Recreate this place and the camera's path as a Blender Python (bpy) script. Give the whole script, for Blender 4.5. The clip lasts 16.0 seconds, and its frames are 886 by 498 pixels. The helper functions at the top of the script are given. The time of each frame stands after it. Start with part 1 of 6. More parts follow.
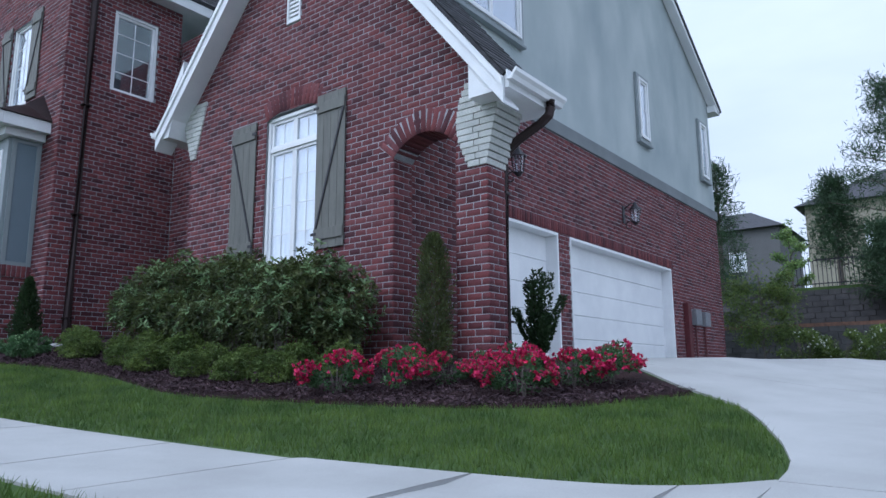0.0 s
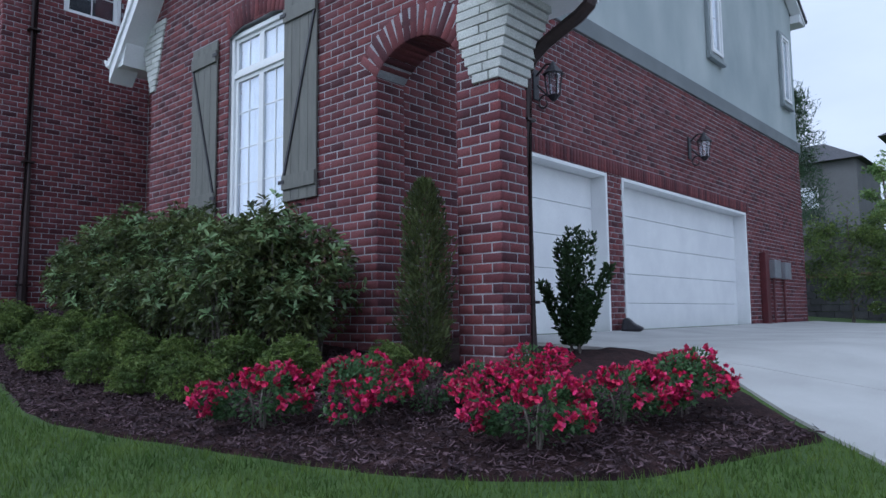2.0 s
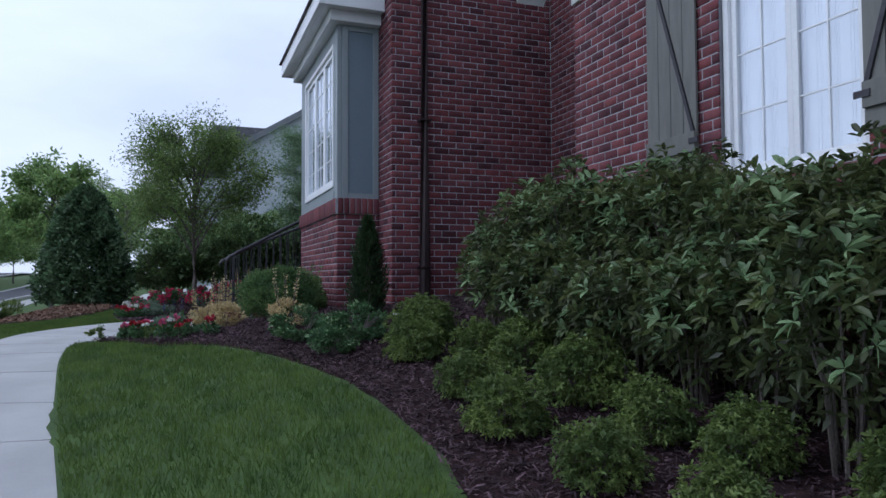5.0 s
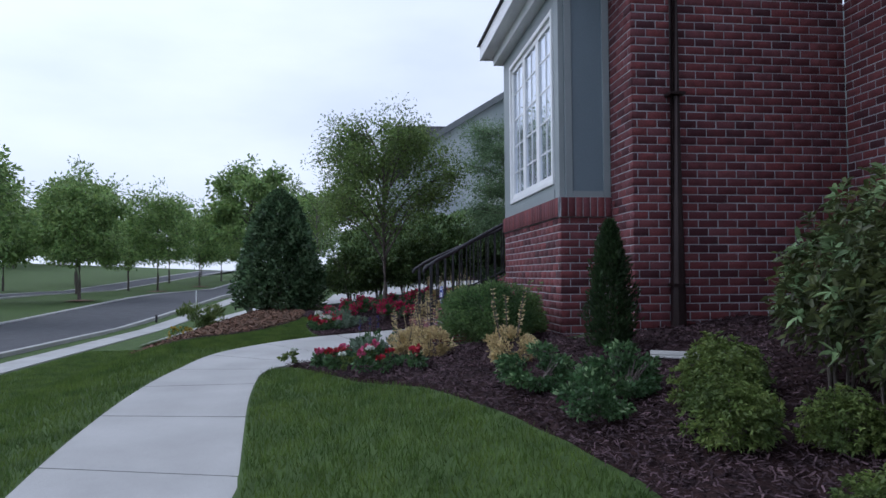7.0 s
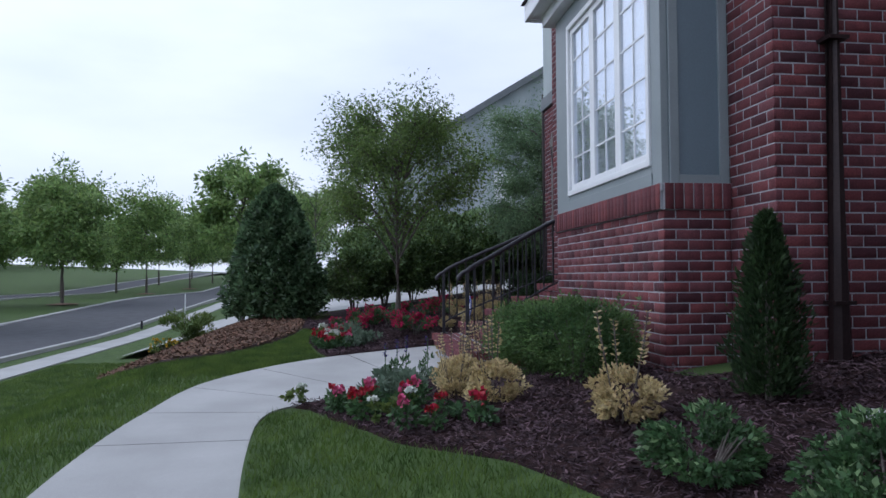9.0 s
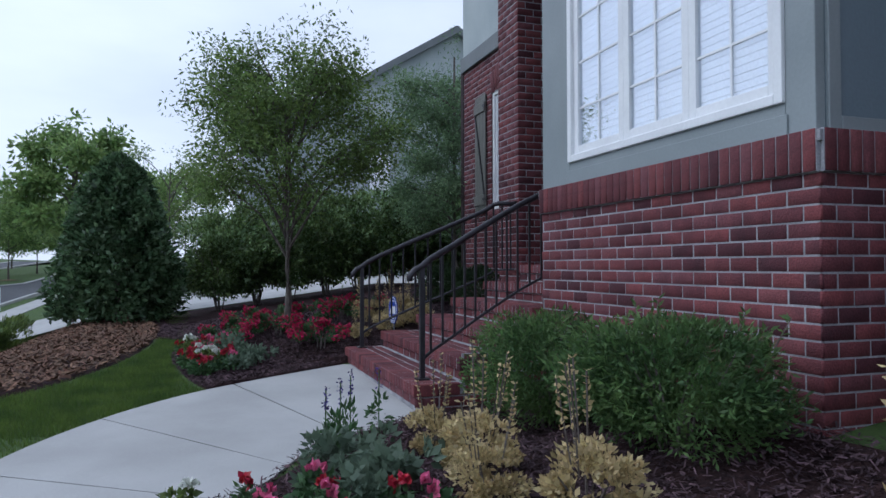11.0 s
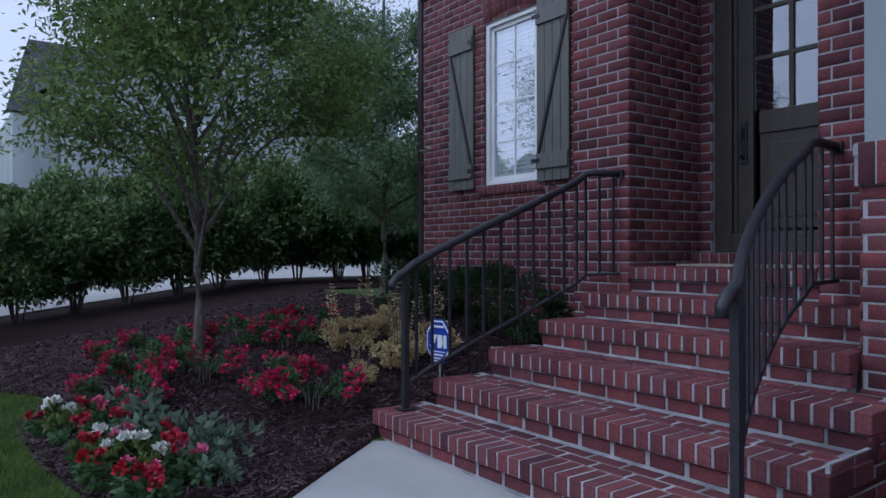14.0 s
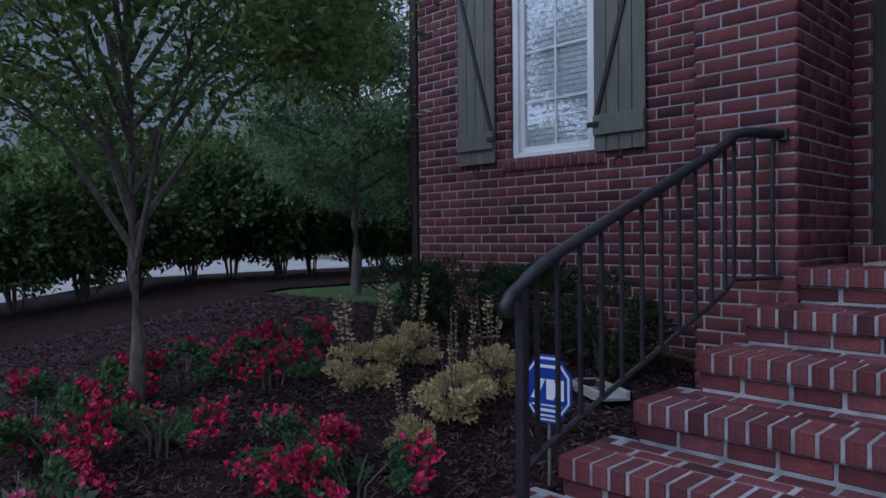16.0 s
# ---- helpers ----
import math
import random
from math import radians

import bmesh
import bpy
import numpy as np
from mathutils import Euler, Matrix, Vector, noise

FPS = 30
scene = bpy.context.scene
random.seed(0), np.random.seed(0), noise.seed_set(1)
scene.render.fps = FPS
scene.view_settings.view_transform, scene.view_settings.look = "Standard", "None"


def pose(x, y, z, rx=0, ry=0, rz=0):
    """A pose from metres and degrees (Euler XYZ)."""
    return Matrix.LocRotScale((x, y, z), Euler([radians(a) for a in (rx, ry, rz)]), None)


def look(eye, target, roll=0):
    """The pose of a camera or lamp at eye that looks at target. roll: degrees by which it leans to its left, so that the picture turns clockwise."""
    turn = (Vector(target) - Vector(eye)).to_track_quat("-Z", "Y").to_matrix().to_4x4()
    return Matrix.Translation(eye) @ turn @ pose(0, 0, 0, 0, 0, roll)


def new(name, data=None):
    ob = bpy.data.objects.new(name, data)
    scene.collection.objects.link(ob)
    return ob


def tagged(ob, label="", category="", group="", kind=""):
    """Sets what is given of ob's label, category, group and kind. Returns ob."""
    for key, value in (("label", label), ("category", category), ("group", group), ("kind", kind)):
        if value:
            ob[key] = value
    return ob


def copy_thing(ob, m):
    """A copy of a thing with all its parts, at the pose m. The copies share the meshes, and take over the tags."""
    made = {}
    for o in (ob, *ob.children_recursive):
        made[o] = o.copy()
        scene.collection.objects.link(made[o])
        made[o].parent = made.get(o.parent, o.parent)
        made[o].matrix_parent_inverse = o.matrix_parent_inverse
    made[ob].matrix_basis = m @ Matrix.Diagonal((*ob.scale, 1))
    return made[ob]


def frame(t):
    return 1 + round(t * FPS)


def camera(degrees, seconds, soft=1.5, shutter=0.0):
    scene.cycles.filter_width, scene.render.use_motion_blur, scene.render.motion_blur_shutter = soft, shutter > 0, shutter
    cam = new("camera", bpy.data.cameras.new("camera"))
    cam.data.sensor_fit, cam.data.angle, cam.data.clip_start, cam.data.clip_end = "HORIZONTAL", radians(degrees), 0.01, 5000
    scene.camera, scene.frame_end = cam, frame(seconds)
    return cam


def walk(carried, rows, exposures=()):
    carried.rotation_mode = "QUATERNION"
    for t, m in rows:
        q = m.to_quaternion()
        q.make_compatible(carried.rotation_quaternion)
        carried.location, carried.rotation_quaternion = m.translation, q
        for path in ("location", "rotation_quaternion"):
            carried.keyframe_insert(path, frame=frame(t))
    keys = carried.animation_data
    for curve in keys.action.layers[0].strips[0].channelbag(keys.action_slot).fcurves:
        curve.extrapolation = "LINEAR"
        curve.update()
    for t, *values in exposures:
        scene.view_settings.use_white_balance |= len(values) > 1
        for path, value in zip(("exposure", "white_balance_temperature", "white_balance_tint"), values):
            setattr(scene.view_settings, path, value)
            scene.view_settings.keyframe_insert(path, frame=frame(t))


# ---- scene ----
cam = camera(64.7, 16.0)
METRES, EYE, TILT, LEAN, TURN = 18.0, -0.18, 0.0, 0.0, 37.7
ROWS = [
    (0.0, 0.0, 0.0, 0.0, 0.07, 10.26, 0.37),
    (0.5, 0.0114, 0.0305, 0.0081, 0.09, 9.79, 0.48),
    (1.0, 0.022, 0.0629, 0.0138, 0.07, 8.57, 0.58),
    (1.5, 0.0283, 0.0944, 0.021, 0.25, 6.47, 0.66),
    (2.0, 0.0253, 0.1244, 0.0278, 4.4, 5.37, 0.62),
    (2.5, 0.0142, 0.1516, 0.0351, 11.6, 5.18, 0.49),
    (3.0, -0.0042, 0.1778, 0.0418, 19.52, 5.02, 0.38),
    (3.5, -0.026, 0.2033, 0.0437, 26.31, 4.93, 0.23),
    (4.0, -0.0495, 0.227, 0.0436, 28.61, 3.84, 0.22),
    (6.5, -0.155, 0.3053, 0.0591, 41.23, 2.04, 0.44),
    (7.0, -0.1774, 0.315, 0.0609, 45.75, 2.14, 0.37),
    (7.5, -0.1989, 0.3257, 0.0611, 46.94, 2.27, 0.24),
    (8.0, -0.2207, 0.3365, 0.0619, 47.0, 2.34, 0.21),
    (8.5, -0.2453, 0.3495, 0.0638, 46.71, 2.39, 0.2),
    (9.0, -0.2714, 0.366, 0.0655, 45.14, 2.28, 0.26),
    (9.5, -0.3006, 0.3834, 0.0655, 42.9, 2.08, 0.27),
    (12.0, -0.4647, 0.4676, 0.0734, 27.19, 0.83, 0.16),
    (12.5, -0.5002, 0.4819, 0.075, 25.23, 0.54, 0.24),
    (13.0, -0.5338, 0.4958, 0.0758, 24.08, 0.42, 0.17),
    (13.5, -0.5641, 0.5111, 0.076, 20.61, 0.26, 0.12),
    (14.0, -0.5917, 0.5281, 0.0765, 15.46, 0.16, 0.07),
    (14.5, -0.6141, 0.5481, 0.0761, 11.22, -0.08, 0.17),
    (15.0, -0.6342, 0.5713, 0.078, 9.11, -0.38, 0.28),
    (15.5, -0.6507, 0.5938, 0.0799, 8.33, -0.73, 0.41),
    (16.0, -0.6671, 0.613, 0.0797, 7.85, -1.01, 0.53),
]
# the clip's cool white balance, and its slow darkening towards the steps
EXPOSURES = [(0.0, 0.5, 5150, 8), (2.0, 0.36, 5150, 8), (3.2, 0.16, 5100, 9), (4.0, 0.12, 5150, 12), (8.5, 0.2, 5450, 12), (12.0, 0.12, 5220, 9), (14.0, -0.02, 5050, 13), (16.0, -0.22, 5000, 13)]
walk(cam, [(t, pose(0, 0, EYE, TILT, LEAN, TURN) @ pose(METRES * x, METRES * y, METRES * z, 90 + pitch, roll, yaw)) for t, x, y, z, yaw, pitch, roll in ROWS],
     EXPOSURES)

# ---- world, light ----
world = bpy.data.worlds.new("overcast_sky")
scene.world = world
world.use_nodes = True
wn, wl = world.node_tree.nodes, world.node_tree.links
sky = wn.new("ShaderNodeTexSky")
sky.sky_type = "NISHITA"
sky.sun_disc = False
sky.sun_elevation, sky.sun_rotation = radians(47), radians(201)
sky.dust_density = 4.0
cloud = wn.new("ShaderNodeTexNoise")
cloud.inputs["Scale"].default_value = 2.2
cloud.inputs["Detail"].default_value = 6
wco = wn.new("ShaderNodeTexCoord")
wmap = wn.new("ShaderNodeMapping")
wmap.inputs["Scale"].default_value = (1, 1, 3)
cramp = wn.new("ShaderNodeValToRGB")
cramp.color_ramp.elements[0].position, cramp.color_ramp.elements[0].color = 0.35, (7.2, 7.3, 7.9, 1)
cramp.color_ramp.elements[1].position, cramp.color_ramp.elements[1].color = 0.68, (8.9, 8.8, 8.9, 1)
wmix = wn.new("ShaderNodeMixRGB")
wmix.inputs[0].default_value = 0.9
bgn = wn["Background"]
wl.new(wco.outputs["Generated"], wmap.inputs[0])
wl.new(wmap.outputs[0], cloud.inputs["Vector"])
wl.new(cloud.outputs["Fac"], cramp.inputs[0])
wl.new(sky.outputs[0], wmix.inputs[1])
wl.new(cramp.outputs[0], wmix.inputs[2])
glow = wn.new("ShaderNodeVectorMath")
glow.operation = "DOT_PRODUCT"
glow.inputs[1].default_value = Vector((-10, -26, 30)).normalized()
gain = wn.new("ShaderNodeMapRange")
gain.inputs["From Min"].default_value, gain.inputs["From Max"].default_value = -1, 1
gain.inputs["To Min"].default_value, gain.inputs["To Max"].default_value = 0.66, 1.2
wmul = wn.new("ShaderNodeMixRGB")
wmul.blend_type = "MULTIPLY"
wmul.inputs[0].default_value = 1.0
wl.new(wco.outputs["Generated"], glow.inputs[0])
wl.new(glow.outputs["Value"], gain.inputs["Value"])
wl.new(wmix.outputs[0], wmul.inputs[1])
wl.new(gain.outputs[0], wmul.inputs[2])
wl.new(wmul.outputs[0], bgn.inputs[0])
bgn.inputs[1].default_value = 0.1
sun = new("sun", bpy.data.lights.new("sun", "SUN"))
sun.data.energy, sun.data.angle, sun.data.color = 0.85, radians(35), (1.0, 0.96, 0.9)
sun.matrix_basis = look((0, 0, 30), (10, 26, 0))


# ---- materials ----
def material(name, base, second=None, scale=6.0, rough=0.8, metal=0.0, bump=0.0, bump_scale=60.0, vary=0.0, by="object", fine=0.25, spec=0.4, stretch=(1, 1, 1), soft=(0.35, 0.65)):
    """Two-scale noise colour, relief, and a shade for each piece."""
    m = bpy.data.materials.new(name)
    m.use_nodes = True
    n, l = m.node_tree.nodes, m.node_tree.links
    b = n["Principled BSDF"]
    b.inputs["Roughness"].default_value = rough
    b.inputs["Metallic"].default_value = metal
    b.inputs["Specular IOR Level"].default_value = spec
    co = n.new("ShaderNodeTexCoord")
    mp = n.new("ShaderNodeMapping")
    mp.inputs["Scale"].default_value = stretch
    l.new(co.outputs["Object"], mp.inputs[0])
    big = n.new("ShaderNodeTexNoise")
    big.inputs["Scale"].default_value, big.inputs["Detail"].default_value = scale, 5
    l.new(mp.outputs[0], big.inputs["Vector"])
    ramp = n.new("ShaderNodeValToRGB")
    ramp.color_ramp.elements[0].position, ramp.color_ramp.elements[1].position = soft
    second = second or tuple(c * 0.75 for c in base)
    ramp.color_ramp.elements[0].color, ramp.color_ramp.elements[1].color = (*second, 1), (*base, 1)
    l.new(big.outputs["Fac"], ramp.inputs[0])
    small = n.new("ShaderNodeTexNoise")
    small.inputs["Scale"].default_value, small.inputs["Detail"].default_value = bump_scale, 4
    l.new(mp.outputs[0], small.inputs["Vector"])
    mr = n.new("ShaderNodeMapRange")
    mr.inputs["From Min"].default_value, mr.inputs["From Max"].default_value = 0.25, 0.75
    mr.inputs["To Min"].default_value, mr.inputs["To Max"].default_value = 1 - fine, 1 + fine
    l.new(small.outputs["Fac"], mr.inputs["Value"])
    mul = n.new("ShaderNodeMixRGB")
    mul.blend_type = "MULTIPLY"
    mul.inputs[0].default_value = 1.0
    l.new(ramp.outputs[0], mul.inputs[1])
    l.new(mr.outputs[0], mul.inputs[2])
    last = mul.outputs[0]
    if vary:
        if by == "object":
            rnd = n.new("ShaderNodeObjectInfo").outputs["Random"]
        else:
            rnd = n.new("ShaderNodeNewGeometry").outputs["Random Per Island"]
        hsv = n.new("ShaderNodeHueSaturation")
        vr = n.new("ShaderNodeMapRange")
        vr.inputs["To Min"].default_value, vr.inputs["To Max"].default_value = 1 - vary, 1 + vary
        l.new(rnd, vr.inputs["Value"])
        l.new(vr.outputs[0], hsv.inputs["Value"])
        hr = n.new("ShaderNodeMapRange")
        hr.inputs["To Min"].default_value, hr.inputs["To Max"].default_value = 0.5 - vary * 0.03, 0.5 + vary * 0.03
        wh = n.new("ShaderNodeTexWhiteNoise")
        wh.noise_dimensions = "1D"
        l.new(rnd, wh.inputs["W"])
        l.new(wh.outputs["Value"], hr.inputs["Value"])
        l.new(hr.outputs[0], hsv.inputs["Hue"])
        l.new(last, hsv.inputs["Color"])
        last = hsv.outputs[0]
    l.new(last, b.inputs["Base Color"])
    if bump:
        bp = n.new("ShaderNodeBump")
        bp.inputs["Strength"].default_value, bp.inputs["Distance"].default_value = bump, 0.01
        l.new(small.outputs["Fac"], bp.inputs["Height"])
        l.new(bp.outputs[0], b.inputs["Normal"])
    return m


def brick_material(name, by, dark=1.0):
    """Reds, wine and a few charred bricks, shaded piece by piece."""
    m = material(name, (0.148, 0.041, 0.046), (0.1, 0.029, 0.034), 9, 0.85, 0, 0.5, 90, fine=0.3)
    n, l = m.node_tree.nodes, m.node_tree.links
    b = n["Principled BSDF"]
    old = b.inputs["Base Color"].links[0].from_socket
    rnd = n.new("ShaderNodeObjectInfo").outputs["Random"] if by == "object" else n.new("ShaderNodeNewGeometry").outputs["Random Per Island"]
    ramp = n.new("ShaderNodeValToRGB")
    e = ramp.color_ramp.elements
    ramp.color_ramp.interpolation = "CONSTANT"
    e[0].position, e[0].color = 0.0, (0.5, 0.5, 0.6, 1)
    e[1].position, e[1].color = 0.12, (0.75, 0.7, 0.75, 1)
    for p, c in ((0.3, (1.0, 1.0, 1.0, 1)), (0.5, (0.86, 0.9, 0.95, 1)), (0.65, (1.2, 1.15, 1.1, 1)), (0.82, (1.05, 1.25, 1.3, 1)), (0.93, (1.25, 1.4, 1.35, 1))):
        k = e.new(p)
        k.color = c
    l.new(rnd, ramp.inputs[0])
    mul = n.new("ShaderNodeMixRGB")
    mul.blend_type = "MULTIPLY"
    mul.inputs[0].default_value = 1
    l.new(old, mul.inputs[1])
    l.new(ramp.outputs[0], mul.inputs[2])
    l.new(mul.outputs[0], b.inputs["Base Color"])
    return m


def leaf_material(name, a, c, vary=0.35, rough=0.5):
    m = material(name, a, c, 3.0, rough, 0, 0, 40, vary, "island", 0.15, 0.35)
    m.node_tree.nodes["Principled BSDF"].inputs["Subsurface Weight"].default_value = 0.0
    n, l = m.node_tree.nodes, m.node_tree.links
    b = n["Principled BSDF"]
    tr = n.new("ShaderNodeBsdfTranslucent")
    mix = n.new("ShaderNodeMixShader")
    mix.inputs[0].default_value = 0.42
    src = b.inputs["Base Color"].links[0].from_socket
    l.new(src, tr.inputs[0])
    l.new(b.outputs[0], mix.inputs[1])
    l.new(tr.outputs[0], mix.inputs[2])
    l.new(mix.outputs[0], n["Material Output"].inputs[0])
    return m


BRICK = brick_material("brick_joined", "island")
BRICK_ONE = brick_material("brick_single", "object")
MORTAR = material("mortar", (0.36, 0.36, 0.385), (0.25, 0.25, 0.27), 4, 0.95, 0, 0.4, 120)
STEP_MORTAR = material("step_mortar", (0.38, 0.38, 0.4), (0.2, 0.2, 0.215), 7, 0.95, 0, 0.4, 120)
PALE_BRICK = material("painted_brick", (0.52, 0.53, 0.50), (0.42, 0.43, 0.41), 5, 0.8, 0, 0.4, 80, 0.1)
STUCCO = material("stucco", (0.46, 0.5, 0.5), (0.31, 0.355, 0.37), 0.9, 0.92, 0, 0.5, 150, fine=0.08, stretch=(1, 1, 0.6), soft=(0.3, 0.7))
BAND = material("stucco_band", (0.2, 0.215, 0.225), (0.165, 0.18, 0.19), 1.5, 0.9, 0, 0.3, 120, fine=0.08)
PANEL = material("grey_blue_panel", (0.155, 0.20, 0.235), (0.14, 0.18, 0.21), 1.2, 0.55, 0, 0.1, 60, fine=0.05)
CASING = material("grey_casing", (0.25, 0.28, 0.29), (0.22, 0.25, 0.26), 2, 0.5, 0, 0.1, 60, fine=0.05)
WHITE = material("white_paint", (0.78, 0.79, 0.80), (0.70, 0.71, 0.73), 2, 0.45, 0, 0.1, 50, fine=0.04)
SHUTTER = material("shutter_paint", (0.15, 0.15, 0.135), (0.12, 0.12, 0.11), 3, 0.6, 0, 0.25, 70, 0.06, "object", 0.1, stretch=(6, 6, 1))
IRON = material("black_iron", (0.04, 0.038, 0.046), (0.028, 0.027, 0.032), 20, 0.42, 0.3, 0.2, 120)
BRONZE = material("bronze_pipe", (0.035, 0.022, 0.022), (0.026, 0.017, 0.018), 6, 0.4, 0.4, 0.1, 50)
SHINGLE = material("shingle", (0.075, 0.075, 0.085), (0.045, 0.045, 0.05), 8, 0.95, 0, 0.5, 80, 0.35, "island")
CONCRETE = material("concrete", (0.40, 0.40, 0.395), (0.33, 0.33, 0.325), 1.3, 0.9, 0, 0.35, 160, fine=0.1)
ASPHALT = material("asphalt", (0.075, 0.078, 0.088), (0.06, 0.062, 0.07), 2, 0.95, 0, 0.4, 150)
SOIL = material("mulch_bed", (0.036, 0.02, 0.02), (0.018, 0.011, 0.012), 14, 0.95, 0, 0.9, 70, fine=0.5, spec=0.1)
TURF = material("turf", (0.058, 0.1, 0.02), (0.036, 0.068, 0.014), 3.5, 0.95, 0, 0.8, 120, fine=0.4)
DOOR = material("dark_door", (0.05, 0.043, 0.036), (0.04, 0.034, 0.03), 4, 0.5, 0, 0.2, 60, stretch=(6, 6, 1))
STONE = material("wall_stone", (0.085, 0.082, 0.085), (0.055, 0.054, 0.058), 3, 0.95, 0, 0.5, 40, 0.25, "island")
BARK = material("bark", (0.16, 0.14, 0.125), (0.09, 0.075, 0.065), 12, 0.95, 0, 0.8, 60, stretch=(3, 3, 1))
SIGN_BLUE = material("sign_blue", (0.02, 0.05, 0.33), (0.018, 0.045, 0.3), 3, 0.35)
MAT_DOOR = material("doormat", (0.3, 0.26, 0.22), (0.22, 0.19, 0.16), 20, 1, 0, 0.6, 150)
BLIND = material("blind", (0.82, 0.83, 0.84), (0.76, 0.77, 0.79), 2, 0.6)
# near-black paint that puts the shade of unlit interiors into the colour
ROOM_SHADE = material("room_shade", (0.03, 0.032, 0.036), (0.02, 0.02, 0.024), 2, 0.9)
GREY_METAL = material("grey_metal", (0.3, 0.31, 0.33), (0.25, 0.26, 0.28), 4, 0.5, 0.5)
RED_PIPE = material("red_pipe", (0.11, 0.025, 0.03), (0.08, 0.02, 0.025), 4, 0.5)


def glass_material():
    m = bpy.data.materials.new("window_glass")
    m.use_nodes = True
    n, l = m.node_tree.nodes, m.node_tree.links
    gl = n.new("ShaderNodeBsdfGlossy")
    gl.inputs["Roughness"].default_value = 0.02
    gl.inputs["Color"].default_value = (0.92, 0.95, 1.0, 1)
    tr = n.new("ShaderNodeBsdfTransparent")
    tr.inputs[0].default_value = (0.93, 0.95, 0.97, 1)
    fr = n.new("ShaderNodeLayerWeight")
    fr.inputs[0].default_value = 0.25
    mr = n.new("ShaderNodeMapRange")
    mr.inputs["To Min"].default_value, mr.inputs["To Max"].default_value = 0.12, 0.9
    l.new(fr.outputs["Facing"], mr.inputs["Value"])
    mix = n.new("ShaderNodeMixShader")
    l.new(mr.outputs[0], mix.inputs[0])
    l.new(tr.outputs[0], mix.inputs[1])
    l.new(gl.outputs[0], mix.inputs[2])
    l.new(mix.outputs[0], n["Material Output"].inputs[0])
    return m


GLASS = glass_material()

# ---- mesh helpers ----
BOX_F = [(0, 3, 2, 1), (4, 5, 6, 7), (0, 1, 5, 4), (1, 2, 6, 5), (2, 3, 7, 6), (3, 0, 4, 7)]


class Mesh:
    """Gathers faces for one mesh object."""

    def __init__(self):
        self.v, self.f = [], []

    def box(self, x0, x1, y0, y1, z0, z1, m=None):
        x0, x1, y0, y1, z0, z1 = min(x0, x1), max(x0, x1), min(y0, y1), max(y0, y1), min(z0, z1), max(z0, z1)
        b = len(self.v)
        vs = [Vector(p) for p in ((x0, y0, z0), (x1, y0, z0), (x1, y1, z0), (x0, y1, z0), (x0, y0, z1), (x1, y0, z1), (x1, y1, z1), (x0, y1, z1))]
        self.v += [m @ p for p in vs] if m else vs
        self.f += [tuple(b + i for i in f) for f in BOX_F]
        return self

    def prism(self, poly, y0, y1, axis="y", m=None):
        """A polygon of (a, z) pairs pushed from y0 to y1 along an axis."""
        b, k = len(self.v), len(poly)
        for d in (y0, y1):
            for a, z in poly:
                p = Vector((a, d, z)) if axis == "y" else (Vector((d, a, z)) if axis == "x" else Vector((a, z, d)))
                self.v.append(m @ p if m else p)
        self.f.append(tuple(b + i for i in range(k)))
        self.f.append(tuple(b + k + i for i in reversed(range(k))))
        for i in range(k):
            j = (i + 1) % k
            self.f.append((b + i, b + k + i, b + k + j, b + j))
        return self

    def tube(self, pts, r, sides=8, r2=None):
        """A round bar along points."""
        pts = [Vector(p) for p in pts]
        b = len(self.v)
        for i, p in enumerate(pts):
            d = (pts[min(i + 1, len(pts) - 1)] - pts[max(i - 1, 0)]).normalized()
            s = d.cross(Vector((0, 0, 1)))
            s = s.normalized() if s.length > 1e-3 else Vector((1, 0, 0))
            w = s.cross(d)
            rr = r if r2 is None else r + (r2 - r) * i / (len(pts) - 1)
            for k in range(sides):
                a = 2 * math.pi * k / sides
                self.v.append(p + (s * math.cos(a) + w * math.sin(a)) * rr)
        for i in range(len(pts) - 1):
            for k in range(sides):
                k2 = (k + 1) % sides
                self.f.append((b + i * sides + k, b + i * sides + k2, b + (i + 1) * sides + k2, b + (i + 1) * sides + k))
        self.f.append(tuple(b + k for k in reversed(range(sides))))
        self.f.append(tuple(b + (len(pts) - 1) * sides + k for k in range(sides)))
        return self

    def data(self, name, mat, smooth=False):
        me = bpy.data.meshes.new(name)
        me.from_pydata([tuple(p) for p in self.v], [], self.f)
        bm = bmesh.new()
        bm.from_mesh(me)
        bmesh.ops.recalc_face_normals(bm, faces=bm.faces[:])
        bm.to_mesh(me)
        bm.free()
        if mat:
            me.materials.append(mat)
        if smooth:
            me.polygons.foreach_set("use_smooth", [True] * len(me.polygons))
        return me

    def thing(self, name, mat, label="", category="", group="", kind="", at=None, smooth=False, bevel=0.0):
        ob = new(name, self.data(name, mat, smooth))
        if at is not None:
            ob.matrix_basis = at
        add_bevel(ob, bevel)
        return tagged(ob, label, category, group, kind)

    def part(self, name, mat, parent, label="", kind="", smooth=False, bevel=0.0):
        ob = new(name, self.data(name, mat, smooth))
        ob.parent = parent
        add_bevel(ob, bevel)
        return tagged(ob, label, kind=kind)


def add_bevel(ob, w):
    if w:
        bv = ob.modifiers.new("bevel", "BEVEL")
        bv.width, bv.segments, bv.limit_method = w, 2, "ANGLE"


def root(name, label, category, at=None, group="", kind=""):
    ob = new(name)
    if at is not None:
        ob.matrix_basis = at
    return tagged(ob, label, category, group, kind)


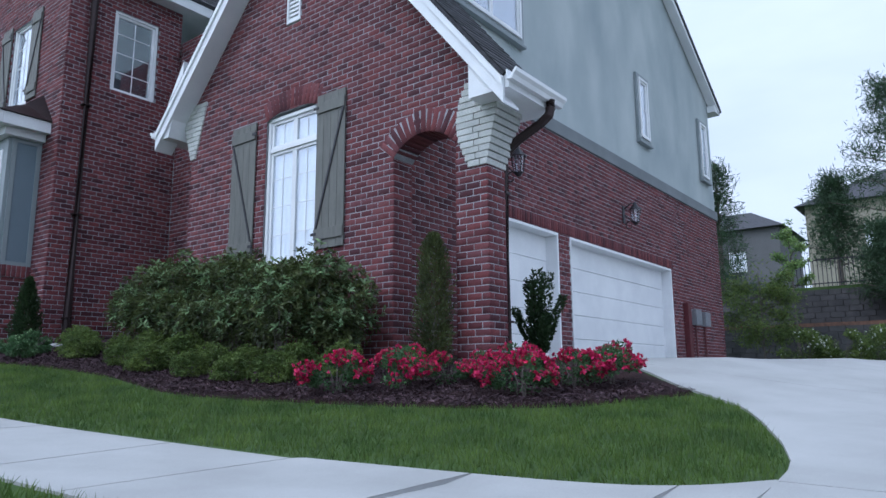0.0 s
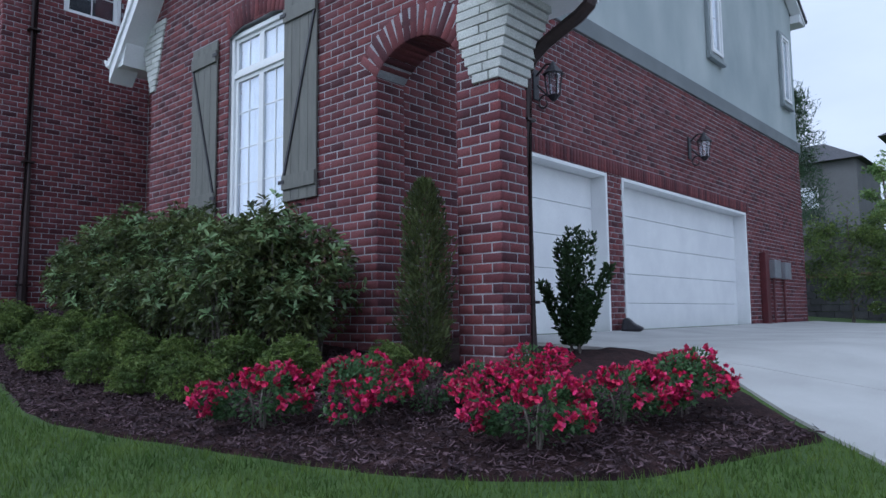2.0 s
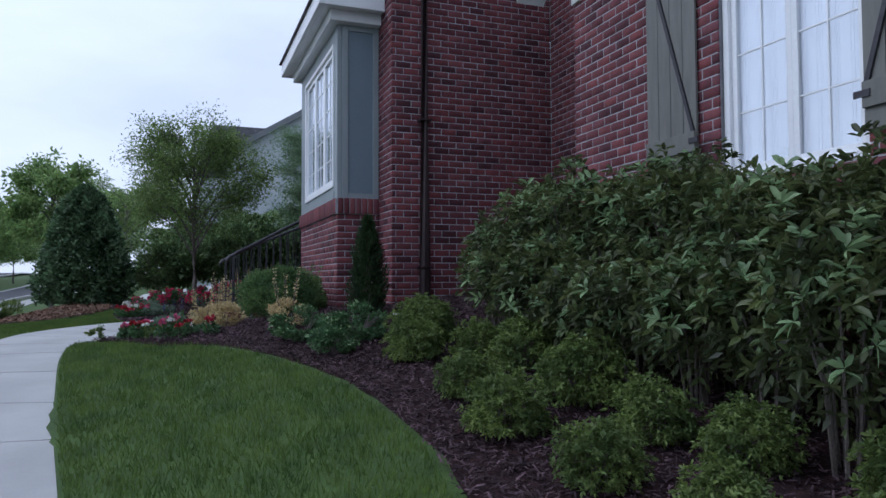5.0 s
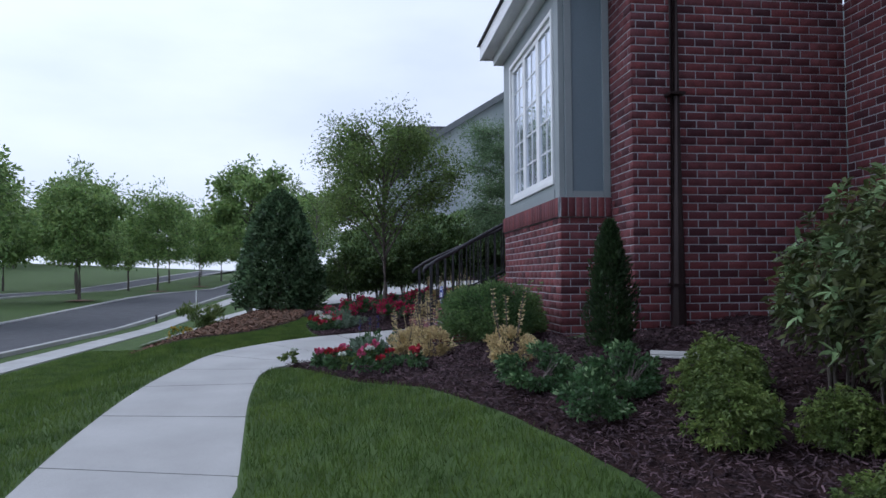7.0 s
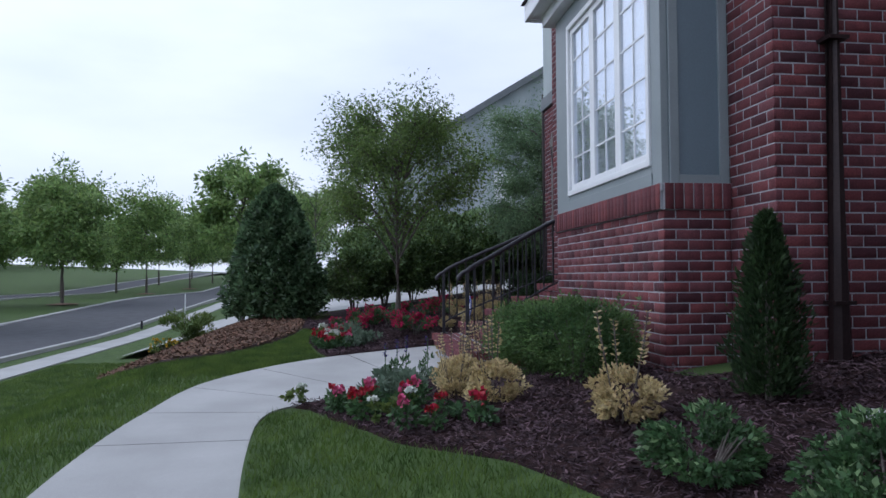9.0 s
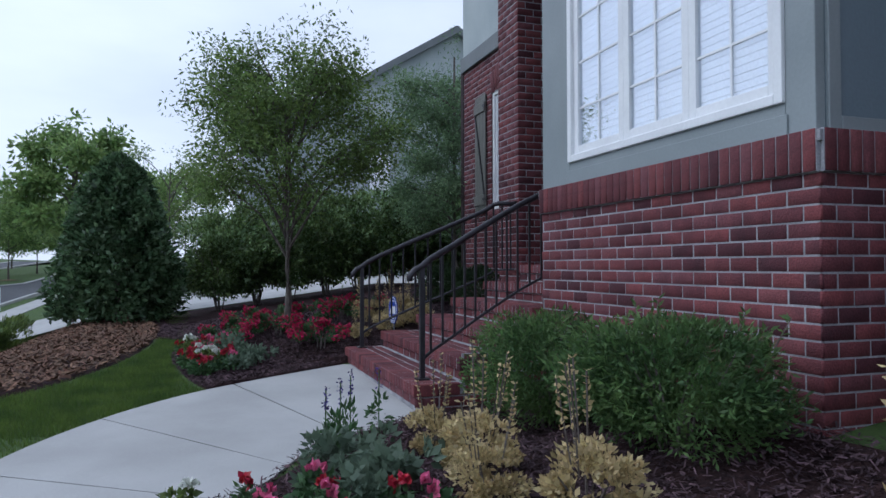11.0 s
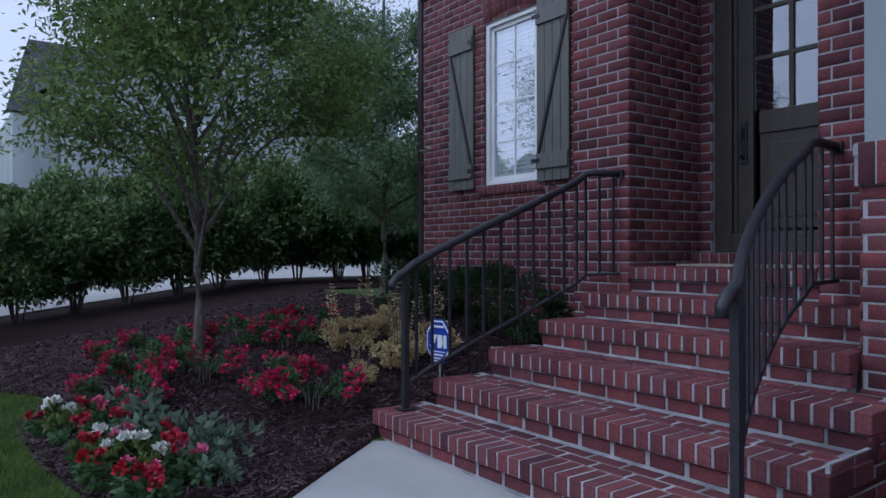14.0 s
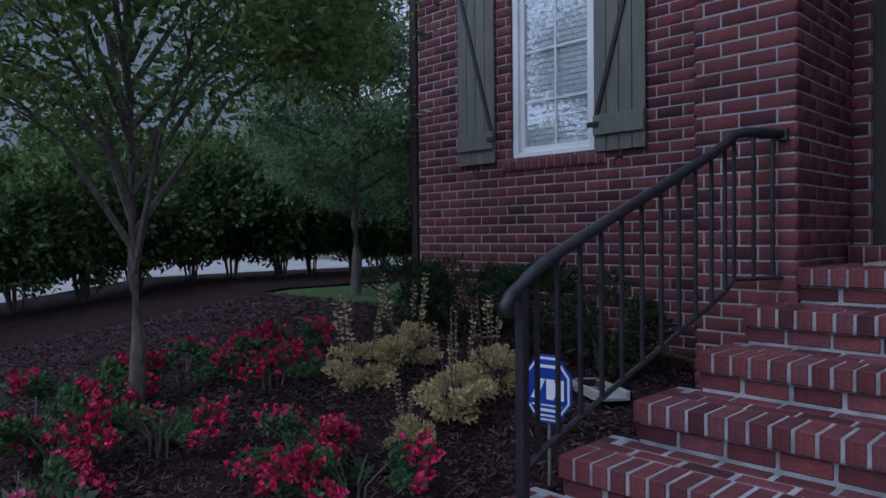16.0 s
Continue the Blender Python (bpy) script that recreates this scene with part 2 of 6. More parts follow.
def raw_mesh(name, v, f, mat, smooth=False):
    """A mesh straight from arrays: v (n, 3); f (m, k)."""
    me = bpy.data.meshes.new(name)
    v, f = np.asarray(v, np.float32), np.asarray(f, np.int32)
    me.vertices.add(len(v))
    me.vertices.foreach_set("co", v.ravel())
    me.loops.add(f.size)
    me.loops.foreach_set("vertex_index", f.ravel())
    me.polygons.add(len(f))
    me.polygons.foreach_set("loop_start", np.arange(0, f.size, f.shape[1], dtype=np.int32))
    me.update(calc_edges=True)
    if smooth:
        me.polygons.foreach_set("use_smooth", [True] * len(f))
    me.materials.append(mat)
    return me


# ---- lie of the land ----
def ease(t):
    t = min(max(t, 0.0), 1.0)
    return t * t * (3 - 2 * t)


def walk_plain(x):
    """The house-side edge of the garden walk, without the pad."""
    return 2.65 - 1.15 * ease((-x - 3.0) / 10.0)


def walk_north(x):
    """Where the land starts to rise towards the house, beyond the walk and the pad at the steps."""
    return walk_plain(x) + 2.3 * math.exp(-(((x + 16.2) / 2.5) ** 4))


def street(x):
    return min(-1.2 + 0.035 * max(-x - 36, 0), -0.45)


def ground(x, y):
    s = -0.38 + 0.38 * math.tanh((-x - 8) / 5.2)
    yn = walk_north(x)
    if y >= yn:
        c = 0.13 - 0.07 * ease((x + 4) / 4)
        return min(s + c * (y - yn if x > -4 else min(y - yn, 4.6)), 0.0 if x > -5.5 else 1.0)
    yn = walk_plain(x)
    if y >= yn - 1.25:
        return s
    k = ease((yn - 1.25 - y) / (yn - 1.25 + 3.6)) if y > -3.6 else 1.0
    far = 0.035 * max(0, -y - 30) * 0.4
    dip = 0.55 * ease((yn - 1.25 - y) / 1.2) * ease((x + 5) / 3)
    return max(s + (street(x) - s) * k - dip, street(x)) + far


def curve_through(pts, n):
    """n points along a smooth line through pts."""
    out, m = [], len(pts) - 1
    for i in range(n):
        t = i / (n - 1) * m
        k = min(int(t), m - 1)
        f = t - k
        p = [Vector((*pts[min(max(j, 0), m)], 0)) for j in (k - 1, k, k + 1, k + 2)]
        out.append(0.5 * ((2 * p[1]) + (p[2] - p[0]) * f + (2 * p[0] - 5 * p[1] + 4 * p[2] - p[3]) * f * f + (3 * p[1] - p[0] - 3 * p[2] + p[3]) * f ** 3))
    return out

# ---- ground, walk, drive, road ----
gx = [-600, -300, -160, -110, -80, -64, -52, -44, -38, -33] + [-29 + 0.35 * i for i in range(100)] + [7, 10, 15, 25, 45, 90, 200, 500]
gy = [-600, -300, -160, -90, -60, -45, -34, -27, -22, -18, -15, -12, -10, -8.5, -7] + [-6 + 0.35 * i for i in range(46)] + [11, 13, 16, 20, 25, 32, 45, 80, 200, 500]
BED_NORTH = [(-2.0, 6.15), (-2.3, 5.4), (-2.56, 4.91), (-3.09, 4.49), (-3.76, 4.21), (-4.57, 4.02), (-6.0, 3.68), (-7.0, 3.76), (-7.8, 3.84), (-9.15, 3.73), (-10.4, 3.4), (-11.5, 2.95), (-12.15, 2.42), (-12.95, 2.08), (-13.7, 1.8)]


def far_ground(x, y):
    z = ground(x, y)
    if y > 24 and x > -14:
        z += min(0.22 * max(y - 25.2, 0), 2.4)
    if y < -28:
        z += min(0.035 * (-y - 28), 2.6)
    if x < -80:
        z += min(0.04 * (-x - 80), 2.4)
    return z


gv = [(x, y, far_ground(x, y) - (0.15 if -5.6 < x < 9.5 and 7.8 < y < 20.3 else 0)) for x in gx for y in gy]
nyg = len(gy)
gf = [(i * nyg + j, (i + 1) * nyg + j, (i + 1) * nyg + j + 1, i * nyg + j + 1) for i in range(len(gx) - 1) for j in range(nyg - 1)]
tagged(new("ground", raw_mesh("ground", gv, gf, TURF, True)), "green mown lawn sloping down to the street", "lawn", kind="structure")

WALK_N = [(-0.8, 3.5), (-1.37, 3.05), (-2.9, 2.8), (-4.3, 2.64), (-6.1, 2.37), (-7.6, 2.22), (-9.1, 1.98), (-10.5, 1.78), (-12.4, 1.55), (-13.6, 1.56), (-14.1, 2.1), (-14.8, 2.55), (-15.35, 3.37)]
WALK_S = [(-0.75, 1.55), (-1.3, 1.5), (-2.84, 1.43), (-4.0, 1.36), (-6.0, 1.12), (-7.7, 0.9), (-9.2, 0.75), (-10.8, 0.6), (-12.4, 0.53), (-13.7, 0.58), (-15.2, 0.8), (-16.75, 1.72), (-18.1, 3.38)]
walk_root = root("walkway", "pale broom-finished concrete garden walk in slabs", "path", kind="structure")
nw = 12 * 12 + 1
wnorth, wsouth = curve_through(WALK_N, nw), curve_through(WALK_S, nw)


def walk_z(x):
    return -0.38 + 0.38 * math.tanh((-x - 8) / 5.2) + 0.015


SLAB = 9
for a in range(0, nw - 1, SLAB):
    v, f = [], []
    b = min(a + SLAB, nw - 1)
    for k in range(a, b + 1):
        q = k + (0.06 if k == a else 0) - (0.06 if k == b else 0)
        lo, fr = int(min(q, nw - 2)), q - int(min(q, nw - 2))
        pn, ps = wnorth[lo].lerp(wnorth[lo + 1], fr), wsouth[lo].lerp(wsouth[lo + 1], fr)
        for e in range(7):
            p = pn.lerp(ps, e / 6)
            z = max(walk_z(p.x), ground(p.x, p.y) + 0.012) if p.x > -3.2 else walk_z(p.x)
            v.append((p.x, p.y, z))
        v.append((pn.x, pn.y, walk_z(pn.x) - 0.1))
        v.append((ps.x, ps.y, walk_z(ps.x) - 0.1))
    for k in range(b - a):
        for e in range(6):
            f.append((k * 9 + e, k * 9 + e + 1, (k + 1) * 9 + e + 1, (k + 1) * 9 + e))
        f.append((k * 9 + 7, k * 9, (k + 1) * 9, (k + 1) * 9 + 7))
        f.append((k * 9 + 6, k * 9 + 8, (k + 1) * 9 + 8, (k + 1) * 9 + 6))
    for k in (0, b - a):
        f.append((k * 9 + 7, k * 9, k * 9 + 6, k * 9 + 8))
    ms = Mesh()
    ms.v, ms.f = [Vector(p) for p in v], f
    ms.part("slab", CONCRETE, walk_root)


def drive_left(y):
    pts = [(3.41, -0.8), (3.83, -0.82), (4.45, -1.0), (5.3, -1.33), (5.76, -1.57), (6.08, -1.88), (6.35, -2.2), (6.6, -2.42), (7.2, -2.95), (7.6, -3.8), (7.72, -5.66)]
    if y <= 3.41:
        return -0.8
    for (a, p), (b, q) in zip(pts, pts[1:]):
        if y <= b:
            return p + (q - p) * (y - a) / (b - a)
    return -5.66


drive_root = root("driveway", "pale concrete driveway in large slabs", "driveway", kind="structure")
yl = [-5.35, -0.5, 3.42, 7.5, 11.6, 15.8, 20.5]
for y0, y1 in zip(yl, yl[1:]):
    for x0, x1 in ((None, 2.6), (2.6, 6.2), (6.2, 10.0)):
        v, f = [], []
        ny, nx = 16, 8
        for j in range(ny + 1):
            y = y0 + 0.006 + (y1 - y0 - 0.012) * j / ny
            xa = drive_left(y) if x0 is None else x0 + 0.006
            for i in range(nx + 1):
                x = xa + (x1 - 0.006 - xa) * i / nx
                v.append(Vector((x, y, ground(x, y) + 0.02)))
        nb = len(v)
        f = [(j * (nx + 1) + i, j * (nx + 1) + i + 1, (j + 1) * (nx + 1) + i + 1, (j + 1) * (nx + 1) + i) for j in range(ny) for i in range(nx)]
        rim = [i for i in range(nx + 1)] + [j * (nx + 1) + nx for j in range(1, ny + 1)] + [ny * (nx + 1) + i for i in range(nx - 1, -1, -1)] + [j * (nx + 1) for j in range(ny - 1, 0, -1)]
        v += [v[i] - Vector((0, 0, 0.12)) for i in rim]
        for k in range(len(rim)):
            k2 = (k + 1) % len(rim)
            f.append((rim[k], rim[k2], nb + k2, nb + k))
        ms = Mesh()
        ms.v, ms.f = v, f
        ms.part("slab", CONCRETE, drive_root)


def ribbon(name, y0, y1, mat, label, category, lift, x0=-260, x1=60):
    """A long strip beside the street that follows its slope."""
    v, f = [], []
    n = 64
    for i in range(n + 1):
        x = x1 + (x0 - x1) * (i / n) ** 1.0
        for y in (y0, y1):
            v += [Vector((x, y, far_ground(x, y) + lift)), Vector((x, y, far_ground(x, y) + lift - 0.2))]
    for i in range(n):
        a, b = i * 4, i * 4 + 4
        f += [(a, a + 2, b + 2, b), (a, b, b + 1, a + 1), (a + 2, a + 3, b + 3, b + 2)]
    ms = Mesh()
    ms.v, ms.f = v, f
    return ms.thing(name, mat, label, category, kind="structure")


ribbon("pavement", -6.25, -5.35, CONCRETE, "pale concrete public pavement beside the street", "pavement", 0.03)
ribbon("road", -12.7, -7.15, ASPHALT, "dark grey asphalt street", "road", 0.07)
ribbon("kerb", -7.15, -6.95, CONCRETE, "pale concrete kerb along the street", "kerb", 0.12)
ribbon("kerb", -13.0, -12.7, CONCRETE, "pale concrete kerb on the street's far side", "kerb", 0.12)
ribbon("road", -27.0, -22.5, ASPHALT, "second grey street beyond the planted strip", "road", 0.012)
ribbon("kerb", -22.5, -22.2, CONCRETE, "pale kerb of the second street", "kerb", 0.06)
ribbon("kerb", -27.3, -27.0, CONCRETE, "pale kerb of the second street", "kerb", 0.06)


def bed(name, low, high, x0, x1, label, lift=0.03, step=0.1):
    """A mulched planting bed, slightly mounded, between two edges low(x) and high(x)."""
    nx, ny = int(abs(x1 - x0) / step), 40
    v, f = [], []
    for i in range(nx + 1):
        x = x0 + (x1 - x0) * i / nx
        a, b = low(x), high(x)
        b = max(b, a + 0.01)
        for j in range(ny + 1):
            y = a + (b - a) * j / ny
            rim = min(1.0, (y - a) / 0.12, (b - y) / 0.12 + 0.2)
            v.append((x, y, ground(x, y) - 0.04 + rim * (0.04 + lift) + rim * 0.025 * noise.noise(Vector((x * 3, y * 3, 0)))))
    f = [(i * (ny + 1) + j, (i + 1) * (ny + 1) + j, (i + 1) * (ny + 1) + j + 1, i * (ny + 1) + j + 1) for i in range(nx) for j in range(ny)]
    return tagged(new(name, raw_mesh(name, v, f, SOIL, True)), label, "mulch bed", kind="structure")


def curve_y(pts, x):
    if x >= pts[0][0]:
        return pts[0][1]
    for (a, p), (b, q) in zip(pts, pts[1:]):
        if x >= b:
            return p + (q - p) * (x - a) / (b - a)
    return pts[-1][1]


SMOOTH_BED = [(p.x, p.y) for p in curve_through(BED_NORTH, 113)]
SMOOTH_PAD = [(p.x, p.y) for p in wnorth if p.x < -13.55]


def bed_low(x):
    return curve_y(SMOOTH_BED, x) if x > -13.7 else curve_y(SMOOTH_PAD, x) - 0.03


def bed_high(x):
    if x < -5.66:
        return 7.3 if x > -12.4 else 4.6
    y = 7.7
    while y > 3.4 and drive_left(y) < x:
        y -= 0.02
    return y


bed("mulch_bed_house", bed_low, bed_high, -1.98, -15.6, "dark brown shredded bark mulch bed along the house")
LAWN_TIP = [(p.x, p.y) for p in curve_through([(-16.85, 1.88), (-17.3, 1.72), (-18.6, 1.52), (-19.7, 1.5), (-20.5, 1.75), (-21.6, 1.2), (-23.0, 0.2)], 60)]
WEST_PAD = [(p.x, p.y) for p in wsouth if p.x < -16.3]


def step_low(x):
    return curve_y(LAWN_TIP, x)


def step_high(x):
    return curve_y(WEST_PAD, x) + 0.03 if x > -18.08 else 5.9


bed("mulch_bed_steps", step_low, step_high, -16.85, -24.0, "dark brown mulch bed with flowers beside the steps")
bed("mulch_bed_corner", lambda x: -0.2 - 1.7 * math.sqrt(max(0, 1 - ((x + 21.8) / 5.0) ** 2)), lambda x: -0.2 + 1.45 * math.sqrt(max(0, 1 - ((x + 21.8) / 5.0) ** 2)), -16.85, -26.75, "paler pine-straw mulch bed under the evergreen tree", 0.025)
bed("mulch_bed_hedge", lambda x: 0.0, lambda x: 11.5, -24.0, -27.9, "dark mulch strip under the hedge", 0.028)

# ---- brickwork ----
COURSE, LONG, JOINT = 0.0794, 0.197, 0.0095


def brick_data(name, w, h, dep, mat):
    """One chamfered brick: width along x, height along z, face at y = 0."""
    v, f = chamfer_brick(-w / 2, w / 2, -h / 2, h / 2, dep)
    return raw_mesh(name, v, f, mat)


def chamfer_brick(a0, a1, z0, z1, dep, out=0.0):
    c = 0.004
    v = []
    for d, g in ((out, c), (out - 0.004, 0), (-dep, 0)):
        v += [(a0 + g, d, z0 + g), (a1 - g, d, z0 + g), (a1 - g, d, z1 - g), (a0 + g, d, z1 - g)]
    f = [(0, 1, 2, 3)]
    for r in (0, 4):
        for i in range(4):
            j = (i + 1) % 4
            f.append((r + i, r + 4 + i, r + 4 + j, r + j))
    return v, f


FULL = brick_data("brick", LONG - JOINT, COURSE - JOINT, 0.014, BRICK_ONE)
rng = random.Random(7)


def brick_wall(name, p0, u, n, spans, z0, z1, label, thick=0.2, near=None, bond=0, mat=BRICK, parent=None):
    """A brick wall in running bond. spans(z): the stretches (a, b) along u that stand at that height. near(a, z): where bricks are pieces of their own."""
    u3, n3 = Vector((*u, 0)), Vector((*n, 0))
    m = Matrix((( u3.x, n3.x, 0, p0[0]), (u3.y, n3.y, 0, p0[1]), (0, 0, 1, 0), (0, 0, 0, 1)))
    back = Mesh()
    V, F, ones = [], [], []
    k0, k1 = int(math.floor(z0 / COURSE)), int(math.ceil(z1 / COURSE))
    for k in range(k0, k1):
        za, zb = max(k * COURSE, z0), min((k + 1) * COURSE, z1)
        if zb - za < 0.01:
            continue
        off = (LONG / 2) * ((k + bond) % 2)
        for s0, s1 in spans((za + zb) / 2):
            if s1 - s0 < 0.02:
                continue
            back.box(s0 + 0.012, s1 - 0.012, -thick, -0.004, za, zb)
            i = math.floor((s0 - off) / LONG)
            while i * LONG + off < s1:
                a0, a1 = max(i * LONG + off, s0), min((i + 1) * LONG + off, s1)
                i += 1
                ga = JOINT / 2 if a0 > s0 else 0.0
                gb = JOINT / 2 if a1 < s1 else 0.0
                if a1 - a0 < 0.035:
                    continue
                whole = a1 - a0 > LONG - 1e-4 and zb - za > COURSE - 1e-4
                if whole and ga and gb and near and len(ones) < 300 and near((a0 + a1) / 2, (za + zb) / 2):
                    ones.append(((a0 + a1) / 2, (za + zb) / 2))
                    continue
                v, f = chamfer_brick(a0 + ga, a1 - gb, za + JOINT / 2, zb - JOINT / 2, 0.012, rng.uniform(-0.0015, 0.0025))
                b = len(V)
                V += v
                F += [tuple(b + q for q in g) for g in f]
    ob = back.thing(name, MORTAR, label, "brick wall", kind="structure", at=m) if parent is None else back.part(name, MORTAR, parent)
    if parent is not None:
        ob.matrix_basis = m
    w = new("brickwork", raw_mesh("brickwork", V, F, mat))
    w.parent = ob
    tagged(w, kind="stuff")
    SINGLE.append((ob, ones))
    return ob


SINGLE = []


def minus(s0, s1, holes):
    """The stretch s0..s1 without the holes (a, b)."""
    out, at = [], s0
    for a, b in sorted(holes):
        if b <= at or a >= s1:
            continue
        if a > at:
            out.append((at, a))
        at = max(at, b)
    if at < s1:
        out.append((at, s1))
    return out


def arch_top(a, b, spring, rise, x):
    """Height of a segmental arch over the opening a..b."""
    c, h = (a + b) / 2, (b - a) / 2
    r = (h * h + rise * rise) / (2 * rise)
    t = r * r - (x - c) ** 2
    return spring + rise - r + math.sqrt(max(t, 0))


def arch_holes(a, b, z0, spring, rise, z):
    if z < z0 or z > spring + rise:
        return []
    if z <= spring:
        return [(a, b)]
    c, h = (a + b) / 2, (b - a) / 2
    r = (h * h + rise * rise) / (2 * rise)
    y = z - (spring + rise - r)
    w = math.sqrt(max(r * r - y * y, 0))
    return [(c - w, c + w)]


def arch_ring(name, m, a, b, spring, rise, tall, parent, count, proud=0.006, mat=None, deep=0.02):
    """Soldier bricks fanned over an arch, face at y = 0 of m."""
    c, h = (a + b) / 2, (b - a) / 2
    r = (h * h + rise * rise) / (2 * rise)
    half = math.asin(h / r)
    cz = spring + rise - r
    w = 2 * half * (r + tall / 2) / count
    me = brick_data("brick", w - 0.015, tall - 0.006, deep, mat or BRICK_ONE)
    for i in range(count):
        t = -half + (i + 0.5) * 2 * half / count
        ob = new(name, me)
        ob.parent = parent
        q = Matrix.Translation((c + math.sin(t) * (r + tall / 2), proud, cz + math.cos(t) * (r + tall / 2))) @ Matrix.Rotation(t, 4, "Y")
        ob.matrix_basis = q


def arch_mortar(a, b, spring, rise, tall, parent, d0=-0.02, d1=-0.006):
    """The mortar that the fanned bricks sit in."""
    poly = []
    n = 14
    c, h = (a + b) / 2, (b - a) / 2
    r = (h * h + rise * rise) / (2 * rise)
    half = math.asin(h / r)
    cz = spring + rise - r
    for i in range(n + 1):
        t = -half + 2 * half * i / n
        poly.append((c + math.sin(t) * r, cz + math.cos(t) * r))
    for i in range(n, -1, -1):
        t = -half + 2 * half * i / n
        poly.append((c + math.sin(t) * (r + tall), cz + math.cos(t) * (r + tall)))
    Mesh().prism(poly, d0, d1).part("arch_mortar", MORTAR, parent)


def soldier_row(m, a, b, z, tall, pitch, parent, proud=0.012, depth=0.03, name="brick"):
    """A level row of upright bricks from a to b, bottom at z."""
    n = max(1, round((b - a) / pitch))
    p = (b - a) / n
    me = brick_data("brick", p - JOINT, tall - 0.004, depth, BRICK_ONE)
    Mesh().box(a, b, -depth, proud - 0.008, z, z + tall).part("row_mortar", MORTAR, parent)
    for i in range(n):
        ob = new(name, me)
        ob.parent = parent
        ob.matrix_basis = Matrix.Translation((a + (i + 0.5) * p, proud, z + tall / 2))


# gable wing: front wall, apex, arch and window
GX0, GX1, GY, ARCH_A, ARCH_B = -10.15, -4.23, 6.3, -5.64, -4.68
AP_X, AP_Z, SL_L, SL_R = -7.45, 7.3, 1.098, 1.235


def gable_spans(z):
    a = max(GX0, AP_X - (AP_Z - z) / SL_L)
    b = min(GX1, AP_X + (AP_Z - z) / SL_R)
    if b <= a:
        return []
    holes = arch_holes(ARCH_A, ARCH_B, -9, 2.56, 0.24, z)
    if 1.35 < z < 3.62:
        holes += [(-8.2, -7.05)]
    if 5.02 < z < 5.5:
        holes += [(-7.8, -7.5)]
    return minus(a, b, holes)


# a runs to the wall's right as seen from outside
wall_gable = brick_wall("wall_gable", (0, GY), (1, 0), (0, -1), gable_spans, -0.6, AP_Z, "red brick gable wall with pale mortar", 0.3, lambda a, z: -6.5 < a < -5.7 and z > -0.1 or -4.7 < a and z > 0)
arch_mortar(ARCH_A, ARCH_B, 2.506, 0.24, 0.29, wall_gable, -0.36, 0.001)
arch_ring("brick", Matrix(), ARCH_A, ARCH_B, 2.5, 0.24, 0.3, wall_gable, 15, deep=0.37)
arch_mortar(-8.2, -7.05, 3.58, 0.1, 0.3, wall_gable)
arch_ring("brick", Matrix(), -8.2, -7.05, 3.58, 0.1, 0.3, wall_gable, 15)
# pillar return (side towards the drive), inner side and jamb
brick_wall("wall_pillar_side", (GX1, GY), (0, 1), (1, 0), lambda z: [(0.0, 0.36)], -0.6, 3.3, "red brick corner pillar of the arch", 0.2, bond=1)
brick_wall("wall_pillar_back", (GX1, GY + 0.36), (-1, 0), (0, 1), lambda z: [(0.0, 0.45)], -0.6, 3.2, "red brick back of the arch pillar", 0.06)
brick_wall("wall_pillar_inner", (ARCH_B, GY + 0.36), (0, -1), (-1, 0), lambda z: [(0.0, 0.36)], -0.6, 2.5, "red brick inner face of the arch pillar", 0.06)
brick_wall("wall_jamb", (ARCH_A, GY), (0, 1), (1, 0), lambda z: [(0.0, 0.36)], -0.6, 2.5, "red brick jamb of the archway", 0.2, bond=1)
# garage wall
WX = -5.7
G_DOORS = [(7.92, 10.63), (11.06, 16.1)]
wall_garage = brick_wall("wall_garage", (WX, 0), (0, 1), (1, 0), lambda z: minus(6.6, 20.0, G_DOORS if z < 2.24 else []), -0.3, 4.1, "red brick garage side wall", 0.3, lambda a, z: a < 8.6 and z < 3)
soldier_row(None, 7.8, 16.22, 2.25, 0.2, 0.079, wall_garage)
# the wing with the bay
EX, FY = -12.32, 5.07
wall_wing_east = brick_wall("wall_wing_east", (EX, 0), (0, 1), (1, 0), lambda z: minus(FY, 7.26, [(5.89, 6.77)] if 5.05 < z < 6.68 else []), -0.2, 7.2, "dark red brick side wall of the front wing", 0.3, lambda a, z: 0 < z < 1.6, bond=1)
wall_wing_front = brick_wall("wall_wing_front", (0, FY), (1, 0), (0, -1), lambda z: minus(-16.13, EX, ([(-15.6, -12.95)] if 0.2 < z < 4.2 else []) + ([(-14.75, -13.85)] if 4.95 < z < 6.7 else [])), -0.2, 8.0, "red brick front wall above the bay", 0.3, lambda a, z: a > -13)
wall_recess = brick_wall("wall_recess", (0, 7.26), (1, 0), (0, -1), lambda z: [(EX, -10.1)], -0.2, 6.5, "shaded red brick wall between the wings", 0.2)
# bay base
BX0, BX1, BY = -15.69, -12.9, 4.53
wall_bay_front = brick_wall("wall_bay_front", (0, BY), (1, 0), (0, -1), lambda z: [(BX0, BX1)], -0.1, 1.5, "red brick base of the bay window", 0.2, lambda a, z: z > 0.3 and a < -14.4)
wall_bay_side = brick_wall("wall_bay_side", (BX1, BY), (0, 1), (1, 0), lambda z: [(0, FY - BY)], -0.1, 1.5, "red brick side of the bay base", 0.2, bond=1)
wall_bay_west = brick_wall("wall_bay_west", (BX0, 6.1), (0, -1), (-1, 0), lambda z: [(6.1 - FY, 6.1 - BY)], -0.1, 1.5, "red brick wall beside the entrance steps", 0.2, lambda a, z: 1.0 < z < 3.2)
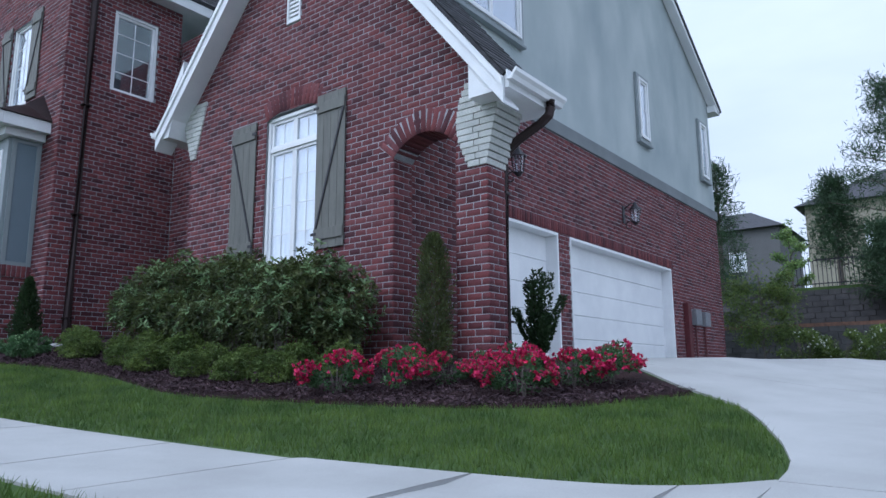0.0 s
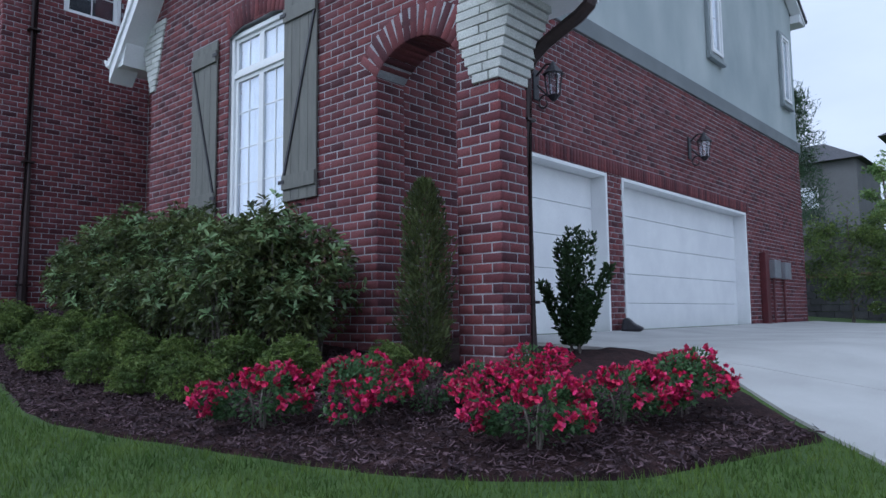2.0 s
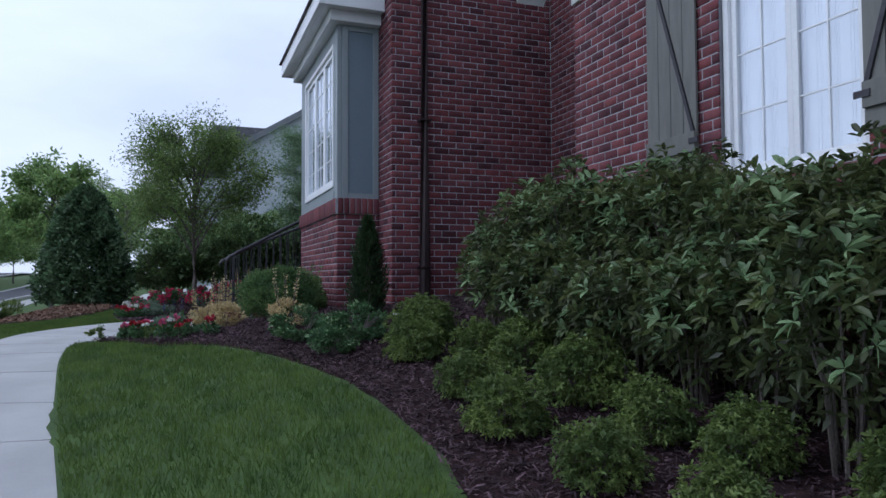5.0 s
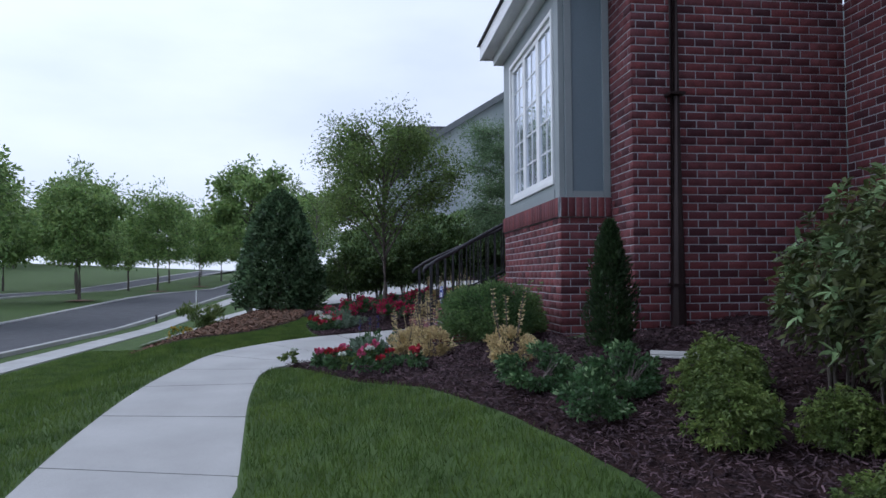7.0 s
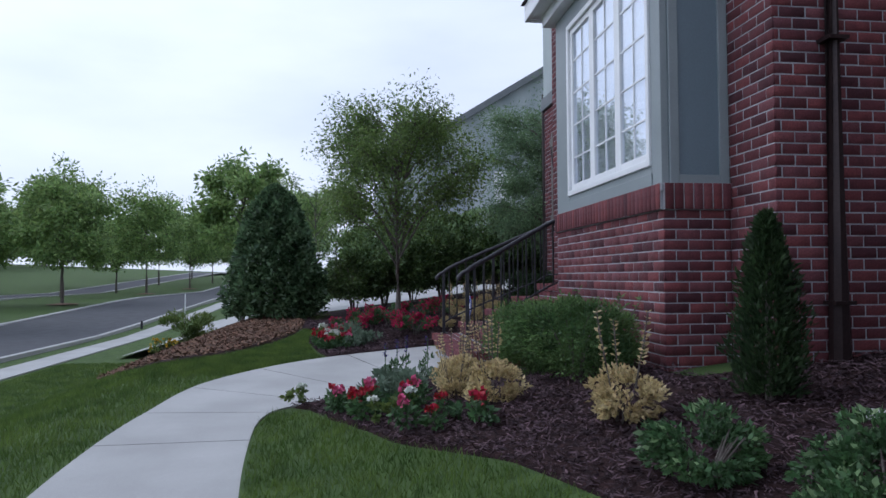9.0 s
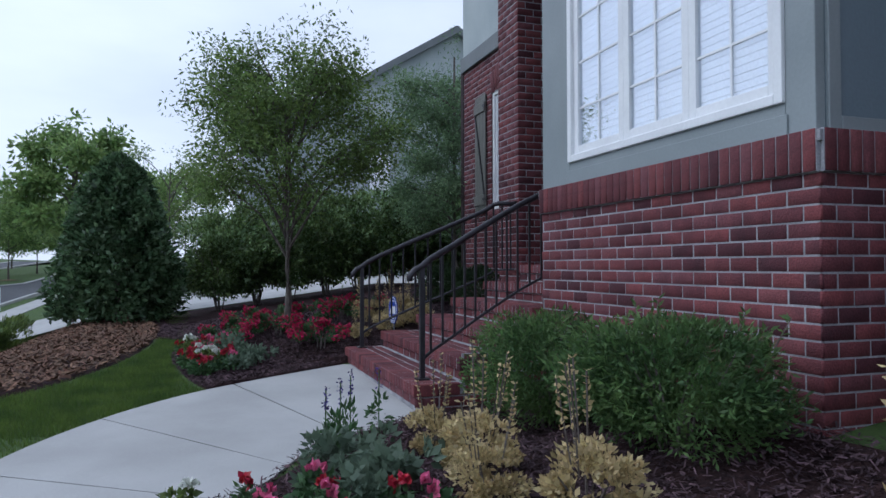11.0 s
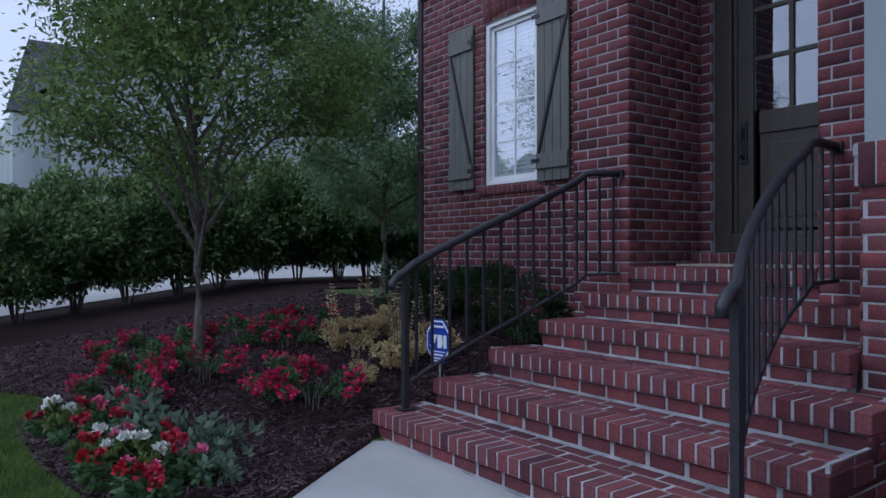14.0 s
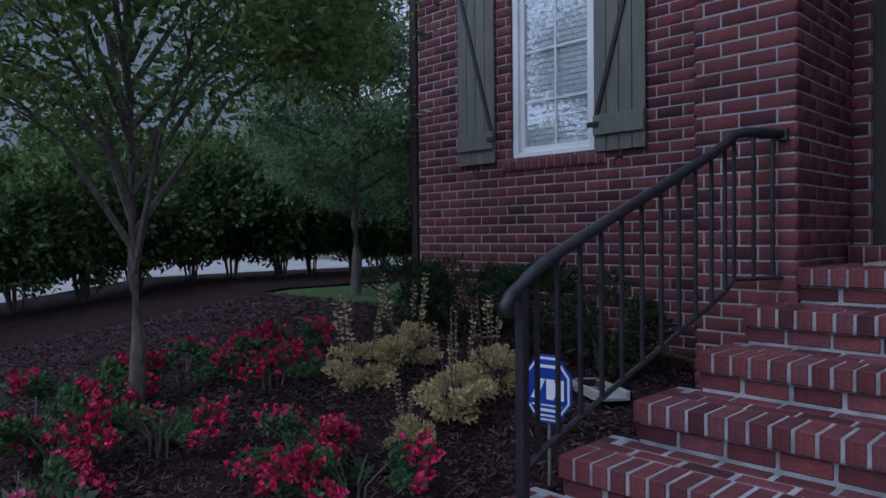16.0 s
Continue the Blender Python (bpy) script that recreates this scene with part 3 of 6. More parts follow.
wall_jamb_west = brick_wall("wall_jamb_west", (-16.13, 6.1), (0, -1), (-1, 0), lambda z: [(0, 6.1 - FY)], 0.9, 6.0, "red brick jamb of the entrance recess", 0.2, lambda a, z: 1.0 < z < 3.2, bond=1)
for w, a, b in ((wall_bay_front, BX0, BX1), (wall_bay_side, 0, FY - BY), (wall_bay_west, 6.1 - FY, 6.1 - BY)):
    soldier_row(None, a, b, 1.5, 0.2, 0.079, w, 0.03, 0.03)
Mesh().box(BX0 - 0.02, BX1 + 0.02, BY - 0.02, FY, 1.64, 1.692).thing("bay_ledge", MORTAR, "mortar cap of the brick ledge under the bay", "ledge", kind="structure")
# entrance pier and window wall
PX0, PX1, PY, VY, VX0 = -18.08, -17.53, 5.18, 5.92, -21.2
wall_pier = brick_wall("wall_pier", (0, PY), (1, 0), (0, -1), lambda z: [(PX0, PX1)], 0.0, 6.0, "red brick pier beside the entrance", 0.3, lambda a, z: z < 3.3)
wall_pier_side = brick_wall("wall_pier_side", (PX1, PY), (0, 1), (1, 0), lambda z: [(0, 0.94)], 0.0, 6.0, "shaded red brick side of the entrance recess", 0.2, lambda a, z: 1 < z < 3.3, bond=1)
brick_wall("wall_pier_west", (PX0, VY), (0, -1), (-1, 0), lambda z: [(0, VY - PY)], 0.0, 6.0, "red brick west side of the pier", 0.2)
wall_entry = brick_wall("wall_entry", (0, 6.08), (1, 0), (0, -1), lambda z: minus(PX1, -16.13, [(-17.42, -16.2)] if z < 3.95 else []), 0.9, 6.0, "red brick wall round the entrance door", 0.2)
brick_wall("wall_entry_head", (0, PY), (1, 0), (0, -1), lambda z: [(PX1, -16.13)], 4.3, 6.0, "red brick above the entrance recess", 0.25)
wall_window = brick_wall("wall_window", (0, VY), (1, 0), (0, -1), lambda z: minus(VX0, PX0, [(-20.04, -19.22)] if 1.88 < z < 3.66 else []), 0.1, 4.3, "red brick wall with a shuttered window", 0.3, lambda a, z: 0.6 < z < 1.9)
arch_mortar(-20.04, -19.22, 3.66, 0.05, 0.3, wall_window)
arch_ring("brick", Matrix(), -20.04, -19.22, 3.66, 0.05, 0.3, wall_window, 11)
soldier_row(None, -20.13, -19.13, 1.80, 0.085, 0.079, wall_window, 0.02, 0.04)
brick_wall("wall_window_west", (VX0, 9.5), (0, -1), (-1, 0), lambda z: [(0, 9.5 - VY)], 0.1, 4.3, "red brick west end wall", 0.2)

# added hall walls, coloured near-black for the shade indoors
Mesh().box(-18.2, -15.5, 6.8, 6.9, 0.5, 6.0).box(-18.2, -18.0, 6.15, 6.8, 0.5, 6.0).box(-15.8, -15.6, 6.15, 6.8, 0.5, 6.0).box(-18.2, -15.5, 6.15, 6.9, 5.9, 6.0).thing("wall_hall", ROOM_SHADE, "walls painted near-black as the unlit hall behind the front door", "inner wall", kind="structure")

# ---- stucco, bands, roofs ----
st = Mesh().prism([(6.6, 4.1), (20.0, 4.1), (20.0, 7.7), (13.3, 11.5), (6.6, 7.55)], WX - 0.3, WX - 0.02, "x")
wall_stucco = st.thing("wall_stucco", STUCCO, "grey-green mottled stucco upper garage wall", "stucco wall", kind="structure")
Mesh().box(WX - 0.3, WX + 0.035, 6.65, 20.05, 4.06, 4.31).thing("trim_band", BAND, "grey stucco band above the brick", "trim", kind="structure", bevel=0.01)
Mesh().box(VX0 - 0.04, PX0 - 0.002, VY - 0.05, VY + 0.2, 4.24, 4.48).thing("trim_band", BAND, "grey stucco band above the brick", "trim", kind="structure", bevel=0.01)
Mesh().box(VX0, PX0 - 0.002, VY - 0.01, VY + 0.2, 4.48, 7.0).thing("wall_stucco_upper", STUCCO, "pale grey stucco upper wall", "stucco wall", kind="structure")
Mesh().box(-20.9, -5.75, 8.6, 9.0, 5.0, 9.5).box(-20.9, -20.6, 6.2, 16, 0.3, 7).box(-20.9, -5.8, 19.5, 19.8, -0.2, 7.5).thing("wall_back", STUCCO, "grey stucco walls that close the house", "stucco wall", kind="structure")


def shingle_roof(name, a, b, c, d, label, parent=None):
    """A roof plane from the eave a-b up to the ridge d-c, in lapped rows of shingles."""
    a, b, c, d = (Vector(p) for p in (a, b, c, d))
    rows = max(2, int((d - a).length / 0.145))
    nrm = (b - a).cross(d - a).normalized()
    if nrm.z < 0:
        nrm = -nrm
    ms = Mesh()
    r = random.Random(3)
    for i in range(rows):
        p0, p1 = a.lerp(d, i / rows), b.lerp(c, i / rows)
        q0, q1 = a.lerp(d, min((i + 1.25) / rows, 1)), b.lerp(c, min((i + 1.25) / rows, 1))
        n = max(1, int((p1 - p0).length / 0.32))
        o = r.random() * 0.5
        cuts = [0] + [(k + o) / n for k in range(1, n)] + [1]
        for t0, t1 in zip(cuts, cuts[1:]):
            lift = 0.012 + r.uniform(0, 0.006)
            k = len(ms.v)
            ms.v += [p0.lerp(p1, t0) + nrm * lift, p0.lerp(p1, t1) + nrm * lift, q0.lerp(q1, t1) + nrm * 0.003, q0.lerp(q1, t0) + nrm * 0.003, p0.lerp(p1, t0), p0.lerp(p1, t1)]
            ms.f += [(k, k + 1, k + 2, k + 3), (k + 4, k + 5, k + 1, k)]
    k = len(ms.v)
    ms.v += [a - nrm * 0.08, b - nrm * 0.08, c - nrm * 0.08, d - nrm * 0.08, a.copy(), b.copy(), c.copy(), d.copy()]
    ms.f += [tuple(k + i for i in f) for f in BOX_F]
    if parent is not None:
        return ms.part(name, SHINGLE, parent)
    return ms.thing(name, SHINGLE, label, "roof", kind="structure")


# front gable roof: apex line and low ends
RX0, RZ0, RX1, RZ1, RA = -10.78, 3.92, -3.78, 3.02, (-7.45, 7.57)
shingle_roof("roof_gable_right", (RX1, 5.98, RZ1), (RX1, 7.08, RZ1), (RA[0], 7.35, RA[1]), (RA[0], 5.98, RA[1]), "dark grey shingle roof slope over the arch")
shingle_roof("roof_gable_left", (RX0, 5.98, RZ0), (RX0, 9.0, RZ0), (RA[0], 9.0, RA[1]), (RA[0], 5.98, RA[1]), "dark grey shingle roof slope of the gable")


def rake(name, x0, z0, x1, z1, y0, y1, tall, label):
    """A sloping white barge board with soffit."""
    ms = Mesh().prism([(x0, z0), (x1, z1), (x1, z1 - tall), (x0, z0 - tall)], y0, y0 + 0.035)
    ms.prism([(x0, z0 - tall + 0.03), (x1, z1 - tall + 0.03), (x1, z1 - tall), (x0, z0 - tall)], y0 + 0.035, y1)
    ms.prism([(x0, z0 - 0.01), (x1, z1 - 0.01), (x1, z1 - 0.11), (x0, z0 - 0.11)], y0 - 0.025, y0)
    return ms.thing(name, WHITE, label, "trim", kind="structure")


rake("trim_rake_left", RX0 + 0.02, RZ0 - 0.04, RA[0], RA[1] - 0.04, 5.98, 6.3, 0.3, "white barge board up the gable")
rake("trim_rake_right", RX1 - 0.02, RZ1 - 0.04, RA[0], RA[1] - 0.04, 5.98, 6.3, 0.3, "white barge board up the gable")
# eave boxes with soffit at the low ends
Mesh().prism([(RX1 + 0.03, RZ1 - 0.02), (RX1 + 0.03, RZ1 - 0.16), (GX1 - 0.05, RZ1 - 0.16), (GX1 - 0.05, RZ1 + 0.3)], 6.02, 7.04).thing("trim_eave_right", WHITE, "white boxed eave over the pillar", "trim", kind="structure")
Mesh().prism([(RX0 - 0.02, RZ0 - 0.03), (RX0 - 0.02, RZ0 - 0.16), (RX0 + 0.35, RZ0 - 0.16), (GX0 + 0.05, RZ0 + 0.85), (GX0 + 0.05, RZ0 + 1.1)], 6.02, 7.2).thing("trim_eave_left", WHITE, "white boxed eave beside the gable", "trim", kind="structure")


def gutter(name, x, y0, y1, z, out, label):
    """An ogee gutter along y with end caps."""
    prof = [(0, 0), (0, -0.11), (0.07, -0.115), (0.09, -0.07), (0.125, -0.04), (0.13, 0), (0.12, 0), (0.085, -0.035), (0.06, -0.09), (0.012, -0.09), (0.012, 0)]
    ms = Mesh().prism([(x + out * a, z + b) for a, b in prof], y0, y1)
    return ms.thing(name, WHITE, label, "gutter", kind="structure")


gutter("gutter_right", RX1 + 0.03, 5.97, 7.1, RZ1 + 0.02, 1, "white metal eaves gutter")
gutter("gutter_left", RX0 - 0.02, 5.97, 7.2, RZ0 + 0.02, -1, "white metal eaves gutter")
# garage gable roof edge
for s, (y0, z0) in enumerate(((20.4, 7.55), (6.3, 7.4))):
    ms = Mesh().prism([(y0, z0), (13.3, 11.68), (13.3, 11.42), (y0, z0 - 0.26)], WX, WX + 0.22, "x")
    ms.thing("trim_rake_garage", WHITE, "white barge board of the garage gable", "trim", kind="structure")
shingle_roof("roof_garage", (WX + 0.25, 20.5, 7.42), (-14, 20.5, 7.42), (-14, 13.3, 11.75), (WX + 0.25, 13.3, 11.75), "dark grey shingle roof of the garage wing")
Mesh().box(WX - 4, WX + 0.2, 20.0, 20.45, 7.28, 7.48).thing("trim_eave_garage", WHITE, "white eave at the back corner", "trim", kind="structure", bevel=0.01)
# wing roof edge
Mesh().box(EX - 3, EX + 0.3, FY + 0.6, 9.0, 7.15, 7.38).thing("trim_eave_wing", WHITE, "white eave board of the front wing", "trim", kind="structure", bevel=0.01)
shingle_roof("roof_wing", (EX + 0.35, FY - 0.3, 7.4), (EX + 0.35, 9.0, 7.4), (EX - 1.7, 9.0, 9.6), (EX - 1.7, FY - 0.3, 9.6), "dark grey shingle roof of the front wing")
# the entrance flight: solid core with brick treads laid on it
ST_X0, ST_X1, ST_Y, TREAD, RISE = -18.08, -15.45, 3.34, 0.365, 0.18
STEP_WEST = [-18.12, -17.96, -17.83, -17.72, -17.66, -17.54]
core = Mesh()
for i in range(6):
    sx, sy, sz = (ST_X1 if i < 3 else BX0) - 0.008, ST_Y + i * TREAD, (i + 1) * RISE
    back = sy + TREAD + 0.05 if i < 5 else 6.1
    core.box(STEP_WEST[i] + 0.007, sx - 0.005, sy + 0.005, back, sz - 0.088, sz - 0.003 - 0.0005 * i)
    core.box(STEP_WEST[i] + 0.02, sx - 0.022, sy + 0.03, back, -0.25, sz - 0.088)
steps = core.thing("entrance_steps", STEP_MORTAR, "red brick entrance steps with rowlock treads", "steps", kind="structure")
brick_wall("wall_step_cheek", (ST_X1 - 0.014, 0), (0, 1), (1, 0), lambda z: [(ST_Y + 0.015 + max(0, int(z / RISE)) * TREAD, BY)], -0.2, 3 * RISE - 0.09, "red brick side of the entrance steps", 0.02)
for i, wx in enumerate(STEP_WEST[:5]):
    brick_wall("wall_step_cheek_west", (wx + 0.01, 0), (0, -1), (-1, 0), lambda z: [(-(ST_Y + (i + 1) * TREAD + 0.12), -(ST_Y + 0.03 + i * TREAD))], -0.2, (i + 1) * RISE - 0.09, "red brick west side of the entrance steps", 0.02)

# ---- windows, shutters, doors ----
def wall_at(p0, u, n):
    """Pose whose x runs along a wall, y out of it, z up."""
    return Matrix(((u[0], n[0], 0, p0[0]), (u[1], n[1], 0, p0[1]), (0, 0, 1, 0), (0, 0, 0, 1)))


FRONT = lambda y: wall_at((0, y), (1, 0), (0, -1))
EAST = lambda x: wall_at((x, 0), (0, 1), (1, 0))
COUNT = {"window": 0}


def ring(ms, a, b, z0, z1, w, y0, y1):
    """A rectangular frame of width w."""
    ms.box(a, a + w, y0, y1, z0, z1).box(b - w, b, y0, y1, z0, z1)
    ms.box(a + w, b - w, y0, y1, z0, z0 + w).box(a + w, b - w, y0, y1, z1 - w, z1)
    return ms


def window(m, a, b, z0, z1, label, lights, inside, depth=-0.09, frame_mat=WHITE, transom=None, cols=2, rows=3, muntin=0.014, room=0.25, sash=0.045):
    """A window in the opening a..b, z0..z1: frame, sashes side by side, panes, muntins, and what hangs behind the glass."""
    COUNT["window"] += 1
    w = root("window_%d" % COUNT["window"], label, "window", at=m, kind="structure")
    ring(Mesh(), a, b, z0, z1, 0.055, depth - 0.03, depth + 0.05).part("window_frame", frame_mat, w, bevel=0.006)
    wide = (b - a - 0.11) / lights
    tops = [(z0 + 0.055, z1 - 0.055, rows)] if transom is None else [(z0 + 0.055, transom - 0.03, rows), (transom + 0.03, z1 - 0.055, 1)]
    if transom is not None:
        Mesh().box(a + 0.055, b - 0.055, depth - 0.02, depth + 0.045, transom - 0.03, transom + 0.03).part("transom_bar", frame_mat, w, bevel=0.005)
    for i in range(lights):
        for lo, hi, rr in tops:
            x0, x1 = a + 0.055 + i * wide, a + 0.055 + (i + 1) * wide
            ring(Mesh(), x0, x1, lo, hi, sash, depth - 0.02, depth + 0.02).part("sash", frame_mat, w, bevel=0.004)
            pane = Mesh().box(x0 + sash, x1 - sash, depth - 0.006, depth, lo + sash, hi - 0.045).part("pane", GLASS, w)
            pane.visible_shadow = False
            g = Mesh()
            cc = cols
            for c in range(1, cc):
                x = x0 + sash + (x1 - x0 - 2 * sash) * c / cc
                g.box(x - muntin / 2, x + muntin / 2, depth - 0.004, depth + 0.007, lo + sash, hi - sash)
            for r in range(1, rr):
                z = lo + (hi - lo) * r / rr
                g.box(x0 + sash, x1 - sash, depth - 0.003, depth + 0.006, z - muntin / 2, z + muntin / 2)
            if g.v:
                g.part("muntins", frame_mat, w)
    if inside == "blind":
        bl = Mesh()
        z = z0 + 0.06
        while z < z1 - 0.05:
            bl.box(a + 0.06, b - 0.06, depth - 0.04, depth - 0.02, z, z + 0.039)
            z += 0.045
        bl.part("blind", BLIND, w, "closed pale slatted blind")
    elif inside == "curtain":
        cu = Mesh()
        n = 60
        for i in range(n):
            x0, x1 = a + 0.06 + (b - a - 0.12) * i / n, a + 0.06 + (b - a - 0.12) * (i + 1) / n
            o = 0.007 * math.sin(i * 0.9)
            cu.box(x0, x1, depth - 0.055 + o, depth - 0.045 + o, z0 + 0.06, z1 - 0.06)
        cu.part("curtain", WHITE, w, "white hanging curtain")
    # flat sheet close behind the panes, its dark colour painted as the room's shade
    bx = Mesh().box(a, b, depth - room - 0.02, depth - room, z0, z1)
    bx.part("room_shade_sheet", ROOM_SHADE, w, "near-black sheet painted as the unlit room behind the glass")
    return w


def shutter(m, a, b, z0, z1, lean, label, group):
    """A board-and-batten shutter with a diagonal brace. lean: which top corner the brace starts from."""
    s = root("shutter", label, "shutter", at=m, group=group)
    n = 4
    w = (b - a) / n
    for i in range(n):
        Mesh().box(a + i * w + 0.003, a + (i + 1) * w - 0.003, 0.012, 0.034, z0, z1).part("board", SHUTTER, s, bevel=0.003)
    for z in (z0 + 0.12, z1 - 0.27):
        Mesh().box(a + 0.005, b - 0.005, 0.034, 0.056, z, z + 0.15).part("batten", SHUTTER, s, bevel=0.004)
    lo, hi = z0 + 0.27, z1 - 0.27
    p, q = (a + 0.03, b - 0.03) if lean > 0 else (b - 0.03, a + 0.03)
    Mesh().prism([(p - 0.016, hi), (p + 0.016, hi), (q + 0.016, lo), (q - 0.016, lo)], 0.034, 0.05).part("brace", IRON, s, "dark iron brace")
    for z in (z0 + 0.2, z1 - 0.19):
        x = b - 0.01 if lean > 0 else a + 0.01
        Mesh().box(x - 0.05, x + 0.05, 0.056, 0.064, z - 0.02, z + 0.02).part("hinge", IRON, s)
    x = (a + b) / 2
    Mesh().tube([(x, 0.0, z0 - 0.05), (x, 0.05, z0 - 0.05), (x - 0.03, 0.06, z0 - 0.09), (x + 0.02, 0.06, z0 - 0.13)], 0.01, 6).part("shutter_dog", IRON, s)
    return s


window(FRONT(GY), -8.2, -7.05, 1.36, 3.62, "tall white casement window with a transom and white curtains", 2, "curtain", -0.09, transom=3.12, rows=4, muntin=0.01)
shutter(FRONT(GY), -8.98, -8.4, 1.5, 3.62, 1, "grey-green board shutter with a diagonal brace", "gable window shutters")
shutter(FRONT(GY), -7.05, -6.49, 1.5, 3.68, -1, "grey-green board shutter with a diagonal brace", "gable window shutters")
window(FRONT(VY), -20.04, -19.22, 1.89, 3.66, "white window with a grid of panes beside the entrance", 1, "blind", -0.07, rows=4)
shutter(FRONT(VY), -20.63, -20.2, 1.88, 3.69, 1, "dark olive board shutter with a diagonal brace", "entrance window shutters")
shutter(FRONT(VY), -19.21, -18.78, 1.88, 3.69, -1, "dark olive board shutter with a diagonal brace", "entrance window shutters")
window(EAST(EX), 5.89, 6.77, 5.05, 6.68, "white upper window with a grid of panes", 1, "", -0.08, rows=4, cols=2)
window(FRONT(FY), -14.75, -13.85, 4.95, 6.7, "white upper window above the bay", 1, "blind", -0.08, rows=4)
shutter(FRONT(FY), -15.2, -14.77, 4.95, 6.75, 1, "grey board shutter above the bay", "bay upper shutters")
shutter(FRONT(FY), -13.83, -13.4, 4.95, 6.75, -1, "grey board shutter above the bay", "bay upper shutters")
for y0, y1, z0, z1, n in ((7.72, 9.5, 5.38, 7.1, 2), (14.62, 15.14, 5.08, 6.52, 1), (18.94, 19.46, 5.13, 6.68, 1)):
    w = window(EAST(WX), y0, y1, z0, z1, "white sash window in the stucco wall", n, "", 0.03, rows=2, cols=1, room=0.05, transom=None)
    ring(Mesh(), y0 - 0.09, y1 + 0.09, z0 - 0.09, z1 + 0.09, 0.085, -0.015, 0.05).part("casing", CASING, w, "grey casing", bevel=0.005)
    Mesh().box(y0 - 0.12, y1 + 0.12, -0.01, 0.09, z0 - 0.14, z0 - 0.09).part("window_sill", CASING, w, bevel=0.006)
# gable vent
vent = root("gable_vent", "white slatted vent high in the gable", "vent", at=FRONT(GY), kind="structure")
ring(Mesh(), -7.8, -7.5, 5.02, 5.5, 0.035, -0.03, 0.02).part("frame", WHITE, vent, bevel=0.004)
for i in range(6):
    Mesh().box(-7.77, -7.53, -0.035, 0.0, 5.07 + i * 0.068, 5.105 + i * 0.068).part("slat", WHITE, vent)
# sheet behind the slats, with the shade inside the vent painted on
Mesh().box(-7.8, -7.5, -0.06, -0.04, 5.02, 5.5).part("backing", ROOM_SHADE, vent)


def garage_door(y0, y1, z0, z1, label, split):
    """A sectional door in a deep white frame."""
    m = EAST(WX)
    d = root("garage_door", label, "garage door", at=m, group="garage doors")
    Mesh().box(y0, y0 + 0.05, -0.27, 0.012, z0, z1).box(y1 - 0.05, y1, -0.27, 0.012, z0, z1).box(y0 + 0.05, y1 - 0.05, -0.27, 0.012, z1 - 0.05, z1).part("door_frame", WHITE, d, bevel=0.006)
    n = 5
    h = (z1 - 0.05 - z0) / n
    for i in range(n):
        sec = Mesh().box(y0 + 0.05, y1 - 0.05, -0.25, -0.215, z0 + i * h + 0.004, z0 + (i + 1) * h - 0.004)
        sec.part("section", WHITE, d, bevel=0.004)
    Mesh().box(y0 + 0.05, y1 - 0.05, -0.26, -0.205, z0 - 0.01, z0 + 0.012).part("rubber_seal", IRON, d)
    return d


garage_door(7.92, 10.63, 0.03, 2.24, "white single garage door, closed", 4)
garage_door(11.06, 16.1, 0.03, 2.24, "white double garage door, closed", 8)

# ---- bay above its ledge ----
bay = root("bay_upper", "grey-blue framed bay with a white cornice", "bay window", kind="structure")
BT = 3.92
Mesh().box(BX0 + 0.02, BX0 + 0.47, BY, BY + 0.06, 1.69, BT).box(BX1 - 0.2, BX1 - 0.02, BY, BY + 0.06, 1.69, BT).box(BX0 + 0.47, BX1 - 0.2, BY, BY + 0.06, 1.69, 1.86).box(BX0 + 0.47, BX1 - 0.2, BY, BY + 0.06, 3.72, BT).part("front_casing", CASING, bay, bevel=0.006)
Mesh().box(BX0 + 0.47 - 0.02, BX1 - 0.2 + 0.02, BY - 0.012, BY, 1.7, 1.8).part("apron_board", CASING, bay, bevel=0.004)
Mesh().box(BX1 - 0.05, BX1 - 0.02, BY + 0.06, FY, 1.69, BT).part("side_panel", PANEL, bay, "flat grey-blue panel")
side = ring(Mesh(), BY + 0.062, FY - 0.002, 1.692, BT - 0.001, 0.075, -0.05, 0.0).part("side_casing", CASING, bay, bevel=0.005)
side.matrix_basis = EAST(BX1)
Mesh().box(BX0 + 0.02, BX0 + 0.06, BY + 0.06, FY, 1.69, BT).part("west_panel", PANEL, bay)
window(FRONT(BY), BX0 + 0.47, BX1 - 0.2, 1.86, 3.72, "white triple casement bay window with blinds", 3, "blind", -0.03, rows=5, sash=0.062)
ms = Mesh()
ms.box(BX0 - 0.12, BX1 + 0.12, BY - 0.12, FY, BT, BT + 0.14)
ms.box(BX0 - 0.27, BX1 + 0.27, BY - 0.27, FY, BT + 0.14, BT + 0.17)
ms.box(BX0 - 0.29, BX1 + 0.29, BY - 0.29, BY - 0.23, BT + 0.12, BT + 0.33).box(BX1 + 0.23, BX1 + 0.29, BY - 0.23, FY, BT + 0.12, BT + 0.33).box(BX0 - 0.29, BX0 - 0.23, BY - 0.23, FY, BT + 0.12, BT + 0.33)
ms.part("cornice", WHITE, bay, "white cornice", bevel=0.008)
rf = Mesh()
a0, a1, b0, zt = BX0 - 0.33, BX1 + 0.33, BY - 0.33, BT + 0.335
rf.v = [Vector(p) for p in ((a0, b0, zt), (a1, b0, zt), (a1, FY, zt), (a0, FY, zt), (BX0 + 0.15, FY - 0.01, zt + 0.62), (BX1 - 0.15, FY - 0.01, zt + 0.62), (BX0, FY - 0.35, zt + 0.3), (BX1, FY - 0.35, zt + 0.3))]
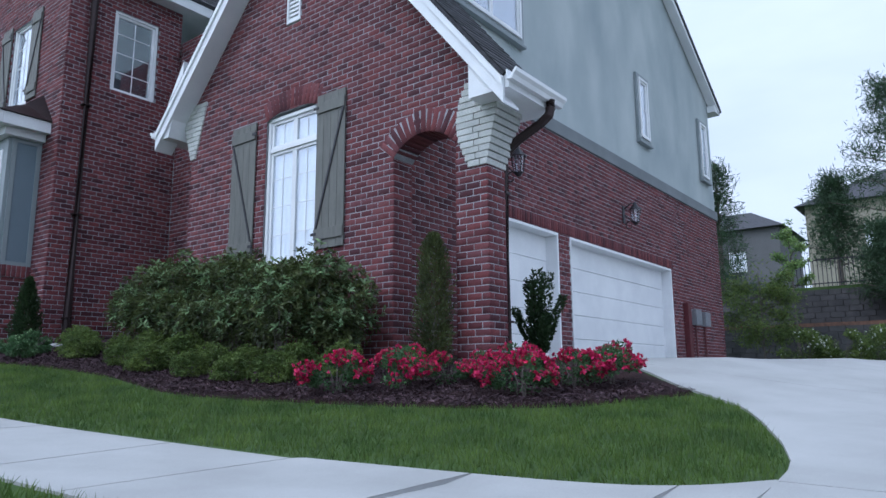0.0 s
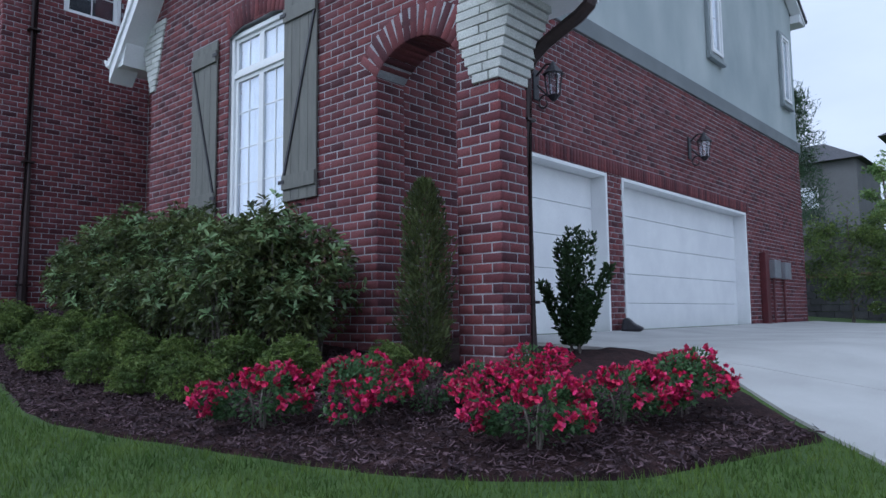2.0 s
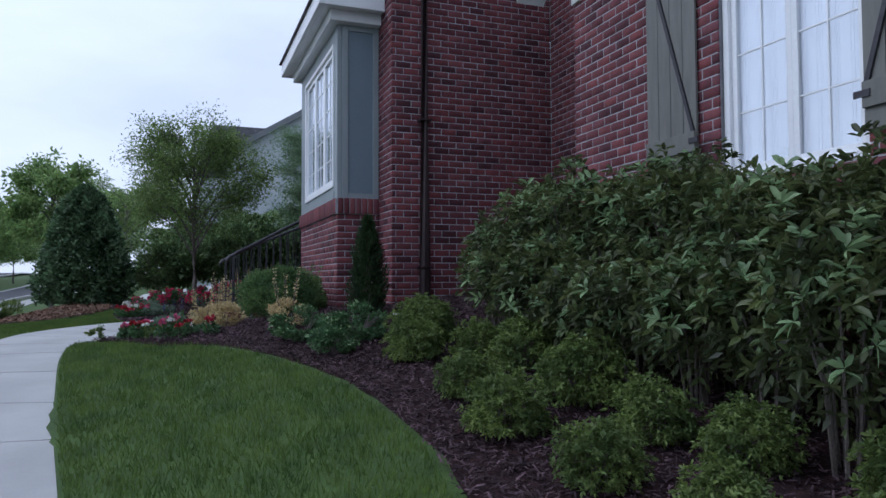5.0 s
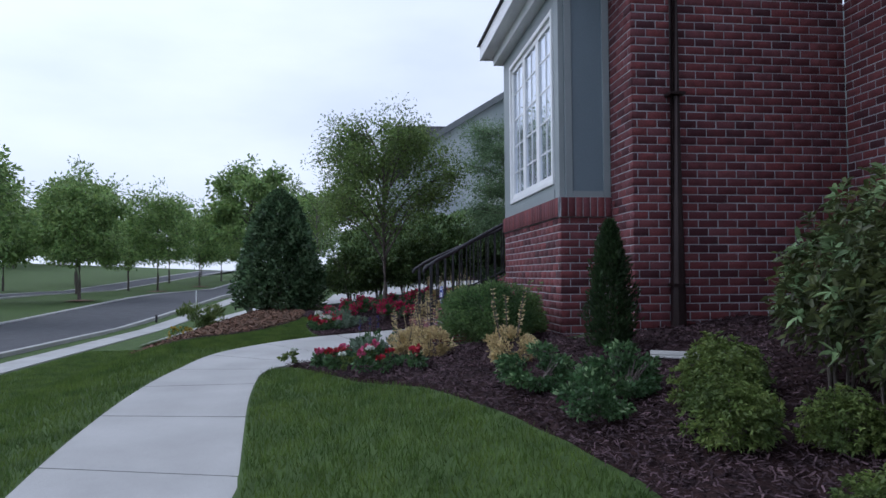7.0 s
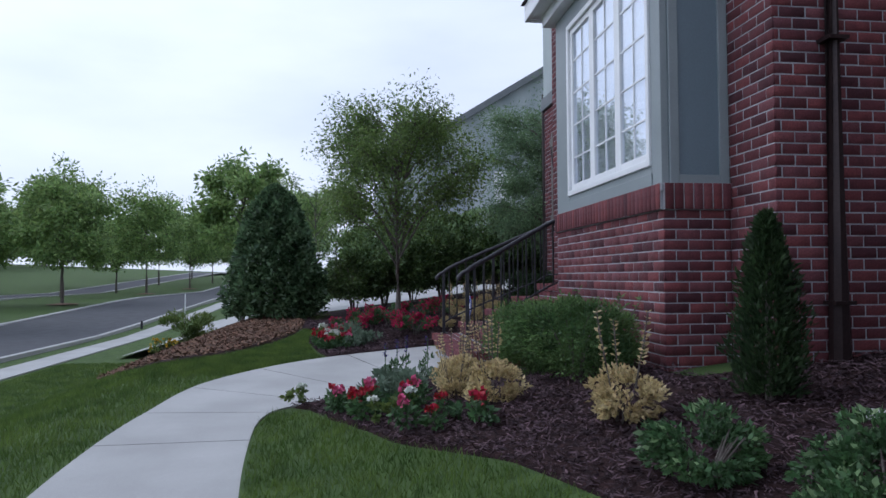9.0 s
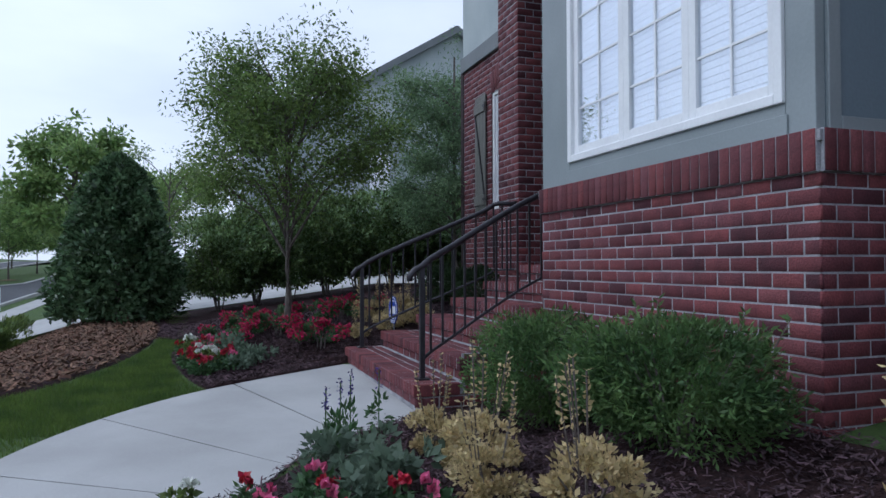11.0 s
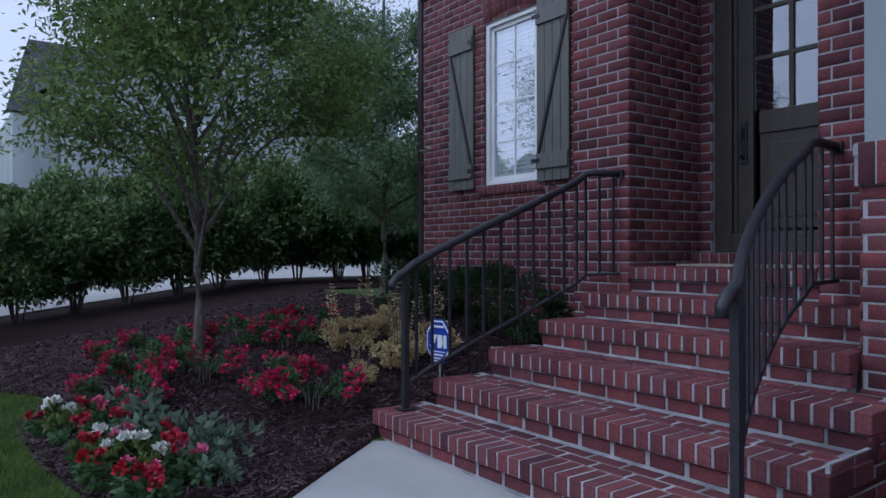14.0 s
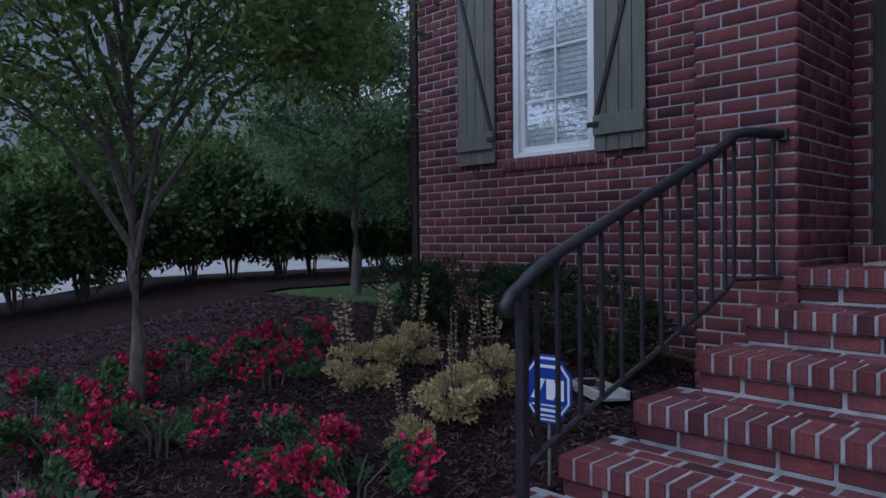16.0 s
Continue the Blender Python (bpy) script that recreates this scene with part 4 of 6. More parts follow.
rf.f = [(0, 1, 7, 6), (6, 7, 5, 4), (1, 2, 7), (2, 5, 7), (0, 6, 3), (3, 6, 4), (0, 3, 2, 1), (2, 3, 4, 5)]
rf.part("roof", BRONZE, bay, "dark metal bay roof")

# ---- front door ----
dm = FRONT(6.02)
Mesh().box(-17.5, -16.15, 5.92, 6.12, 1.075, 1.17).thing("door_sill", MORTAR, "mortar bed of the brick door sill", "sill", kind="structure")
ms = root("sill_row", "red brick rowlock row under the entrance door", "sill", at=FRONT(5.92), kind="structure")
soldier_row(None, -17.5, -16.15, 1.08, 0.1, 0.079, ms, 0.012, 0.1)
door = root("door_1", "dark brown front door with a glazed upper half, closed", "door", at=FRONT(6.2), kind="structure")
ring(Mesh(), -17.46, -16.16, 1.16, 3.95, 0.17, -0.05, 0.06).part("door_frame", DOOR, door, bevel=0.008)
ring(Mesh(), -17.29, -16.33, 1.19, 3.62, 0.03, -0.04, 0.03).part("door_stop", DOOR, door, bevel=0.004)
ring(Mesh(), -17.28, -16.35, 1.2, 3.59, 0.145, -0.03, 0.015).part("leaf_frame", DOOR, door, bevel=0.005)
Mesh().box(-17.09, -16.53, -0.025, -0.005, 1.37, 2.1).part("lower_panel", DOOR, door)
Mesh().box(-17.03, -16.59, -0.006, 0.006, 1.45, 2.02).part("raised_panel", DOOR, door, bevel=0.006)
Mesh().box(-17.09, -16.53, -0.025, 0.012, 2.1, 2.27).part("lock_rail", DOOR, door, bevel=0.004)
pn = Mesh().box(-17.13, -16.5, -0.012, -0.006, 2.27, 3.45).part("pane", GLASS, door)
pn.visible_shadow = False
grid = Mesh().box(-16.86, -16.825, -0.02, 0.01, 2.27, 3.45)
for z in (2.68, 3.06):
    grid.box(-17.13, -16.86, -0.02, 0.009, z - 0.016, z + 0.016).box(-16.825, -16.5, -0.02, 0.009, z - 0.016, z + 0.016)
grid.part("muntin_grid", DOOR, door)
Mesh().box(-17.29, -16.33, -0.03, 0.02, 3.62, 3.79).part("top_panel", DOOR, door)
# sheet behind the door glass, painted dark in place of the hall's shade
Mesh().box(-17.5, -16.1, -0.5, -0.45, 1.0, 4.0).part("room_shade_sheet", ROOM_SHADE, door)
hd = Mesh().tube([(-17.21, 0.02, 2.16), (-17.21, 0.07, 2.13), (-17.21, 0.07, 1.94), (-17.21, 0.02, 1.91)], 0.012, 8).part("door_handle", IRON, door, "dark pull handle")
Mesh().box(-17.24, -17.18, 0.015, 0.03, 1.88, 2.2).part("escutcheon", IRON, door)
Mesh().box(-17.3, -16.3, 5.42, 5.86, 1.082, 1.1).thing("doormat", MAT_DOOR, "pale brown doormat on the brick landing", "doormat", bevel=0.006)

# ---- bricks of the steps ----


def solid_brick(w, d, h):
    ms = Mesh().box(-w / 2, w / 2, -d / 2, d / 2, -h / 2, h / 2)
    me = ms.data("brick", BRICK_ONE)
    bm = bmesh.new()
    bm.from_mesh(me)
    bmesh.ops.bevel(bm, geom=bm.edges[:], offset=0.005, segments=1, affect="EDGES")
    bm.to_mesh(me)
    bm.free()
    return me


ROWLOCK = solid_brick(0.0685, 0.194, 0.092)
FLAT = solid_brick(0.186, 0.083, 0.062)
RISER = solid_brick(0.185, 0.06, 0.066)
SIDE = solid_brick(0.168, 0.07, 0.088)
rs = random.Random(11)


def lay(me, x, y, z, turn=0.0):
    ob = new("brick", me)
    ob.parent = steps
    ob.matrix_basis = Matrix.Translation((x, y, z + rs.uniform(-0.001, 0.0015))) @ Matrix.Rotation(turn + rs.uniform(-0.012, 0.012), 4, "Z")


for i in range(6):
    z = (i + 1) * RISE
    y = ST_Y + i * TREAD
    w0 = STEP_WEST[i]
    x1 = ST_X1 if i < 3 else BX0 - 0.0
    n = int((x1 - w0) / 0.0795)
    p = (x1 - w0) / n
    for k in range(n):
        lay(ROWLOCK, w0 + (k + 0.5) * p, y + 0.097, z - 0.046)
    m2 = int((x1 - w0) / LONG)
    q = (x1 - w0) / m2
    for k in range(m2):
        lay(RISER, w0 + (k + 0.5) * q, y + 0.055, z - 0.092 - 0.043)
    rows = 2 if i < 5 else 7
    for r in range(rows):
        o = (r % 2) * q / 2
        for k in range(m2 - (1 if r % 2 else 0)):
            lay(FLAT, w0 + (k + 0.5) * q + o, y + 0.197 + 0.047 + r * 0.095, z - 0.0305)
    if i < 5:
        lay(SIDE, w0 + 0.035, y + 0.2 + 0.085, z - 0.046, math.pi / 2)
    if i < 3:
        lay(SIDE, x1 - 0.035, y + 0.2 + 0.085, z - 0.046, math.pi / 2)


# ---- iron railings ----
def railing(plan, end, base_z, label):
    """A sloping iron rail that bows in plan: newel, top rail, bottom rail and balusters. plan: places from the newel up to the bend."""
    r = root("iron_railing", label, "railing", group="entrance railings")
    line = curve_through(plan, 25)
    n = len(line) - 1
    bx, by = line[0].x, line[0].y
    top = lambda f: 1.065 + (1.765 - 1.065) * f
    low = lambda f: 0.33 + (1.02 - 0.33) * f
    Mesh().box(bx - 0.02, bx + 0.02, by - 0.02, by + 0.02, base_z, 1.05).part("newel_post", IRON, r, bevel=0.003)
    Mesh().box(bx - 0.05, bx + 0.05, by - 0.05, by + 0.05, base_z, base_z + 0.012).part("base_plate", IRON, r)
    pts = [(bx, by - 0.1, 0.95), (bx, by - 0.1, 0.99), (bx, by - 0.06, 1.035)]
    pts += [(q.x, q.y, top(k / n)) for k, q in enumerate(line)]
    pts += [(line[-1].x * 0.75 + end[0] * 0.25, line[-1].y * 0.75 + end[1] * 0.25, 1.778), (*end, 1.765)]
    rail = Mesh()
    rail.tube(pts, 0.026, 10)
    rail.part("top_rail", IRON, r, smooth=True)
    Mesh().tube([(q.x, q.y, low(k / n)) for k, q in enumerate(line)] + [(*end, 1.03)], 0.013, 6).part("bottom_rail", IRON, r)
    spots = [(line[k].x, line[k].y, k / n) for k in range(2, n + 1, 2)]
    for x, y, f in spots:
        Mesh().box(x - 0.008, x + 0.008, y - 0.008, y + 0.008, low(f), top(f)).part("baluster", IRON, r)
    for g in (0.4, 0.8):
        x, y = line[-1].x + (end[0] - line[-1].x) * g, line[-1].y + (end[1] - line[-1].y) * g
        Mesh().box(x - 0.008, x + 0.008, y - 0.008, y + 0.008, 1.02, 1.765).part("baluster", IRON, r)
    Mesh().box(end[0] - 0.03, end[0] + 0.03, end[1] - 0.015, end[1] + 0.012, 1.735, 1.795).part("wall_flange", IRON, r)
    return r


railing([(-17.97, 3.5), (-17.9, 3.95), (-17.83, 4.5), (-17.77, 4.98)], (-17.6, 5.165), 0.18, "dark iron handrail on the west side of the brick steps")
railing([(-15.69, 3.48), (-15.83, 3.8), (-15.93, 4.12), (-16.0, 4.45), (-16.03, 4.78)], (-16.02, 5.055), 0.18, "dark iron handrail beside the bay wall")


# ---- downspouts, lamps, meter, sign, small things ----
def downspout(pts, label, clips, r=0.058):
    d = root("downspout", label, "downspout", kind="structure")
    Mesh().tube(pts, r, 8).part("pipe", BRONZE, d)
    for x, y, z in clips:
        Mesh().box(x - r, x + r, y - r, y + r, z, z + 0.025).part("strap", BRONZE, d)
    return d


downspout([(EX + 0.06, 5.47, 7.1), (EX + 0.06, 5.47, 0.22), (EX + 0.12, 5.44, 0.1), (EX + 0.3, 5.36, 0.06)], "dark brown square downspout on the front wing", [(EX + 0.06, 5.47, z) for z in (0.8, 2.6, 4.6)], 0.075)
downspout([(RX1 + 0.09, 6.82, RZ1 - 0.08), (RX1 + 0.09, 6.82, RZ1 - 0.17), (RX1 + 0.07, 6.81, RZ1 - 0.26), (RX1 - 0.02, 6.8, RZ1 - 0.33), (GX1 + 0.14, 6.75, 2.53), (GX1 + 0.02, 6.73, 2.43), (GX1 - 0.05, 6.72, 2.3), (GX1 - 0.05, 6.72, -0.1)], "dark brown downspout bent back to the pillar", [(GX1 - 0.05, 6.72, 1.9), (GX1 - 0.05, 6.72, 0.4)])


downspout([(VX0 - 0.04, VY + 0.02, 4.3), (VX0 - 0.04, VY + 0.02, 0.3)], "thin dark downspout at the corner of the entrance wall", [(VX0 - 0.04, VY + 0.02, 2.2)])


def wall_lantern(y, z):
    """A black coach lantern on a scrolled bracket."""
    o = root("wall_lantern", "black iron wall lantern with a scrolled bracket", "wall lamp", at=EAST(WX) @ Matrix.Translation((y, 0, z)) @ Matrix.Scale(1.2, 4), group="garage lanterns")
    Mesh().box(-0.05, 0.05, 0, 0.02, -0.2, 0.12).part("back_plate", IRON, o, bevel=0.01)
    Mesh().tube([(0, 0.02, 0.05), (0, 0.14, 0.14), (0, 0.2, 0.13), (0, 0.22, 0.09)], 0.011, 6).part("arm", IRON, o)
    sc = [(0, 0.11 + 0.1 * math.cos(t) * (1 - t / 9), -0.25 + 0.1 * math.sin(t) * (1 - t / 9)) for t in [k * 0.45 for k in range(16)]]
    Mesh().tube([(0, 0.03, -0.05)] + sc, 0.009, 6).part("scroll", IRON, o)
    c = Mesh()
    for k in range(6):
        t = k * math.pi / 3
        c.tube([(0.085 * math.cos(t), 0.22 + 0.085 * math.sin(t), 0.02), (0.06 * math.cos(t), 0.22 + 0.06 * math.sin(t), -0.2)], 0.007, 4)
    c.part("cage", IRON, o)
    Mesh().tube([(0, 0.22, -0.19), (0, 0.22, 0.015)], 0.055, 8, 0.078).part("glass", GLASS, o)
    Mesh().tube([(0, 0.22, 0.02), (0, 0.22, 0.06), (0, 0.22, 0.1), (0, 0.22, 0.15)], 0.11, 8, 0.012).part("roof", IRON, o)
    Mesh().tube([(0, 0.22, -0.25), (0, 0.22, -0.2)], 0.02, 8, 0.065).part("base", IRON, o)
    return o


wall_lantern(8.95, 3.13)
wall_lantern(13.5, 3.13)
mt = root("electric_meter", "grey electric meters with a dark red conduit on the brick", "meter", at=EAST(WX))
Mesh().box(16.78, 17.0, 0.0, 0.12, 0.02, 1.5).part("conduit", RED_PIPE, mt, bevel=0.01)
Mesh().box(17.3, 17.7, 0.0, 0.14, 1.0, 1.38).part("meter_box", GREY_METAL, mt, bevel=0.01)
Mesh().box(18.0, 18.4, 0.0, 0.14, 1.0, 1.36).part("meter_box", GREY_METAL, mt, bevel=0.01)
for y in (17.45, 18.15):
    Mesh().tube([(y, 0.05, 1.02), (y, 0.05, 0.0)], 0.025, 6).part("riser_pipe", RED_PIPE, mt)
bg = root("garden_bag", "small crumpled black bag on the drive by the garage doors", "bag", at=pose(-5.52, 10.85, ground(-5.52, 10.85) + 0.02, 0, 0, 20))
Mesh().prism([(-0.13, 0.0), (0.15, 0.0), (0.17, 0.05), (0.06, 0.1), (-0.03, 0.19), (-0.1, 0.17)], -0.09, 0.09).part("sack", IRON, bg, bevel=0.03)
sh = root("shovel", "old shovel leaning in the brick archway", "shovel", at=pose(-5.2, 6.55, -0.08))
Mesh().tube([(0.0, 0.05, 0.25), (-0.28, 0.12, 1.3)], 0.018, 8).part("handle", BARK, sh)
Mesh().prism([(-0.1, 0.0), (0.0, -0.02), (0.1, 0.0), (0.11, 0.27), (0.02, 0.3), (-0.1, 0.27)], -0.01, 0.01).part("blade", IRON, sh, bevel=0.004)
sp = root("splash_block", "pale concrete splash block below the downspout", "splash block", at=pose(-11.05, 4.92, ground(-11.05, 4.92) + 0.02, 3, -8, -60) @ Matrix.Scale(0.7, 4))
Mesh().box(-0.15, 0.15, -0.3, 0.3, 0, 0.03).box(-0.15, -0.11, -0.3, 0.3, 0.03, 0.08).box(0.11, 0.15, -0.3, 0.3, 0.03, 0.08).box(-0.11, 0.11, 0.26, 0.3, 0.03, 0.08).part("tray", CONCRETE, sp, bevel=0.008)
sp2 = copy_thing(sp, pose(-18.55, 4.9, ground(-18.55, 4.9) + 0.03, 0, 2, 60))

# garden sign: blue octagon on a stake
SIGN_X, SIGN_Y, SIGN_Z = -18.15, 3.9, 0.48
sg = root("garden_sign", "blue octagonal security sign on a thin stake", "sign", at=pose(SIGN_X, SIGN_Y, ground(SIGN_X, SIGN_Y), 0, 0, 8) @ Matrix.Diagonal((1.15, 1, 1, 1)))
oct_out = [(0.112 * math.sin(math.pi / 8 + k * math.pi / 4), SIGN_Z + 0.165 * math.cos(math.pi / 8 + k * math.pi / 4)) for k in range(8)]
oct_mid = [(0.104 * math.sin(math.pi / 8 + k * math.pi / 4), SIGN_Z + 0.154 * math.cos(math.pi / 8 + k * math.pi / 4)) for k in range(8)]
oct_in = [(0.095 * math.sin(math.pi / 8 + k * math.pi / 4), SIGN_Z + 0.143 * math.cos(math.pi / 8 + k * math.pi / 4)) for k in range(8)]
Mesh().prism(oct_out, -0.004, 0.006).part("back_plate", SIGN_BLUE, sg)
Mesh().prism(oct_mid, -0.007, -0.004).part("rim_line", WHITE, sg)
Mesh().prism(oct_in, -0.01, -0.007).part("face", SIGN_BLUE, sg)
Mesh().prism([(-0.07, SIGN_Z - 0.045), (-0.042, SIGN_Z - 0.045), (-0.005, SIGN_Z + 0.045), (-0.03, SIGN_Z + 0.045)], -0.013, -0.01).part("emblem_stroke", WHITE, sg)
Mesh().prism([(0.0, SIGN_Z - 0.045), (0.03, SIGN_Z - 0.045), (0.045, SIGN_Z - 0.01), (0.035, SIGN_Z + 0.045), (0.0, SIGN_Z + 0.045)], -0.013, -0.01).part("emblem_block", WHITE, sg)
Mesh().box(0.05, 0.075, -0.013, -0.01, SIGN_Z - 0.045, SIGN_Z + 0.045).part("emblem_bar", WHITE, sg)
for hw, dz, th in ((0.05, 0.095, 0.014), (0.065, -0.075, 0.006), (0.045, -0.1, 0.012), (0.035, -0.122, 0.008)):
    Mesh().box(-hw, hw, -0.013, -0.01, SIGN_Z + dz, SIGN_Z + dz + th).part("writing_line", WHITE, sg)
Mesh().tube([(0, 0.012, -0.1), (0, 0.012, SIGN_Z + 0.05)], 0.007, 6).part("stake", GREY_METAL, sg)

# pale corbelled kneelers under the gable's low ends
def kneeler(name, x, s, z0, n, label):
    """Courses stepping outwards. s: the side that steps out."""
    k = root(name, label, "corbel", kind="structure")
    r = random.Random(5)
    for i in range(n):
        z = z0 + i * COURSE
        out = 0.012 + (0.018 if s > 0 else 0.03) * i
        inn = 0.26 + 0.16 * math.sin(min(i / n, 1) * math.pi) if s > 0 else 0.14 + 0.022 * i
        a, b = (x - inn, x + out) if s > 0 else (x - out, x + inn)
        y1 = GY + 0.36 + 0.012 + 0.02 * i
        cut = a + (b - a) * (0.45 if i % 2 else 0.62)
        for p, q in ((a, cut - 0.004), (cut + 0.004, b)):
            Mesh().box(p, q, GY - 0.022 - r.uniform(0, 0.006), y1, z + 0.004, z + COURSE - 0.004).part("brick", PALE_BRICK, k, bevel=0.006)
    return k


kneeler("kneeler_right", GX1, 1, 2.16, 13, "pale painted brick corbel under the gable")
kneeler("kneeler_left", GX0, -1, 3.36, 12, "pale painted brick corbel under the gable")

# ---- plants ----
L_SHRUB = leaf_material("leaf_shrub", (0.112, 0.135, 0.046), (0.046, 0.06, 0.026), 0.45, 0.42)
L_PALE = leaf_material("leaf_pale_tip", (0.267, 0.374, 0.178), (0.178, 0.267, 0.133), 0.3, 0.4)
L_AZALEA = leaf_material("leaf_azalea", (0.17, 0.225, 0.056), (0.075, 0.115, 0.034), 0.4, 0.55)
L_ROSE = leaf_material("leaf_rose", (0.084, 0.160, 0.059), (0.050, 0.101, 0.042), 0.4, 0.5)
L_CONIFER = leaf_material("leaf_conifer", (0.042, 0.072, 0.026), (0.023, 0.044, 0.017), 0.4, 0.6)
L_JUNIPER = leaf_material("leaf_juniper", (0.13, 0.21, 0.065), (0.05, 0.1, 0.034), 0.4, 0.6)
L_GOLD = leaf_material("leaf_gold", (0.60, 0.50, 0.27), (0.42, 0.33, 0.16), 0.35, 0.55)
L_TREE = leaf_material("leaf_tree", (0.19, 0.27, 0.075), (0.095, 0.15, 0.045), 0.4, 0.5)
L_CEDAR = leaf_material("leaf_cedar", (0.2, 0.29, 0.15), (0.12, 0.19, 0.1), 0.35, 0.6)
L_MAGNOLIA = leaf_material("leaf_magnolia", (0.125, 0.195, 0.095), (0.05, 0.09, 0.042), 0.55, 0.25)
L_HEDGE = leaf_material("leaf_hedge", (0.15, 0.215, 0.07), (0.07, 0.115, 0.042), 0.5, 0.35)
L_STREET = leaf_material("leaf_street_tree", (0.26, 0.36, 0.115), (0.15, 0.24, 0.082), 0.4, 0.55)
L_SILVER = leaf_material("leaf_silver", (0.14, 0.19, 0.13), (0.09, 0.13, 0.09), 0.25, 0.7)
L_PINE = leaf_material("leaf_pine", (0.063, 0.105, 0.049), (0.031, 0.059, 0.031), 0.35, 0.6)
GRASS = leaf_material("grass_blade", (0.12, 0.18, 0.035), (0.057, 0.104, 0.021), 0.3, 0.6)
CHIP = material("bark_chip", (0.105, 0.068, 0.078), (0.03, 0.02, 0.024), 9, 0.85, 0, 0, 60, 0.55, "island", spec=0.15)
STRAW = material("pine_straw", (0.17, 0.095, 0.06), (0.10, 0.06, 0.04), 9, 0.9, 0, 0, 60, 0.4, "island")
PETAL_RED = material("petal_red", (0.52, 0.014, 0.1), (0.32, 0.01, 0.06), 12, 0.6, 0, 0, 60, 0.35, "island")
PETAL_SCARLET = material("petal_scarlet", (0.40, 0.014, 0.04), (0.24, 0.01, 0.022), 12, 0.6, 0, 0, 60, 0.3, "island")
PETAL_PINK = material("petal_pink", (0.62, 0.12, 0.25), (0.45, 0.08, 0.18), 12, 0.6, 0, 0, 60, 0.3, "island")
PETAL_WHITE = material("petal_white", (0.7, 0.72, 0.66), (0.6, 0.62, 0.56), 12, 0.6, 0, 0, 60, 0.2, "island")
PETAL_YELLOW = material("petal_yellow", (0.6, 0.4, 0.03), (0.5, 0.32, 0.02), 12, 0.6)
nr = np.random.RandomState(5)


def unit(v):
    return v / np.maximum(np.linalg.norm(v, axis=1, keepdims=True), 1e-9)


def leaf_mesh(name, c, out, size, aspect, mat, droop=0.25, spread=0.8, fine=False):
    """A leaf at each point c, growing roughly along out. fine: two halves folded along the midrib, else four corners."""
    n = len(c)
    d = unit(out + nr.normal(0, spread, (n, 3)) - np.array([0, 0, droop]))
    s = unit(np.cross(d, nr.normal(0, 1, (n, 3)) + np.array([0, 0, 2.0 if fine else 0.0])))
    w = np.cross(s, d)
    ln = size * nr.uniform(0.6, 1.25, (n, 1))
    wd = ln * aspect
    if not fine:
        v = np.stack([c, c + d * ln * 0.45 + s * wd * 0.5 + w * wd * 0.12, c + d * ln, c + d * ln * 0.45 - s * wd * 0.5 + w * wd * 0.12], 1).reshape(-1, 3)
        return raw_mesh(name, v, np.arange(4 * n).reshape(-1, 4), mat)
    tip = c + d * ln - np.array([0, 0, 1.0]) * ln * 0.12
    v = [c]
    for a, b in ((0.32, 0.46), (0.7, 0.38)):
        v.append(c + d * ln * a + s * wd * b + w * wd * 0.14)
    v.append(tip)
    for a, b in ((0.7, 0.38), (0.32, 0.46)):
        v.append(c + d * ln * a - s * wd * b + w * wd * 0.14)
    v = np.stack(v, 1).reshape(-1, 3)
    k = np.arange(n)[:, None] * 6
    return raw_mesh(name, v, np.concatenate([k + np.array([[0, 1, 2, 3]]), k + np.array([[0, 3, 4, 5]])]), mat)


def whorls(name, p, d, leaves, size, aspect, mat, parent, lift=0.35):
    """A whorl of leaves round the tip of each shoot."""
    n = len(p)
    side = unit(np.cross(d, nr.normal(0, 1, (n, 3))))
    other = np.cross(d, side)
    c, o = [], []
    for k in range(leaves):
        a = 2 * math.pi * (k + nr.uniform(-0.3, 0.3, (n, 1))) / leaves * 1.6
        f = nr.uniform(0.0, 1.0, (n, 1))
        c.append(p - d * size * 0.5 * (1 - f))
        o.append(d * (lift + 0.5 * f) + np.cos(a) * side + np.sin(a) * other)
    ob = new(name, leaf_mesh(name, np.concatenate(c), np.concatenate(o), size, aspect, mat, 0.12, 0.16, True))
    ob.parent = parent
    return ob


